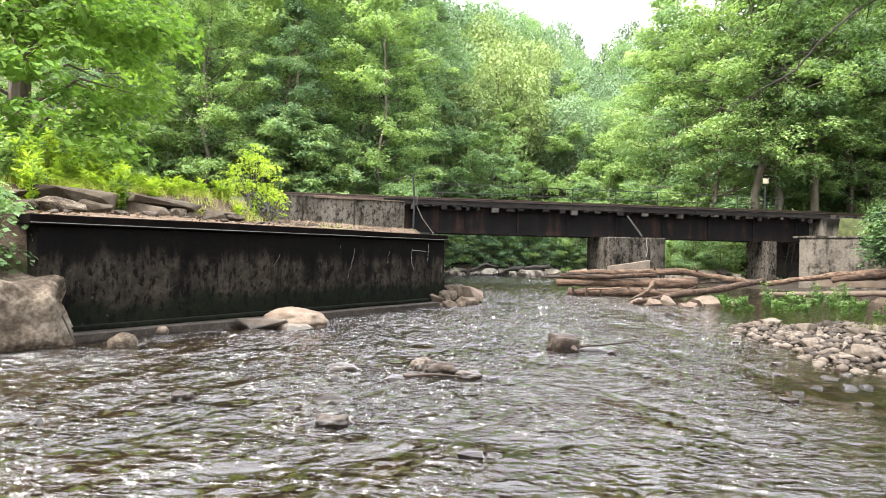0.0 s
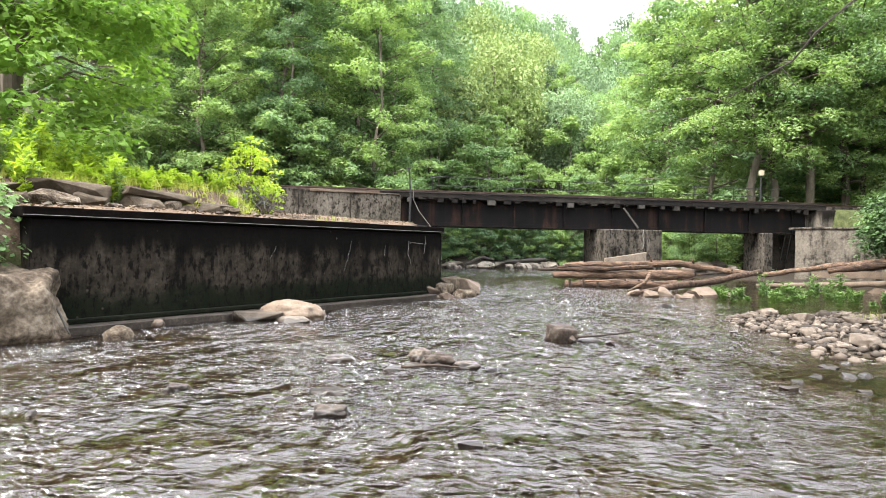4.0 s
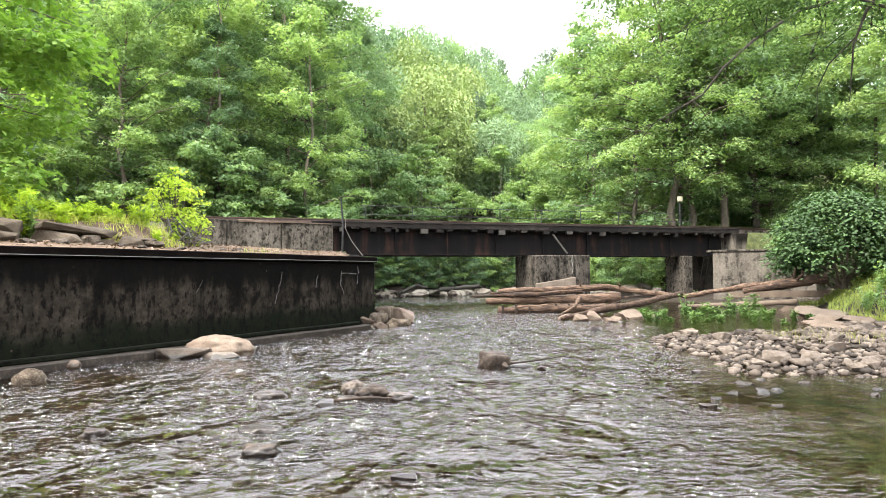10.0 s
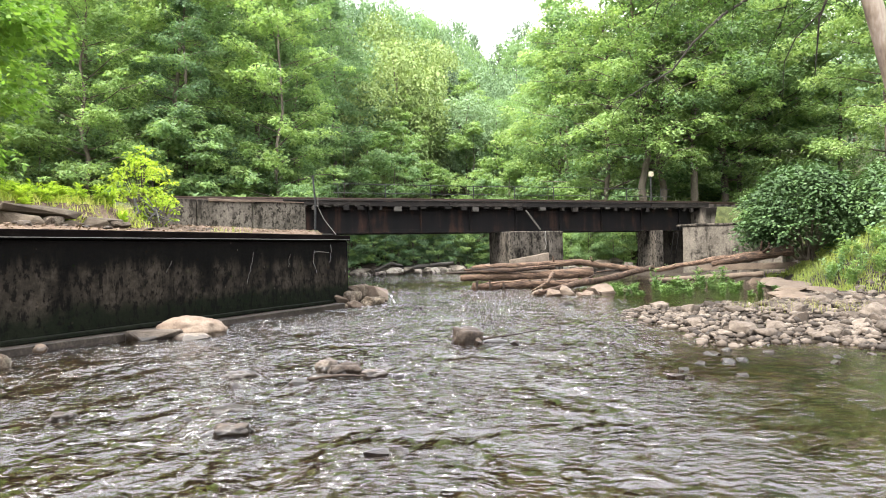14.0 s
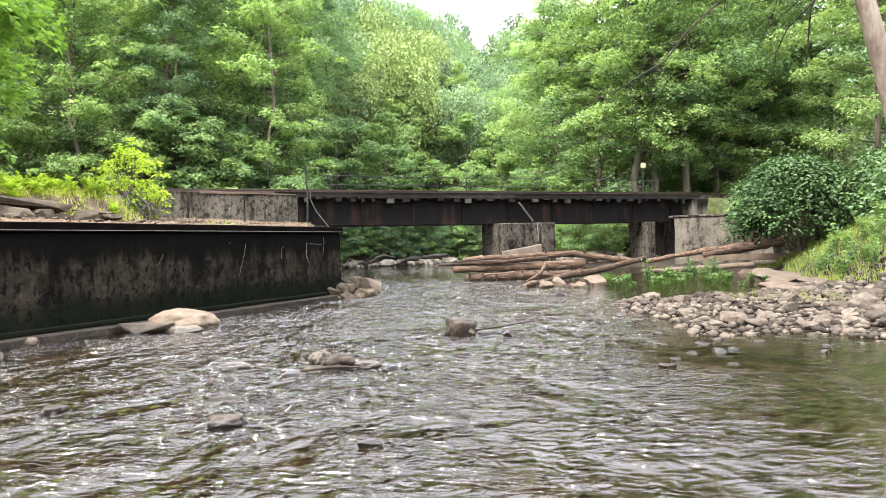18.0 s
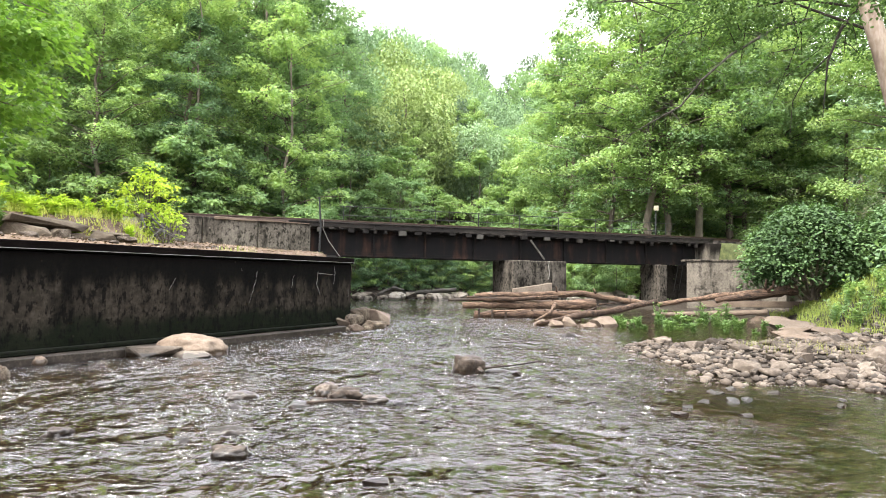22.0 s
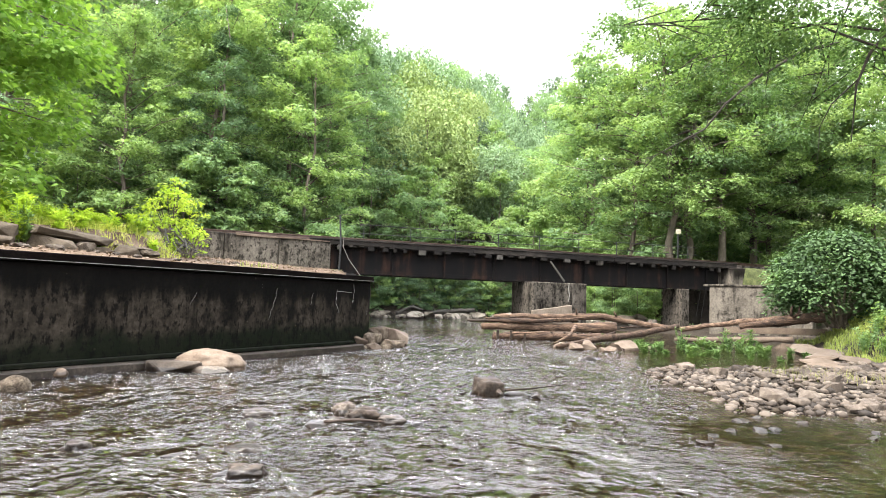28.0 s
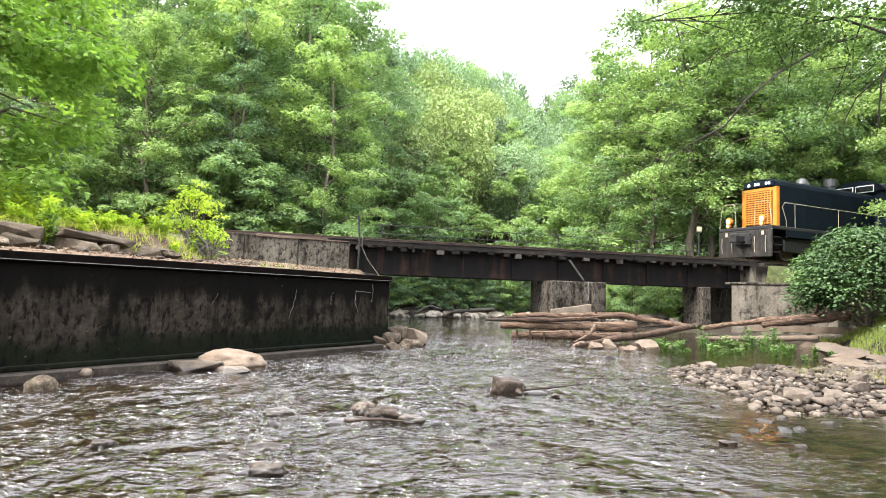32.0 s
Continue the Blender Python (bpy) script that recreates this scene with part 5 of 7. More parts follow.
def log_jam():
    g = "logs of the jam"
    log("log", [(0.7, 20.9, 0.30), (2.5, 21.2, 0.34), (5.2, 21.7, 0.36)], [0.12, 0.17, 0.21], DRIFTWOOD, "thick barkless driftwood log in the jam", 1, g, 11)
    log("log", [(1.1, 21.5, 0.62), (3.0, 22.0, 0.66), (5.0, 22.4, 0.72), (6.4, 22.6, 0.5), (7.6, 22.0, 0.42), (8.9, 21.4, 0.70), (10.6, 20.6, 0.95)], [0.11, 0.13, 0.12, 0.11, 0.095, 0.10, 0.13], DRIFTWOOD, "long bleached tree trunk lying across the jam to the bank", 2, g, 10, 2)
    log("log", [(2.5, 16.6, 0.06), (4.0, 18.3, 0.2), (5.6, 20.0, 0.30), (7.2, 21.4, 0.52)], [0.05, 0.11, 0.12, 0.10], DRIFTWOOD, "bare pinkish driftwood branch slanting from the water", 3, g, 9)
    log("log", [(0.9, 21.0, 0.50), (2.2, 21.0, 0.52), (3.9, 21.5, 0.60)], [0.08, 0.10, 0.08], DRIFTWOOD, "weathered grey-brown driftwood log in the jam", 4, g, 9)
    log("log", [(1.0, 19.6, 0.08), (2.2, 19.8, 0.10), (4.4, 20.2, 0.12)], [0.13, 0.15, 0.14], DRIFTWOOD, "pale half-sunken squared timber below the logs", 5, g, 8)
    log("log", [(0.2, 21.6, 0.45), (1.4, 21.4, 0.50), (2.5, 21.5, 0.45)], [0.05, 0.07, 0.06], WET_WOOD, "dark wet branch under the logs", 6, g, 7)
    log("log", [(2.6, 17.8, 0.05), (3.2, 18.7, 0.25), (3.5, 19.6, 0.45)], [0.03, 0.06, 0.08], DRIFTWOOD, "broken driftwood branch leaning on the jam", 7, g, 7, 1)
    log("log", [(8.9, 20.6, 0.62), (10.2, 20.4, 0.85), (11.3, 20.2, 1.05)], [0.10, 0.17, 0.2], DRIFTWOOD, "splintered root end of a fallen trunk on the bank", 8, g, 9, 4)
    log("log", [(6.9, 20.8, 0.12), (8.8, 20.4, 0.2), (10.2, 19.9, 0.3)], [0.08, 0.11, 0.1], TAN_STONE, "pale sunken timber along the far side of the pool", 9, g, 8)
    for k in range(8):
        x = 1.1 + k * 0.42
        bm = bmesh.new()
        box(bm, x, x + 0.07, 19.42 + 0.1 * k, 19.5 + 0.1 * k, -0.2, 0.27, 0.01)
        tagged(part("stake", bm, WET_WOOD), "short dark stake standing against the sunken timber", "stake", "stakes in the jam")
    for k, (x, y, z, ln, turn) in enumerate(((1.5, 20.7, 0.62, 1.5, 20), (3.6, 20.9, 0.66, 1.2, -35), (4.6, 19.6, 0.30, 1.6, 60), (5.6, 20.6, 0.48, 1.1, 15), (2.2, 19.3, 0.24, 1.3, -10), (6.4, 21.6, 0.62, 1.3, 75))):
        c, q = math.cos(math.radians(turn)), math.sin(math.radians(turn))
        log("driftwood_stick", [(x - c * ln / 2, y - q * ln / 2, z - 0.04), (x, y, z), (x + c * ln / 2, y + q * ln / 2, z + 0.08)], [0.035, 0.03, 0.012], DRIFTWOOD, "thin weathered stick caught in the log jam", 20 + k, "sticks in the jam", 6, 1)
    log("driftwood_stick", [(0.5, 8.35, 0.06), (0.95, 8.5, 0.09), (1.38, 8.75, 0.12)], [0.018, 0.014, 0.008], WET_WOOD, "thin brown stick caught behind a rock", 10, "", 6)
    log("driftwood_stick", [(-1.3, 6.15, 0.02), (-1.0, 6.16, 0.05), (-0.72, 6.2, 0.03)], [0.02, 0.022, 0.012], WET_WOOD, "wet stick lodged against the rocks", 11, "", 6)
    log("fallen_branch", [(-6.95, 7.6, 1.15), (-6.2, 7.4, 0.55), (-5.7, 7.15, 0.05)], [0.02, 0.018, 0.012], PALE_WOOD, "bare pale branch leaning down to the water", 12, "", 6)
    log("log", [(-2.6, 35.6, 0.2), (-0.9, 36.0, 0.35), (0.8, 36.6, 0.5)], [0.12, 0.14, 0.1], PALE_WOOD, "bleached log lying on the far bank", 13, "", 8, 2)
    log("log", [(-3.4, 33.4, 0.2), (-2.6, 33.6, 0.6), (-2.0, 33.9, 0.45)], [0.08, 0.09, 0.05], PALE_WOOD, "bleached branch on the far bank rocks", 14, "", 7, 2)
    # bare roots below the sapling on the terrace
    rng = random.Random(33)
    brush = tagged(empty("dead_brush", pose(-6.75, 14.3, 1.93)), "bare dead twigs spilling down the terrace", "brush")
    for k in range(9):
        x, y = rng.uniform(-0.2, 0.2), rng.uniform(-0.2, 0.2)
        bm = bmesh.new()
        tube(bm, [(x, y, 0.62), (x + 0.35 + rng.uniform(-0.3, 0.3), y - 0.5, 0.27), (x + 0.8 + rng.uniform(-0.5, 0.5), y - 1.1, 0.0)], [0.02, 0.016, 0.006], 5)
        part("twig", bm, PALE_WOOD, brush)


log_jam()


# ------------------------------------------------------------ trees
def tree_kind(seed, height, spread, low, limbs, leaf, bark=None, lean=0.0, trunk=0.16, density=300, leaf_len=0.152, name="tree", narrow=0.5, droop=0.2, per=7, rise=0.45):
    """A broadleaf tree: a tapered trunk, limbs that reach out in tiers, and leafy clumps along each limb with gaps between the tiers."""
    rng, r = random.Random(seed), np.random.RandomState(seed)
    ob = empty(name)
    bm = bmesh.new()
    top = Vector((lean * height, 0.4 * lean * height, height))
    pts = [Vector((0, 0, -0.5)).lerp(top, k / 9) + Vector((rng.uniform(-1, 1), rng.uniform(-1, 1), 0)) * 0.014 * height * (k > 1) for k in range(10)]
    tube(bm, pts, [trunk * (1.35 if k == 0 else 1.0) * (1 - 0.09 * k) for k in range(10)], 8)
    centres, radius = [], []
    for k in range(limbs):
        f = (k + rng.uniform(0, 0.9)) / limbs
        u = low + (0.97 - low) * f ** 0.92
        a = k * 2.39996 + rng.uniform(-0.35, 0.35)
        shape = math.sin(math.pi * min(1, 0.22 + 0.76 * f)) ** narrow
        reach = spread * shape * rng.uniform(0.62, 1.12)
        base = pts[0].lerp(top, max(0.05, u - 0.05))
        out = Vector((math.cos(a), math.sin(a), rise * (0.15 + 1.1 * f)))
        tip = base + out * reach
        knee = base.lerp(tip, 0.55) + Vector((0, 0, 0.07 * reach))
        tube(bm, [base, knee, tip], [trunk * 0.30 * (1.15 - 0.75 * f), trunk * 0.16 * (1.1 - 0.5 * f), 0.012], 5)
        side = Vector((-math.sin(a), math.cos(a), 0))
        for j in range(per):
            g = 0.36 + 0.66 * (j + rng.uniform(0.2, 0.8)) / per
            c = (base.lerp(knee, g / 0.55) if g < 0.55 else knee.lerp(tip, (g - 0.55) / 0.45)) + side * rng.uniform(-0.42, 0.42) * reach * g + Vector((0, 0, rng.uniform(-0.10, 0.10) * spread))
            centres.append(tuple(c))
            radius.append(spread * rng.choice((0.07, 0.09, 0.11, 0.14, 0.18)) * rng.uniform(0.85, 1.15) * (0.75 + 0.35 * shape))
    for k in range(4):
        centres.append(tuple(top + Vector((rng.uniform(-0.1, 0.1) * spread, rng.uniform(-0.1, 0.1) * spread, rng.uniform(-0.05, 0.01) * height))))
        radius.append(spread * 0.16)
    part("trunk", bm, bark or BARK, ob, "", True)
    cr = new("crown", quad_mesh("crown", sprays(r, centres, radius, 0.5, density * 0.84, leaf_len * 1.08, leaf_len * 0.82, droop, True), leaf, 3))
    cr.parent = ob
    TALL[ob] = height
    return ob


def plant_tree(kind, x, y, turn, size, label, group, first):
    s, o = x * U[0] + (y - 25.4) * U[1], x * N[0] + (y - 25.4) * N[1]
    o -= 1.05 + BEND * max(s - 13.2, 0)
    if s > 13 and -3.2 < o < 3.4:                 # keep the track clear
        x, y = x + N[0] * (3.6 - o), y + N[1] * (3.6 - o)
    z = land_z(x, y)
    m = pose(x, y, z - 0.05, 0, 0, turn)
    size = min(size, (math.hypot(x, y) * 0.58 + 1.2 - z) / TALL[kind])
    if kind not in first:
        first.add(kind)
        ob = kind
        ob.matrix_basis = m
    else:
        ob = copy_thing(kind, m)
    ob.scale = (size, size, size * (0.94 + 0.12 * ((turn % 37) / 37)))
    return tagged(ob, label, "tree", group)


PLANTED, TALL = set(), {}
MAPLE = tree_kind(1, 15.5, 4.4, 0.12, 36, LEAF_BRIGHT, density=330)
BEECH = tree_kind(2, 17.0, 4.8, 0.10, 38, LEAF_MID, density=285, droop=0.15)
BIRCH = tree_kind(3, 13.0, 3.4, 0.18, 30, LEAF_BRIGHT, BARK, density=460, trunk=0.10, leaf_len=0.135)
OAK = tree_kind(4, 19.0, 5.2, 0.34, 34, LEAF_MID, density=260, trunk=0.25)
HEMLOCK = tree_kind(5, 17.5, 3.6, 0.05, 46, LEAF_DARK, density=380, leaf_len=0.135, narrow=0.9, droop=0.35, rise=0.05)
UNDER = tree_kind(6, 5.5, 2.6, 0.04, 13, LEAF_BRIGHT, density=380, trunk=0.06, leaf_len=0.16)
UNDER_DARK = tree_kind(7, 6.0, 3.0, 0.03, 14, LEAF_MID, density=320, trunk=0.06, leaf_len=0.16)
# far-bank shrub: dark leaf colour stands in for the shade beneath the bridge
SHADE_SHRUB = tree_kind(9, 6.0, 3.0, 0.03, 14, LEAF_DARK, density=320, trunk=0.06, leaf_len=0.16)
RIVERSIDE = tree_kind(8, 17.0, 5.0, 0.34, 38, LEAF_BRIGHT, density=285, trunk=0.24, lean=-0.04)


def forest_left():
    g, lab = "trees on the near hillside", "leafy green tree on the wooded hillside"
    for x, y, kind, s, t in ((-7.4, 29.6, BIRCH, 1.05, 10), (-12.5, 30.5, MAPLE, 1.0, 40), (-9.6, 33.5, BEECH, 1.0, 70), (-16.0, 29.0, BEECH, 0.95, 200), (-8.4, 37.5, BEECH, 1.05, 75), (-10.2, 40.5, HEMLOCK, 1.22, 120), (-7.2, 44.0, HEMLOCK, 0.9, 10),
                              (-13.8, 36.5, OAK, 1.0, 15), (-19.5, 32.0, HEMLOCK, 1.0, 80), (-10.6, 41.5, HEMLOCK, 0.95, 30), (-13.0, 42.0, OAK, 1.0, 160), (-17.0, 40.0, MAPLE, 1.1, 250)):
        plant_tree(kind, x, y, t, s, lab, g, PLANTED)
    for x, y, kind, s, t in ((-22.5, 26.5, MAPLE, 1.0, 100), (-19.0, 24.5, HEMLOCK, 0.9, 20), (-14.2, 25.6, MAPLE, 0.72, 310), (-25.0, 33.0, OAK, 1.0, 60), (-22.0, 39.0, BEECH, 1.1, 45), (-9.0, 45.0, UNDER, 1.3, 80),
                              (-15.0, 49.0, BEECH, 1.0, 280), (-16.0, 45.0, BEECH, 1.1, 95), (-11.0, 27.6, HEMLOCK, 0.72, 130), (-20.0, 46.0, OAK, 1.1, 10), (-28.0, 42.0, MAPLE, 1.1, 150)):
        plant_tree(kind, x, y, t, s, lab, g, PLANTED)
    lab = "leafy shrub in the shade beyond the railway"
    rng = random.Random(3)
    for k in range(26):
        s = rng.uniform(-24, -2.0)
        o = rng.uniform(4.2, 9)
        p = np.array([0, 25.4]) + U * s + N * o
        if p[0] > -5 and p[1] < 34:
            continue
        plant_tree((UNDER, UNDER_DARK)[k % 2], float(p[0]), float(p[1]), rng.uniform(0, 360), rng.uniform(0.6, 1.0), lab, "shrubs beyond the railway", PLANTED)


def forest_middle():
    g = "trees above the bridge"
    for x, y, kind, s, t in ((-2.4, 47.5, BIRCH, 0.72, 10), (2.8, 49, UNDER, 1.4, 60), (-3.0, 41.5, UNDER, 1.3, 100), (0.4, 41.0, UNDER, 1.0, 20), (5.0, 44.5, UNDER, 1.1, 200), (-5.6, 38.0, UNDER_DARK, 1.1, 40), (3.0, 43.5, UNDER_DARK, 0.9, 150),
                              (-2.6, 38.2, UNDER_DARK, 1.0, 15), (8.6, 47.0, UNDER, 1.5, 70), (-7.6, 34.6, UNDER_DARK, 1.0, 115), (2.6, 55, BIRCH, 0.85, 180)):
        plant_tree(kind, x, y, t, s, "young leafy tree on the bank above the bridge", g, PLANTED)


def forest_right():
    g, lab = "trees along the track", "tall leafy tree on the wooded bank beyond the track"
    for x, y, kind, s, t in ((11.9, 36.0, RIVERSIDE, 1.05, 0), (12.7, 36.6, RIVERSIDE, 0.95, 130), (15.2, 35.0, OAK, 0.95, 60), (17.4, 37.0, RIVERSIDE, 1.0, 220), (10.5, 39.0, BEECH, 1.18, 90), (8.7, 42.5, MAPLE, 1.15, 20), (8.8, 45.5, BEECH, 0.92, 130), (14.2, 42.0, MAPLE, 1.05, 300),
                              (19.8, 34.0, BEECH, 0.95, 15), (22.5, 36.0, OAK, 1.0, 160), (18.5, 43.0, BEECH, 1.1, 70), (24.0, 41.0, MAPLE, 1.1, 30)):
        plant_tree(kind, x, y, t, s, lab, g, PLANTED)
    for x, y, kind, s, t in ((19.6, 47.0, MAPLE, 1.0, 40), (26.5, 30.5, BEECH, 0.95, 100), (27.5, 34.0, MAPLE, 1.0, 210), (23.0, 26.0, MAPLE, 0.8, 120), (21.5, 22.0, BEECH, 0.9, 250), (19.5, 19.0, MAPLE, 0.7, 10),
                              (13.6, 46.5, BEECH, 1.0, 340), (22.3, 31.2, MAPLE, 0.95, 20), (25.2, 37.5, BEECH, 1.1, 200), (20.6, 38.8, MAPLE, 1.0, 290), (24.5, 32.5, OAK, 0.9, 130), (19.0, 32.6, MAPLE, 0.85, 240), (8.4, 50.0, MAPLE, 0.9, 200), (29.0, 27.0, OAK, 1.0, 75)):
        plant_tree(kind, x, y, t, s, lab, g, PLANTED)
    for x, y, kind, s, t in ((8.9, 34.6, UNDER, 0.55, 10), (10.4, 34.2, UNDER, 0.4, 80), (8.0, 37.5, UNDER, 1.0, 150), (14.2, 39.6, UNDER_DARK, 0.9, 220), (17.6, 39.2, UNDER_DARK, 0.9, 290), (7.2, 41.5, UNDER, 1.1, 30), (18.6, 41.0, UNDER, 1.0, 100), (22.5, 39, UNDER_DARK, 1.1, 170)):
        plant_tree(kind, x, y, t, s, "leafy shrub under the tall trees", "shrubs under the trees", PLANTED)


def bank_shrubs():
    rng = random.Random(17)
    for k in range(34):
        q = k / 33
        x, y = -7.5 + 12.0 * q + rng.uniform(-0.6, 0.6), 0.0
        y = 34.6 + 0.85 * (x + 2) + rng.uniform(0.4, 2.4) + (2.2 if x < -5 else 0)
        if float(shore_distance(np.array([x]), np.array([y]))[0]) < 0.6:
            y += 1.2
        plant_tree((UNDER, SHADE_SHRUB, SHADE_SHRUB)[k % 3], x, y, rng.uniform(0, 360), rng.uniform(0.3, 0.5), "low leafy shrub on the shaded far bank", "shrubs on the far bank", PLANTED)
    for k in range(12):
        x, y = rng.uniform(6.8, 10.5), rng.uniform(30.8, 36)
        plant_tree((UNDER, UNDER_DARK)[k % 2], x, y, rng.uniform(0, 360), rng.uniform(0.3, 0.5), "low leafy shrub beyond the bridge", "shrubs beyond the bridge", PLANTED)


forest_left()
forest_middle()
forest_right()
bank_shrubs()


def far_trees(rng, spots, leaf, per):
    """Quads for whole far-off trees: domed crowns of coarse leaf clumps."""
    out = []
    for x, y, z, h, r in spots:
        n = per
        v = rng.normal(0, 1, (n, 3))
        v[:, 2] = np.abs(v[:, 2]) * 0.95 - 0.25
        v = unit(v) * rng.uniform(0.72, 1.05, n)[:, None]
        lump = 1 + 0.22 * np.sin(v[:, 0] * 5 + x) * np.cos(v[:, 1] * 4 + y) + 0.15 * np.sin(v[:, 2] * 7 + x)
        at = np.stack([x + v[:, 0] * r * lump, y + v[:, 1] * r * lump, z + h * 0.58 + v[:, 2] * h * 0.44 * lump], 1)
        aim = v + rng.normal(0, 0.7, (n, 3)) + np.array([0, 0, -0.3])
        face = v * 0.8 + rng.normal(0, 0.45, (n, 3)) + np.array([0, 0, 0.8])
        out.append(leaf_blades(rng, at, aim, face, leaf, leaf * 0.75, True))
    return np.concatenate(out)


def scatter(rng, n, x0, x1, y0, y1, keep, h0, h1, gap):
    spots = []
    while len(spots) < n and n > 0:
        x, y = rng.uniform(x0, x1), rng.uniform(y0, y1)
        n -= 0.12
        if keep(x, y) and all((x - a) ** 2 + (y - b) ** 2 > gap * gap for a, b, *_ in spots):
            h = rng.uniform(h0, h1)
            spots.append((x, y, land_z(x, y) - 0.6, h, h * rng.uniform(0.26, 0.36)))
    return spots


def woods():
    rng = np.random.RandomState(77)
    lab = "wooded hillside in full summer leaf"
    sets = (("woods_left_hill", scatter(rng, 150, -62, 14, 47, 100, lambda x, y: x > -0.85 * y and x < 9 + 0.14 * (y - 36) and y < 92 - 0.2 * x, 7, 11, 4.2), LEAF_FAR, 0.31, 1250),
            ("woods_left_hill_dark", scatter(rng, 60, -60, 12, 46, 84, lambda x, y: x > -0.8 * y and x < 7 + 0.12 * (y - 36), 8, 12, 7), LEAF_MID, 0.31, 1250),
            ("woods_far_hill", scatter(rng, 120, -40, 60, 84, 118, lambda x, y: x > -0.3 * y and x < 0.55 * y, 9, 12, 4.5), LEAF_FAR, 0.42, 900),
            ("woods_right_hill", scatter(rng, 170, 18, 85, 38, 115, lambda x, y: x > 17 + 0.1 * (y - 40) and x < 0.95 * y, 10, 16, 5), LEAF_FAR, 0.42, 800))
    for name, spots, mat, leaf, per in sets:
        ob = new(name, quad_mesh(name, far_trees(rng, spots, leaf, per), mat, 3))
        tagged(ob, lab, "woods", kind="stuff")
        bm = bmesh.new()
        for x, y, z, h, r in spots:
            tube(bm, [(x, y, z), (x + 0.2, y, z + h * 0.7)], [0.16, 0.07], 4)
        tagged(part(name + "_trunks", bm, BARK), "dim trunks among the hillside leaves", "tree trunks", kind="stuff")


woods()


def hill_tree(seed, leaf, pine=False):
    """A whole tree of the middle distance, one unit high: a trunk, and a crown of rounded leafy clumps."""
    rng, r = random.Random(seed), np.random.RandomState(seed)
    ob = empty("hill_tree")
    bm = bmesh.new()
    tube(bm, [(0, 0, -0.05), (0.01, 0, 0.4), (0, 0.01, 0.85)], [0.02, 0.014, 0.004], 6)
    spots, size = [], []
    for k in range(36 if not pine else 44):
        f = (k + 0.5) / 36
        a = k * 2.39996 + rng.uniform(-0.4, 0.4)
        if pine:
            z = 0.16 + 0.80 * k / 44
            q = 0.30 * (1 - z) ** 0.8 * rng.uniform(0.55, 1.1) + 0.01
            spots.append((math.cos(a) * q, math.sin(a) * q, z))
            size.append(0.045 + 0.075 * (1 - z))
        else:
            u = 1 - 1.75 * f
            q = math.sqrt(max(0.0, 1 - u * u)) * rng.uniform(0.75, 1.1)
            spots.append((math.cos(a) * q * 0.30, math.sin(a) * q * 0.30, 0.56 + 0.36 * u * rng.uniform(0.85, 1.06)))
            size.append(rng.uniform(0.085, 0.155))
        if k % 6 == 0:
            x, y, z = spots[-1]
            tube(bm, [(0, 0, max(0.12, z - 0.22)), (x * 0.6, y * 0.6, z - 0.06), (x, y, z)], [0.008, 0.005, 0.002], 4)
    part("trunk", bm, BARK, ob)
    out = []
    for (x, y, z), s in zip(spots, size):
        n = int(17000 * s * s * (1.5 if pine else 1.0)) + 20
        v = r.normal(0, 1, (n, 3))
        v[:, 2] = v[:, 2] * 0.8 + 0.3
        v = unit(v)
        at = np.array([x, y, z]) + v * s * r.uniform(0.55, 1.08, n)[:, None] * np.array([1, 1, 0.45 if pine else 0.72])
        aim = v + r.normal(0, 0.6, (n, 3)) + np.array([0, 0, -0.35])
        face = v * 0.9 + r.normal(0, 0.3, (n, 3)) + np.array([0, 0, 0.6])
        out.append(leaf_blades(r, at, aim, face, 0.021, 0.019, True))
    cr = new("crown", quad_mesh("crown", np.concatenate(out), leaf, 3))
    cr.parent = ob
    return ob


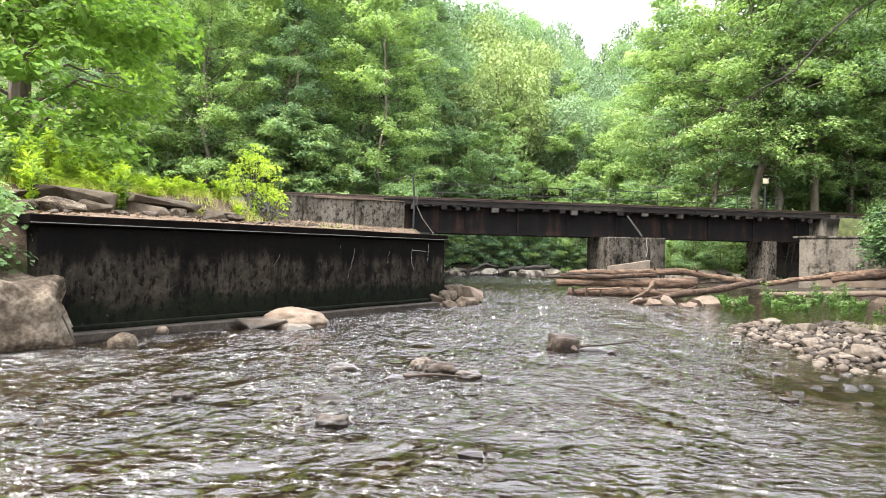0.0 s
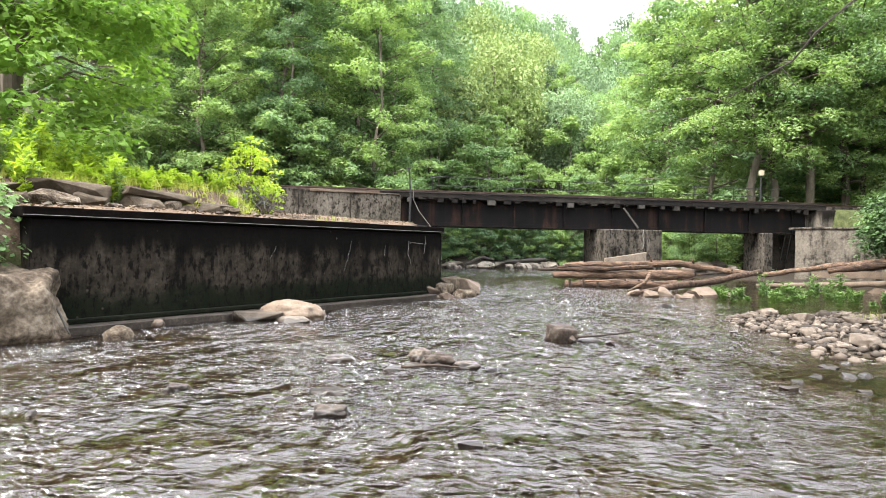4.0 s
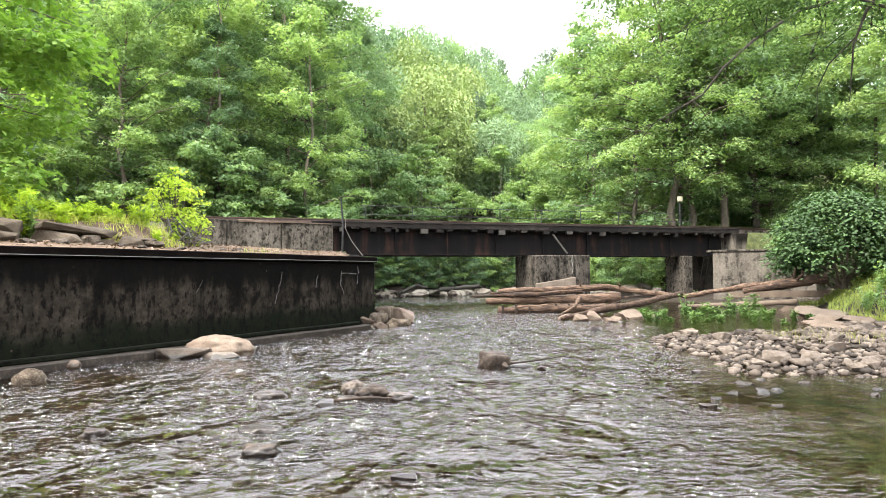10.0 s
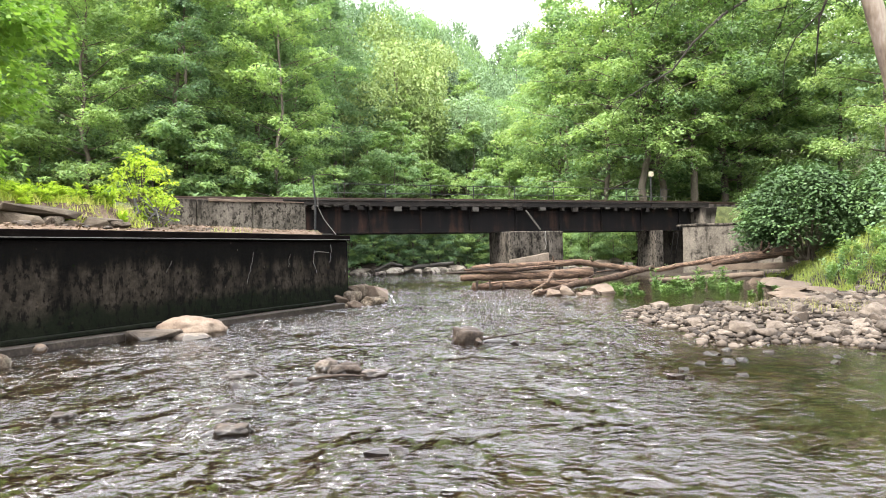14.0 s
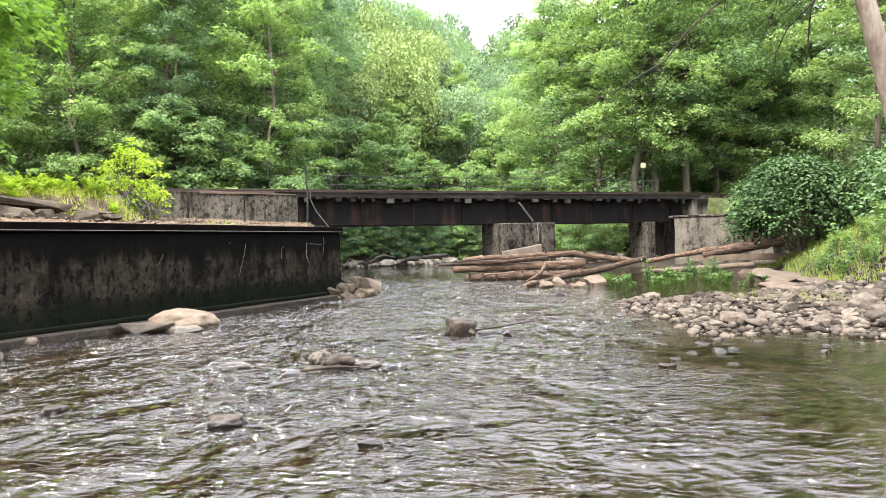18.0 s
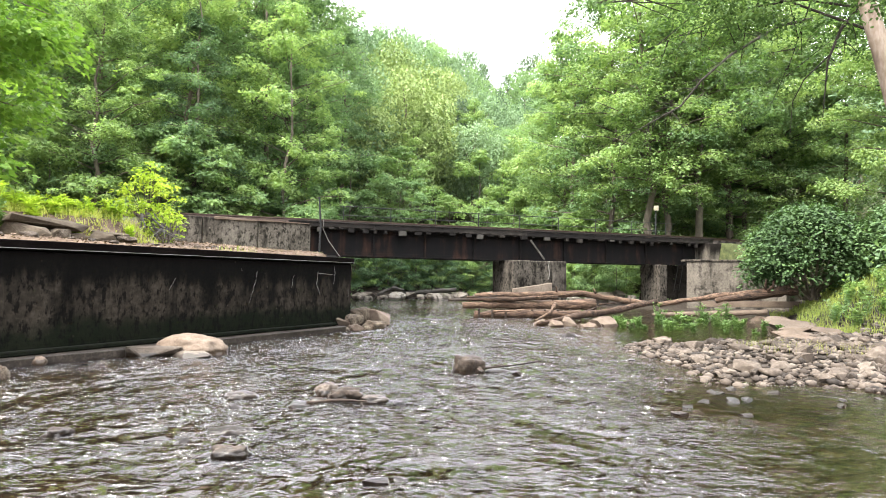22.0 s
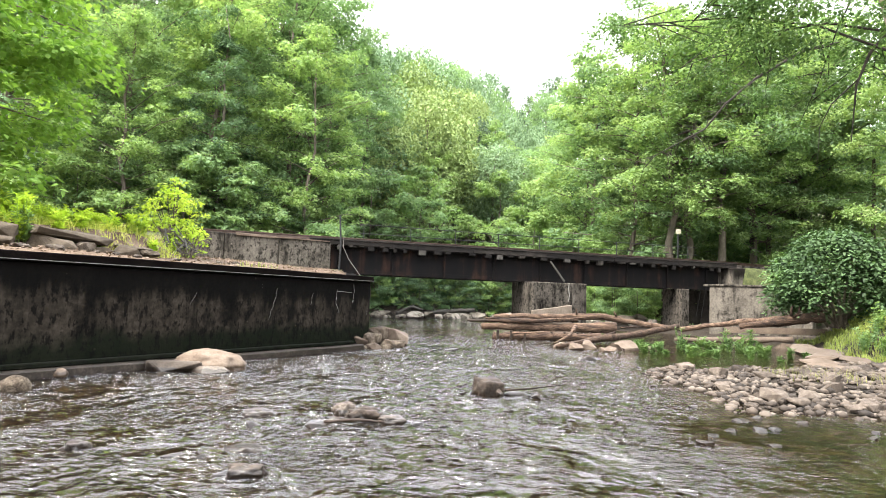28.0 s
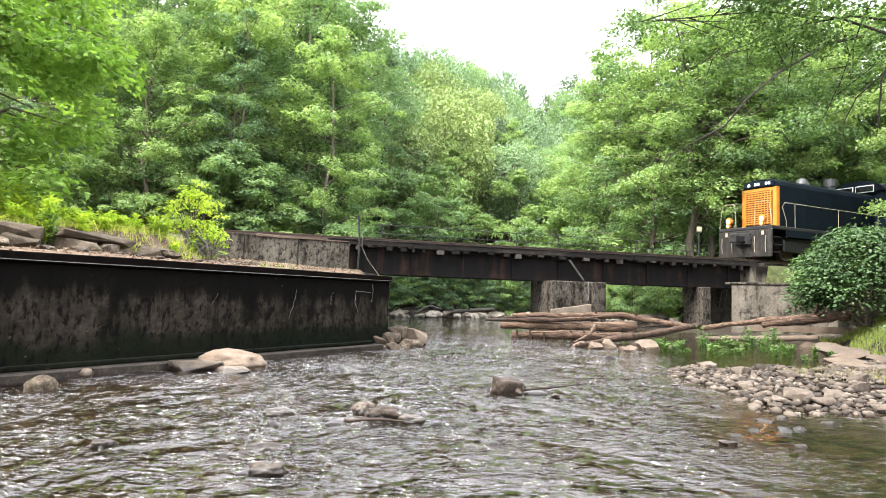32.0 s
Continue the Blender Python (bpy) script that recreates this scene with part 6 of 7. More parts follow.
def hillside():
    """The trees that make the skyline up the valley."""
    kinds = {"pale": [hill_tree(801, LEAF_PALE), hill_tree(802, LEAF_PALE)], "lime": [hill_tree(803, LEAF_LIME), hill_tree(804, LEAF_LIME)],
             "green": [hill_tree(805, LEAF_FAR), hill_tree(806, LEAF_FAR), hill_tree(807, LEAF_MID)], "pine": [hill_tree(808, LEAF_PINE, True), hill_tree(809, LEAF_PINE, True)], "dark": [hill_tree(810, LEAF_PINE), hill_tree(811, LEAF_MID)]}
    words = {"pale": "pale green rounded tree on the hillside", "lime": "yellow-green rounded tree on the hillside", "green": "fresh green tree on the wooded hillside", "pine": "dark layered pine on the far slope", "dark": "dark green tree on the far slope"}
    used = set()
    for k, (x, y, top, wide, tone) in enumerate(((-6.6, 80, 31.4, 4.2, "green"), (-9.0, 72, 28.4, 3.8, "green"), (-11.5, 66, 27.5, 3.6, "dark"), (-3.8, 84, 31.8, 3.6, "green"), (-0.7, 88, 31.6, 3.8, "pale"), (0.8, 75, 25.6, 3.2, "pale"), (3.2, 97, 34.0, 3.2, "green"),
                                                  (-4.5, 56, 20.2, 3.4, "lime"), (-1.9, 54, 17.8, 3.2, "lime"), (-3.1, 49, 15.2, 3.2, "lime"), (6.0, 99, 35.0, 3.6, "pine"), (9.3, 95, 32.0, 3.8, "pine"), (13.8, 98, 33.6, 3.6, "dark"), (11.5, 90, 28.4, 4.2, "dark"),
                                                  (17.5, 97, 32.0, 3.8, "dark"), (21.0, 92, 31.0, 3.8, "green"), (7.4, 88, 27.6, 3.2, "pine"), (4.1, 62, 17.7, 3.2, "pale"), (1.2, 57, 15.6, 2.8, "dark"), (6.8, 66, 16.6, 3.2, "pale"), (9.6, 72, 17.6, 3.0, "lime"), (10.5, 80, 21.5, 3.2, "green"),
                                                  (2.3, 51.5, 12.2, 2.6, "pale"), (-2.1, 50.5, 13.2, 2.8, "lime"), (-6.3, 51, 16.2, 3.0, "green"), (-5.6, 46, 12.2, 2.6, "lime"), (5.0, 54, 12.4, 2.6, "green"), (-8.0, 58, 22.5, 3.4, "green"), (0.6, 66, 21.0, 3.2, "lime"),
                                                  (3.6, 80, 25.4, 3.4, "green"), (7.6, 58, 13.0, 2.6, "lime"), (-4.2, 66, 23.8, 3.4, "pale"), (-2.0, 74, 26.6, 3.2, "green"), (9.0, 62, 14.5, 2.8, "dark"))):
        ob = kinds[tone][k % len(kinds[tone])]
        z = land_z(x, y) - 0.4
        high = max(top + (0.038 * y if tone != "pine" else 0.5) - z, 6.0)
        m = pose(x, y, z, 0, 0, k * 67)
        if ob in used:
            ob = copy_thing(ob, m)
        else:
            used.add(ob)
            ob.matrix_basis = m
        ob.scale = (wide / 0.36, wide / 0.36, high)
        tagged(ob, words[tone], "tree", "trees on the far hillside")
    for some in kinds.values():
        for ob in some:
            if ob not in used:
                ob.matrix_basis = pose(-20 + 3 * len(used), 70, land_z(-20 + 3 * len(used), 70))
                ob.scale = (10, 10, 10)
                tagged(ob, "fresh green tree on the wooded hillside", "tree", "trees on the far hillside")
                used.add(ob)


hillside()


# ------------------------------------------------------------ near foliage
def bush(name, x, y, z, rx, ry, rz, clumps, count, leaf_len, material, label, seed, category="bush", stems=6, droop=0.5, up=0.0):
    """A dense bush of drooping sprays on a few stems."""
    rng, r = random.Random(seed), np.random.RandomState(seed)
    ob = tagged(empty(name, pose(x, y, z)), label, category)
    centres, radius = [], []
    for k in range(clumps):
        a, u = rng.uniform(0, 6.283), rng.uniform(-0.35, 1.0)
        q = math.sqrt(max(0.0, 1 - u * u)) * rng.uniform(0.75, 1.08)
        c = (math.cos(a) * q * rx, math.sin(a) * q * ry, rz * (0.45 + 0.6 * u) + up * rng.uniform(0, 1))
        centres.append(c)
        radius.append(rng.uniform(0.22, 0.42) * min(rx, rz))
        if k % max(1, clumps // (stems * 3)) == 0:
            bm = bmesh.new()
            tube(bm, [(rng.uniform(-0.15, 0.15) * rx, rng.uniform(-0.15, 0.15) * ry, -0.1), (c[0] * 0.5, c[1] * 0.5, c[2] * 0.6), c], [0.03 * rx, 0.02 * rx, 0.006], 5)
            part("stem", bm, BARK, ob)
    cr = new("leaves", quad_mesh("leaves", sprays(r, centres, radius, 0.5, count, leaf_len, leaf_len * 0.66, droop), material))
    cr.parent = ob
    return ob


bush("bush", 12.2, 20.9, 0.8, 1.75, 1.6, 2.8, 150, 320, 0.135, BUSH_LEAF, "dense dark green bush hanging over the bank", 51, droop=0.7)
bush("bush", 14.6, 19.2, 1.2, 1.8, 1.6, 2.5, 90, 300, 0.135, BUSH_LEAF, "leafy bush before the abutment", 52, droop=0.7)
bush("bush", 15.2, 17.4, 1.6, 2.2, 2.0, 2.4, 80, 200, 0.16, LEAF_DARK, "tall leafy bush on the grassy slope", 53, droop=0.6)
bush("bush", 13.9, 25.6, 2.0, 1.4, 1.3, 1.5, 40, 230, 0.14, LEAF_MID, "leafy bush growing over the abutment", 58, droop=0.6)
bush("sapling", -6.95, 14.9, 1.95, 0.58, 0.55, 1.45, 46, 430, 0.10, LEAF_YELLOW, "bright yellow-green sapling on the terrace", 54, "sapling", droop=0.15, up=0.4)
bush("sapling", -6.35, 14.35, 1.72, 0.42, 0.4, 0.85, 24, 460, 0.10, LEAF_YELLOW, "small leafy sapling on the terrace", 55, "sapling", droop=0.3)
bush("shrub", -8.1, 7.6, 0.9, 0.95, 0.8, 1.3, 50, 340, 0.10, LEAF_MID, "leafy shrub hanging beside the boulder", 56, "shrub", droop=0.7)
bush("shrub", -7.2, 7.05, 0.72, 0.62, 0.6, 1.35, 50, 420, 0.10, LEAF_MID, "leafy shrub at the end of the wall", 57, "shrub", droop=0.7)


def overhang_left():
    """The near tree whose maple-like boughs hang in from the side."""
    ob = tagged(empty("tree"), "near tree with broad lit leaves overhanging the bank", "tree")
    rng, r = random.Random(61), np.random.RandomState(61)
    bm = bmesh.new()
    x0, y0 = -11.2, 12.2
    z0 = land_z(x0, y0)
    tube(bm, [(x0, y0, z0 - 0.3), (x0 + 0.1, y0, z0 + 3), (x0 + 0.2, y0 + 0.2, z0 + 9)], [0.24, 0.2, 0.12], 8)
    centres, radius = [], []
    for k in range(120):
        z = rng.uniform(3.3, 9.5)
        reach = 1.2 + 2.1 * rng.random() ** 0.7
        a = rng.uniform(-2.4, 1.4)
        c = Vector((x0 + math.cos(a) * reach, y0 + math.sin(a) * reach, z - 0.10 * reach))
        centres.append(tuple(c))
        radius.append(rng.uniform(0.45, 0.85))
        if k % 3 == 0:
            tube(bm, [(x0 + 0.1, y0, z - 0.2 - 0.2 * reach), ((x0 + c.x) / 2, (y0 + c.y) / 2, z + 0.05), tuple(c)], [0.05, 0.03, 0.008], 5)
    part("trunk", bm, BARK, ob)
    cr = new("crown", quad_mesh("crown", sprays(r, centres, radius, 0.34, 330, 0.15, 0.125, 0.35), LEAF_MAPLE))
    cr.parent = ob


def overhang_right():
    """The leaning tree on the right bank with boughs over the stream."""
    ob = tagged(empty("tree"), "leaning pale-barked tree with boughs over the stream", "tree")
    rng, r = random.Random(62), np.random.RandomState(62)
    bm = bmesh.new()
    trunk = [(10.1, 12.4, 0.2), (9.3, 12.1, 2.4), (8.75, 12.0, 4.3), (8.35, 12.0, 5.8), (7.9, 12.1, 7.6), (7.2, 12.4, 10.2)]
    tube(bm, trunk, [0.24, 0.2, 0.18, 0.165, 0.14, 0.08], 10)
    part("trunk", bm, PALE_BARK, ob, "", True)
    limbs = bmesh.new()
    ends = [(4.6, 13.5, 7.2), (3.4, 15.0, 7.9), (5.6, 11.6, 7.0), (6.6, 14.5, 6.6), (9.6, 14.2, 7.0), (7.4, 10.6, 6.6), (5.2, 16.0, 7.2), (8.4, 15.6, 6.2), (10.5, 12.0, 7.4), (6.2, 13.0, 8.8), (4.2, 12.4, 8.8)]
    centres, radius = [], []
    for k, e in enumerate(ends):
        b = Vector(trunk[3]).lerp(Vector(trunk[5]), rng.uniform(0, 0.75))
        e = Vector(e)
        mid = b.lerp(e, 0.5) + Vector((0, 0, 0.5))
        tube(limbs, [b, b.lerp(mid, 0.5) + Vector((0, 0, 0.2)), mid, e], [0.03, 0.024, 0.016, 0.005], 6)
        for j in range(11):
            c = mid.lerp(e, rng.uniform(0, 1.15)) + Vector((rng.uniform(-0.9, 0.9), rng.uniform(-0.9, 0.9), rng.uniform(-0.65, 0.3)))
            centres.append(tuple(c))
            radius.append(rng.uniform(0.35, 0.75))
            if j % 2 == 0:
                tube(limbs, [mid.lerp(e, 0.3 + 0.06 * j), c], [0.018, 0.005], 4)
    # dead grey bough reaching down over the track side
    dead = bmesh.new()
    line = [Vector(q) for q in ((11.73, 20.0, 9.74), (10.66, 20.0, 9.49), (9.11, 20.0, 8.52), (8.15, 20.0, 7.65), (7.55, 20.1, 6.85), (6.48, 20.0, 6.23), (5.77, 20.0, 5.79))]
    tube(dead, line, [0.055, 0.05, 0.045, 0.038, 0.028, 0.018, 0.006], 6)
    for k in range(26):
        i = 1 + k % 5
        b = line[i].lerp(line[i + 1], rng.random())
        e = b + Vector((rng.uniform(-1.3, 0.5), rng.uniform(-0.5, 0.5), rng.uniform(-0.9, 0.35)))
        tube(dead, [b, b.lerp(e, 0.5) + Vector((rng.uniform(-0.15, 0.15), 0, rng.uniform(0, 0.2))), e], [0.018, 0.012, 0.004], 4)
    snag = tagged(empty("dead_bough"), "bare grey dead bough hanging in the trees", "bough")
    part("branch", dead, DARK_BARK, snag)
    fork = bmesh.new()
    tube(fork, [(8.6, 12.4, 7.3), (8.23, 12.5, 6.78), (7.9, 12.5, 6.36), (7.63, 12.5, 5.7), (7.52, 12.5, 4.56)], [0.045, 0.04, 0.032, 0.022, 0.006], 6)
    tube(fork, [(7.68, 12.5, 5.84), (7.15, 12.5, 5.32), (6.92, 12.5, 4.86), (6.86, 12.5, 4.1)], [0.016, 0.013, 0.009, 0.003], 5)
    for k in range(12):
        b = Vector((8.23, 12.5, 6.78)).lerp(Vector((7.6, 12.5, 5.3)), k / 11)
        e = b + Vector((rng.uniform(-0.7, 0.3), rng.uniform(-0.3, 0.3), rng.uniform(-0.5, 0.1)))
        tube(fork, [b, b.lerp(e, 0.5) + Vector((0, 0, 0.06)), e], [0.010, 0.007, 0.002], 4)
    part("forked_branch", fork, DARK_BARK, ob, "thin dark bare branch")
    part("bough", limbs, DARK_BARK, ob)
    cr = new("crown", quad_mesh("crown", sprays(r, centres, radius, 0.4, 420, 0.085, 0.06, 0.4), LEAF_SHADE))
    cr.parent = ob


overhang_left()
overhang_right()


def grass(name, rng, x, y, length, width, material, label, lean=0.35):
    """Thin bent blades rooted in the ground, two faces each."""
    n = len(x)
    z = land(x, y) - 0.02
    a = rng.uniform(0, 6.283, n)
    ln = length * rng.uniform(0.45, 1.2, n)
    side = np.stack([np.cos(a), np.sin(a), np.zeros(n)], 1) * (width * rng.uniform(0.6, 1.3, n))[:, None]
    b = a + 1.57 + rng.normal(0, 0.5, n)
    bend = np.stack([np.cos(b), np.sin(b), np.zeros(n)], 1) * (ln * rng.uniform(0.05, lean, n))[:, None]
    root = np.stack([x, y, z], 1)
    mid = root + bend * 0.35 + np.stack([np.zeros(n), np.zeros(n), ln * 0.6], 1)
    tip = root + bend * 1.1 + np.stack([np.zeros(n), np.zeros(n), ln * 0.95], 1)
    q = np.concatenate([np.stack([root - side, root + side, mid + side * 0.7, mid - side * 0.7], 1), np.stack([mid - side * 0.7, mid + side * 0.7, tip + side * 0.1, tip - side * 0.1], 1)])
    ob = new(name, quad_mesh(name, q, material))
    return tagged(ob, label, "grass", kind="stuff")


def terrace_spots(rng, n, w0, w1, a0, a1):
    w, a = rng.uniform(w0, w1, n), rng.uniform(a0, a1, n)
    return WALL_A[0] + WU[0] * w + WN[0] * a, WALL_A[1] + WU[1] * w + WN[1] * a


def ground_cover():
    rng = np.random.RandomState(91)
    x, y = terrace_spots(rng, 11000, -1.5, 6.6, 2.4, 5.4)
    keep = ripple_of(x * 2.2, y * 2.2, 33) > -0.55
    x, y = x[keep], y[keep]
    grass("grass", rng, x, y, 0.2, 0.007, GRASS, "sunlit yellow-green grass behind the wall", 1.1)
    x, y = terrace_spots(rng, 1500, -1.5, 8.3, 0.6, 2.3)
    keep = ripple_of(x * 2, y * 2, 31) > 0.35
    grass("grass_tufts", rng, x[keep], y[keep], 0.13, 0.005, BANK_GRASS, "thin grass among the leaf litter on the terrace")
    n = 23000
    x, y = rng.uniform(8.2, 15, n), rng.uniform(7.5, 23, n)
    keep = (x > 9.4 + 0.1 * np.abs(y - 15) + 0.3 * np.maximum(y - 17.5, 0)) & (shore_distance(x, y) > 0.5)
    grass("bank_grass", rng, x[keep], y[keep], 0.22, 0.008, BANK_GRASS, "tall fresh grass on the sloping bank", 0.6)
    x, y = rng.uniform(4.5, 10, 3000), rng.uniform(8.5, 13.5, 3000)
    keep = (ripple_of(x * 1.3, y * 1.3, 41) > 1.0) & (shore_distance(x, y) > 0.4)
    grass("bar_grass", rng, x[keep], y[keep], 0.22, 0.004, DRY_GRASS, "sparse tufts of grass between the stones", 0.7)
    # leaf litter on the terrace
    x, y = terrace_spots(rng, 5200, 0.8, 17, 0.5, 7.5)
    ok = ((x + 2.35) * 0.979 + (y - 14.9) * 0.202 < -0.4) & ((x + 4.6) * 0.33 - (y - 21.98) * 0.944 > 0.1)
    x, y = x[ok], y[ok]
    at = np.stack([x, y, land(x, y) + 0.012], 1)
    aim = np.stack([rng.normal(0, 1, len(x)), rng.normal(0, 1, len(x)), rng.normal(0.1, 0.2, len(x))], 1)
    face = np.stack([rng.normal(0, 0.3, len(x)), rng.normal(0, 0.3, len(x)), np.ones(len(x))], 1)
    ob = new("leaf_litter", quad_mesh("leaf_litter", leaf_blades(rng, at, aim, face, 0.065, 0.045), LITTER))
    tagged(ob, "dry brown fallen leaves strewn on the terrace", "leaf litter", kind="stuff")


LITTER = leaf_material("dry_leaf", (0.04, 0.024, 0.016), (0.10, 0.066, 0.046), (0.22, 0.17, 0.14), 0.1, 0.7)
ground_cover()


def weed(x, y, h, seed, material, label, group, leaves=90, leaf_len=0.11, z=None):
    """An upright leafy weed: several stems with leaves all the way up."""
    rng, r = random.Random(seed), np.random.RandomState(seed)
    ob = tagged(empty("weed", pose(x, y, land_z(x, y) - 0.02 if z is None else z)), label, "weed", group)
    at, aim = [], []
    for k in range(rng.randint(4, 7)):
        a, lean = rng.uniform(0, 6.283), rng.uniform(0.05, 0.35) * h
        hh = h * rng.uniform(0.6, 1.05)
        p = [Vector((0.03 * math.cos(a), 0.03 * math.sin(a), 0)), Vector((lean * 0.4 * math.cos(a), lean * 0.4 * math.sin(a), hh * 0.55)), Vector((lean * math.cos(a), lean * math.sin(a), hh))]
        bm = bmesh.new()
        tube(bm, p, [0.008, 0.006, 0.002], 4)
        part("stem", bm, LEAF_BRIGHT, ob)
        for j in range(leaves // 5):
            f = rng.uniform(0.15, 1.0)
            c = p[0].lerp(p[1], f / 0.55) if f < 0.55 else p[1].lerp(p[2], (f - 0.55) / 0.45)
            b = rng.uniform(0, 6.283)
            at.append(tuple(c))
            aim.append((math.cos(b), math.sin(b), rng.uniform(0.1, 0.9)))
    face = r.normal(0, 0.3, (len(at), 3)) + np.array([0, 0, 1.0])
    cr = new("leaves", quad_mesh("leaves", leaf_blades(r, np.array(at), np.array(aim), face, leaf_len, leaf_len * 0.4), material))
    cr.parent = ob


def weeds():
    rng = random.Random(44)
    for k in range(50):
        w, a = rng.uniform(-0.6, 3.9), rng.uniform(2.4, 4.4)
        weed(*along(w, a), rng.uniform(0.7, 1.3) * (1.0 if w < 3 else 0.7), 300 + k, LEAF_YELLOW if k % 3 else LEAF_BRIGHT, "tall yellow-green weed in the sun", "weeds behind the wall", 210, 0.12)
    for k in range(70):
        w, a = rng.uniform(2.0, 6.2), rng.uniform(2.5, 4.4)
        weed(*along(w, a), rng.uniform(0.22, 0.45), 1340 + k, LEAF_YELLOW, "low sunlit weed in the grass", "weeds behind the wall", 120, 0.11)
    for k in range(44):
        x, y = rng.uniform(4.6, 9.0), rng.uniform(15.2, 19.0)
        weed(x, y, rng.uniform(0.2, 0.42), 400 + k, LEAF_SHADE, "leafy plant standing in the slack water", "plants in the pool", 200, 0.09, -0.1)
    for k in range(7):
        x, y = 6.3 + 0.35 * k + rng.uniform(-0.2, 0.2), 18.6 + rng.uniform(-0.8, 0.8)
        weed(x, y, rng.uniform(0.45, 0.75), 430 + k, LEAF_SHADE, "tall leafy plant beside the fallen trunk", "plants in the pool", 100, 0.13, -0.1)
    for k in range(40):
        x, y = rng.uniform(9.8, 13.5), rng.uniform(11.5, 17.5)
        weed(x, y, rng.uniform(0.3, 0.8), 450 + k, LEAF_BRIGHT if k % 2 else LEAF_MID, "leafy weed on the grassy slope", "weeds on the grassy slope", 90, 0.13)


weeds()


# ------------------------------------------------------------ locomotive
def locomotive():
    """A hood switcher. Its own x runs back from the front end plate, y from its centre line, z up from the rail heads."""
    lo = tagged(empty("locomotive"), "dark blue-black switcher locomotive with a yellow nose", "locomotive")
    bm = bmesh.new()
    box(bm, 0, 0.1, -1.45, 1.45, 0.12, 1.22, 0.02)
    part("end_plate", bm, PILOT_GREY, lo, "dusty black end plate")
    for y in (-1.2, -0.62, 0.62, 1.2):
        bm = bmesh.new()
        tube(bm, [(-0.06, y, 0.3), (-0.09, y, 0.6), (-0.06, y, 0.95)], [0.016] * 3, 5)
        part("grab_iron", bm, RAIL_PAINT, lo)
    cp = boxed("coupler", -0.62, 0.0, -0.14, 0.14, 0.72, 1.0, DARK_STEEL, lo, "", 0.03)
    boxed("knuckle", -0.75, -0.623, -0.2, 0.17, 0.66, 1.05, DARK_STEEL, cp, "", 0.04)
    boxed("coupler_pocket", -0.12, -0.003, -0.42, 0.42, 0.62, 1.1, DARK_STEEL, lo, "", 0.02)
    for y, s in ((-0.62, 1), (0.62, -1)):
        bm = bmesh.new()
        tube(bm, [(-0.1, y, 1.15), (-0.2, y + 0.12 * s, 0.8), (-0.2, y + 0.28 * s, 0.66), (-0.14, y + 0.5 * s, 0.9)], [0.025] * 4, 6)
        part("air_hose", bm, PILOT_GREY, lo)
    boxed("deck", 0.0, 11.9, -1.45, 1.45, 1.225, 1.36, DARK_STEEL, lo, "", 0.02)
    for y in (-1.47, 1.45):
        boxed("side_sill", 0.9, 11.0, y, y + 0.02, 0.95, 1.222, ENGINE_BLACK, lo, "", 0.004)
    for x in (0.15, 11.2):
        for y in (-1.45, 1.05):
            for k in range(3):
                boxed("step", x, x + 0.5, y, y + 0.4, 0.30 + 0.3 * k, 0.33 + 0.3 * k, DARK_STEEL, lo, "", 0.004)
    # hood with a rounded top
    prof = [(-0.92, 1.363), (-0.92, 3.12), (-0.86, 3.28), (-0.72, 3.38), (0, 3.43), (0.72, 3.38), (0.86, 3.28), (0.92, 3.12), (0.92, 1.363)]
    bm = bmesh.new()
    a = [bm.verts.new((1.0, y, z)) for y, z in prof]
    b = [bm.verts.new((8.05, y, z)) for y, z in prof]
    bm.faces.new(a)
    bm.faces.new(b[::-1])
    for k in range(9):
        bm.faces.new((a[k], b[k], b[(k + 1) % 9], a[(k + 1) % 9]))
    hood = part("hood", bm, ENGINE_BLACK, lo, "glossy dark blue-black hood")
    for k in range(6):
        boxed("hood_door", 2.2 + 0.85 * k, 2.98 + 0.85 * k, -0.932, -0.921, 1.5, 2.9, ENGINE_BLACK, hood, "", 0.003)
    boxed("nose_frame", 0.965, 0.997, -0.9, 0.9, 1.37, 3.06, ENGINE_YELLOW, lo, "orange-yellow nose", 0.008)
    for y in (-0.94, 0.88):
        boxed("nose_corner", 0.95, 1.16, y, y + 0.06, 1.37, 3.06, ENGINE_YELLOW, lo, "", 0.006)
    gr = boxed("grille", 0.935, 0.962, -0.73, 0.73, 1.5, 2.93, DARK_STEEL, lo, "yellow radiator grille", 0.004)
    for k in range(15):
        z = 1.55 + k * 0.093
        boxed("slat", 0.905, 0.933, -0.72, 0.72, z, z + 0.045, ENGINE_YELLOW, gr, "", 0.004)
    for k in range(9):
        y = -0.70 + k * 0.171
        boxed("bar", 0.885, 0.903, y, y + 0.03, 1.52, 2.9, ENGINE_YELLOW, gr, "", 0.004)
    boxed("brow", 0.90, 1.0, -0.82, 0.82, 3.09, 3.33, ENGINE_BLACK, lo, "", 0.03)
    for y in (-0.6, -0.46, -0.02, 0.14, 0.5):
        bm = bmesh.new()
        tube(bm, [(0.87, y, 3.22), (0.9, y, 3.22)], [0.06, 0.06], 12)
        lamp = part("marker_lamp", bm, LAMP_COOL, lo, "lit white lamp above the nose")
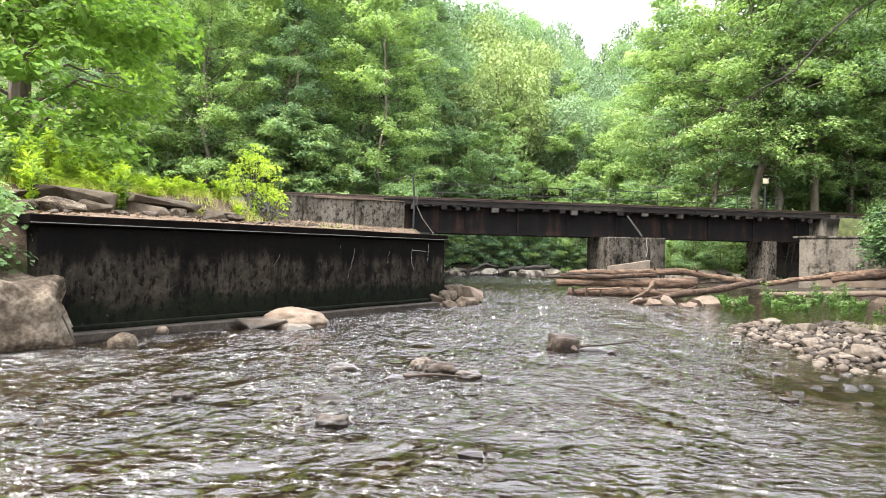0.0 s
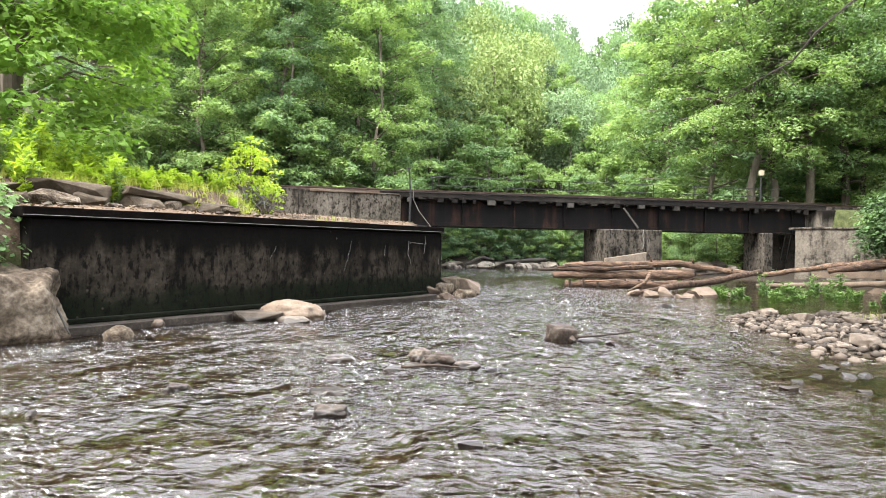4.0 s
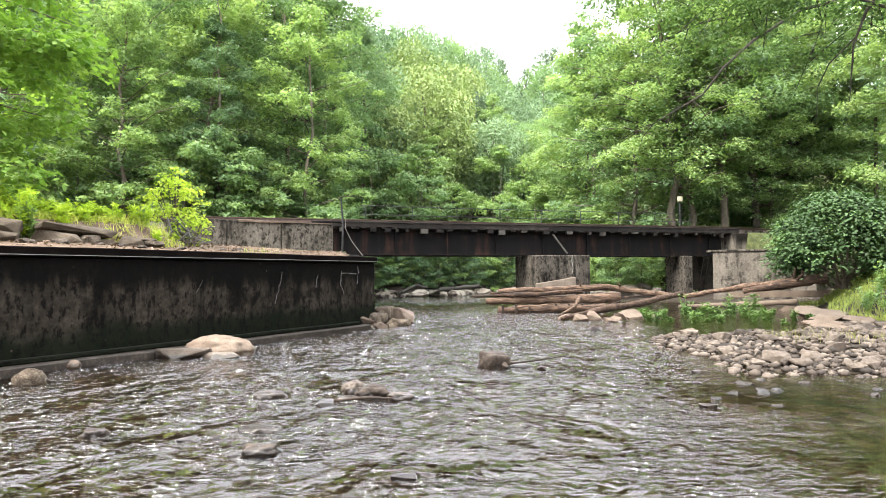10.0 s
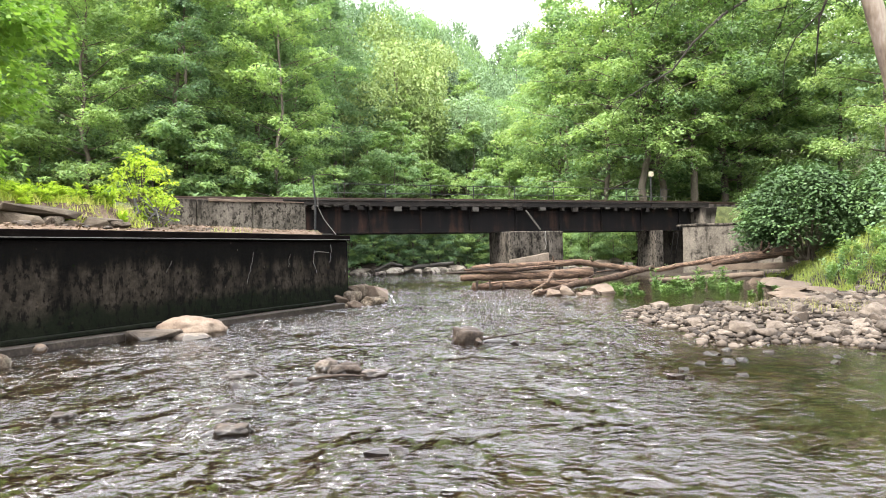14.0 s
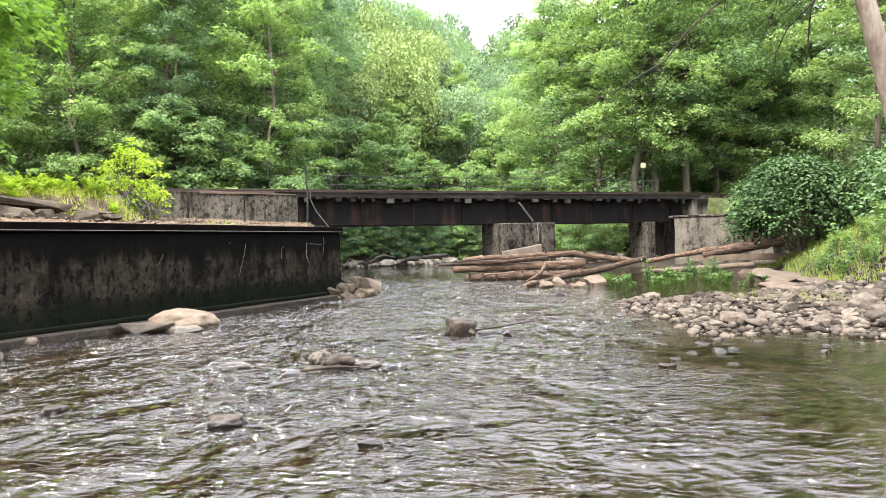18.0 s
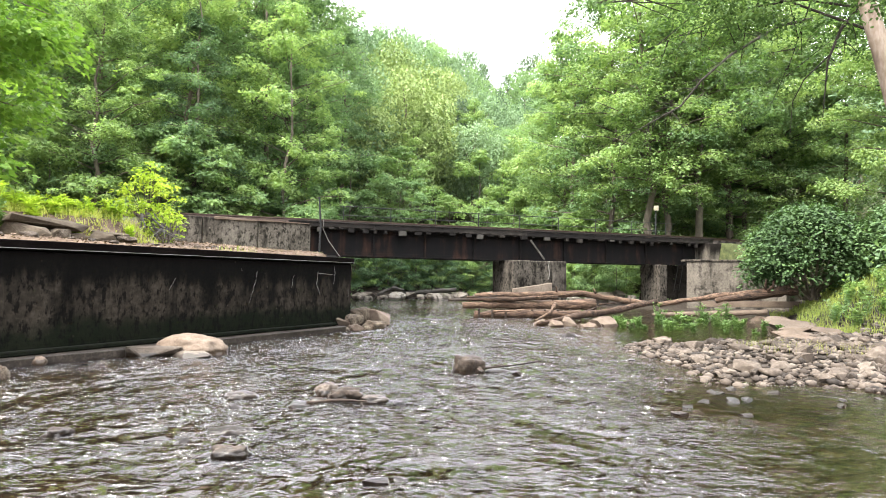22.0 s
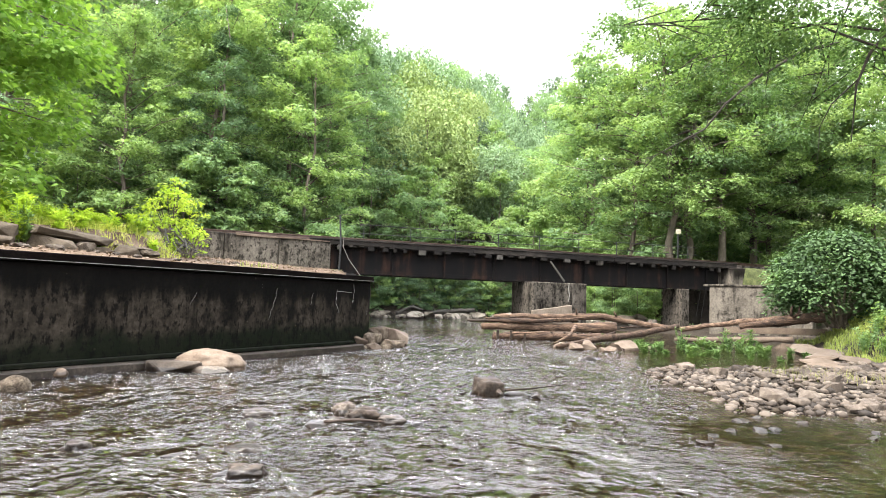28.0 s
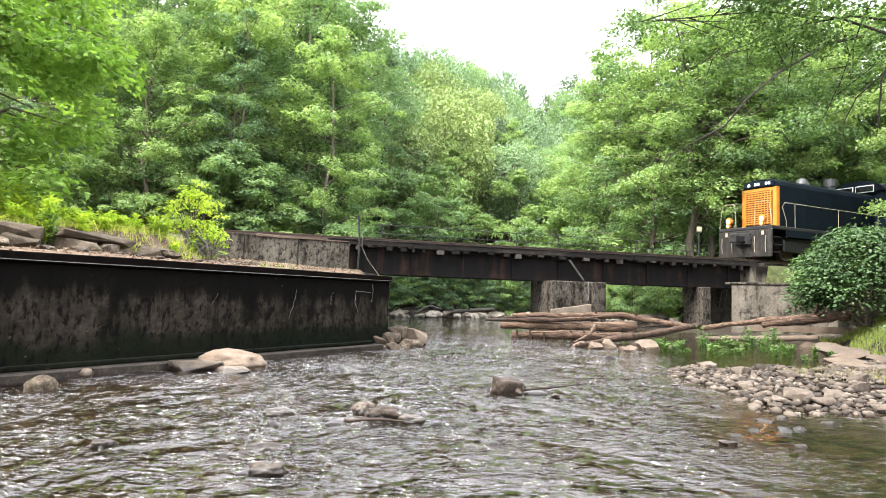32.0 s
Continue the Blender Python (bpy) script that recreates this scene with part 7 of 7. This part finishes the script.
    for y in (-0.92, 0.92):
        bm = bmesh.new()
        tube(bm, [(0.12, y, 1.37), (0.12, y, 1.55)], [0.05, 0.05], 8)
        stand = part("lamp_stand", bm, ENGINE_YELLOW, lo)
        bm = bmesh.new()
        tube(bm, [(0.02, y, 1.66), (0.05, y, 1.66), (0.2, y, 1.66)], [0.15, 0.16, 0.12], 14)
        part("lamp_body", bm, ENGINE_YELLOW, stand)
        bm = bmesh.new()
        tube(bm, [(-0.01, y, 1.66), (0.018, y, 1.66)], [0.09, 0.09], 14)
        part("headlight", bm, LAMP_WARM, stand, "lit warm headlight")
        bm = bmesh.new()
        tube(bm, [(0.0, y + 0.01, 1.46), (0.1, y + 0.01, 1.46)], [0.10, 0.085], 12)
        part("lamp_body", bm, ENGINE_YELLOW, stand)
        bm = bmesh.new()
        tube(bm, [(-0.02, y + 0.01, 1.46), (-0.003, y + 0.01, 1.46)], [0.06, 0.06], 12)
        part("headlight", bm, LAMP_WARM, stand, "lit warm headlight")
        s = 1 if y > 0 else -1
        bm = bmesh.new()
        tube(bm, [(0.05, 1.42 * s, 0.85), (0.05, 1.44 * s, 1.5), (0.05, 1.3 * s, 2.25), (0.05, 1.15 * s, 2.36), (0.05, 0.62 * s, 2.36), (0.05, 0.56 * s, 2.25), (0.05, 0.5 * s, 1.37)], [0.015] * 7, 6)
        part("end_handrail", bm, RAIL_PAINT, lo)
        bm = bmesh.new()
        tube(bm, [(1.0, 1.4 * s, 0.9), (0.98, 1.42 * s, 1.6), (0.75, 1.4 * s, 2.15), (0.95, 1.38 * s, 2.33), (1.4, 1.38 * s, 2.33), (7.8, 1.38 * s, 2.33)], [0.013] * 6, 6)
        part("side_handrail", bm, RAIL_PAINT, lo)
        for k in range(3):
            bm = bmesh.new()
            tube(bm, [(1.6 + 3.0 * k, 1.38 * s, 1.362), (1.6 + 3.0 * k, 1.38 * s, 2.31)], [0.012] * 2, 5)
            part("stanchion", bm, RAIL_PAINT, lo)
        boxed("step_marker", -0.012, -0.002, 1.0 * s - 0.07, 1.0 * s + 0.07, 1.0, 1.16, RAIL_PAINT, lo, "", 0.002)
    for x in (3.9, 6.0):
        bm = bmesh.new()
        if x < 5:
            tube(bm, [(x, 0, 3.40), (x, 0, 3.55), (x, 0, 3.68), (x, 0, 3.80)], [0.34, 0.32, 0.26, 0.10], 14)
        else:
            tube(bm, [(x, 0, 3.40), (x, 0, 3.60), (x, 0, 3.62), (x, 0, 3.95)], [0.24, 0.22, 0.30, 0.36], 12)
        part("exhaust_stack", bm, STACK_GREY, lo, "dusty grey exhaust stack")
    # cab with an arched roof
    cab = boxed("cab", 8.053, 10.75, -1.5, 1.5, 1.363, 3.55, ENGINE_BLACK, lo, "dark cab", 0.03)
    prof = [(-1.58, 3.5), (-1.5, 3.62), (-1.1, 3.86), (-0.5, 4.0), (0.5, 4.0), (1.1, 3.86), (1.5, 3.62), (1.58, 3.5)]
    bm = bmesh.new()
    a = [bm.verts.new((7.9, y, z + 0.055)) for y, z in prof]
    b = [bm.verts.new((10.9, y, z + 0.055)) for y, z in prof]
    bm.faces.new(a)
    bm.faces.new(b[::-1])
    for k in range(8):
        bm.faces.new((a[k], b[k], b[(k + 1) % 8], a[(k + 1) % 8]))
    part("cab_roof", bm, ENGINE_BLACK, cab)
    for x0, x1 in ((8.25, 9.2), (9.4, 10.45)):
        fr = boxed("cab_window", x0, x1, -1.53, -1.502, 2.65, 3.4, WHITE_PAINT, cab, "white-framed cab window", 0.01)
        boxed("pane", x0 + 0.06, x1 - 0.06, -1.54, -1.532, 2.71, 3.34, GLASS_DARK, fr, "", 0.002)
    for y in (-1.02, 0.06):
        fr = boxed("cab_window", 7.87, 7.897, y, y + 0.96, 3.5, 3.82, WHITE_PAINT, cab, "white-framed front window", 0.02)
        boxed("pane", 7.858, 7.868, y + 0.03, y + 0.93, 3.53, 3.79, GLASS_DARK, fr, "", 0.002)
    boxed("fuel_tank", 4.9, 7.2, -1.2, 1.2, 0.45, 1.22, DARK_STEEL, lo, "", 0.08)
    wheels = []
    for cx in (2.9, 9.2):
        tr = boxed("truck_frame", cx - 1.75, cx + 1.75, -1.1, 1.1, 0.55, 0.95, DARK_STEEL, lo, "", 0.05)
        for y in (-1.2, 1.08):
            boxed("side_frame", cx - 1.8, cx + 1.8, y, y + 0.12, 0.35, 0.85, DARK_STEEL, tr, "", 0.05)
        for ax in (-1.2, 1.2):
            bm = bmesh.new()
            tube(bm, [(0, -0.8, 0), (0, 0.8, 0)], [0.08, 0.08], 10)
            for s in (-1, 1):
                tube(bm, [(0, 0.68 * s, 0), (0, 0.8 * s, 0)], [0.5, 0.495], 24)
                tube(bm, [(0, 0.655 * s, 0), (0, 0.68 * s, 0)], [0.53, 0.53], 24)
                for j in range(6):
                    q = j * math.pi / 3
                    tube(bm, [(0.3 * math.cos(q), 0.795 * s, 0.3 * math.sin(q)), (0.3 * math.cos(q), 0.83 * s, 0.3 * math.sin(q))], [0.06, 0.06], 6)
            ws = part("wheelset", bm, RAIL_STEEL, lo)
            wheels.append((ws, cx + ax))
    lo.scale = (1.12, 0.99, 1.17)
    return lo, wheels


engine, wheelsets = locomotive()
ENGINE_SPEED, ENGINE_FRONT = 5.3, 13.7      # metres a second; front plate along the track at 32 s


def motions():
    # the train rolls in along the track
    rows = []
    for k in range(0, 33):
        gone = ENGINE_SPEED * (32 - k)
        rows.append((k, TRACK @ pose(ENGINE_FRONT + 0.9826 * gone, 1.14 + 0.1857 * gone, RAIL_TOP, 0, 0, 10.7)))
    walk(engine, rows)
    for ws, x in wheelsets:
        walk(ws, [(k * 0.128, pose(x, 0, 0.5, 0, -math.degrees(ENGINE_SPEED * k * 0.128 / 0.56), 0)) for k in range(251)])
    # the stream slides towards the camera
    walk(water, [(k, pose(0, -0.55 * k, 0)) for k in range(0, 33)])


motions()
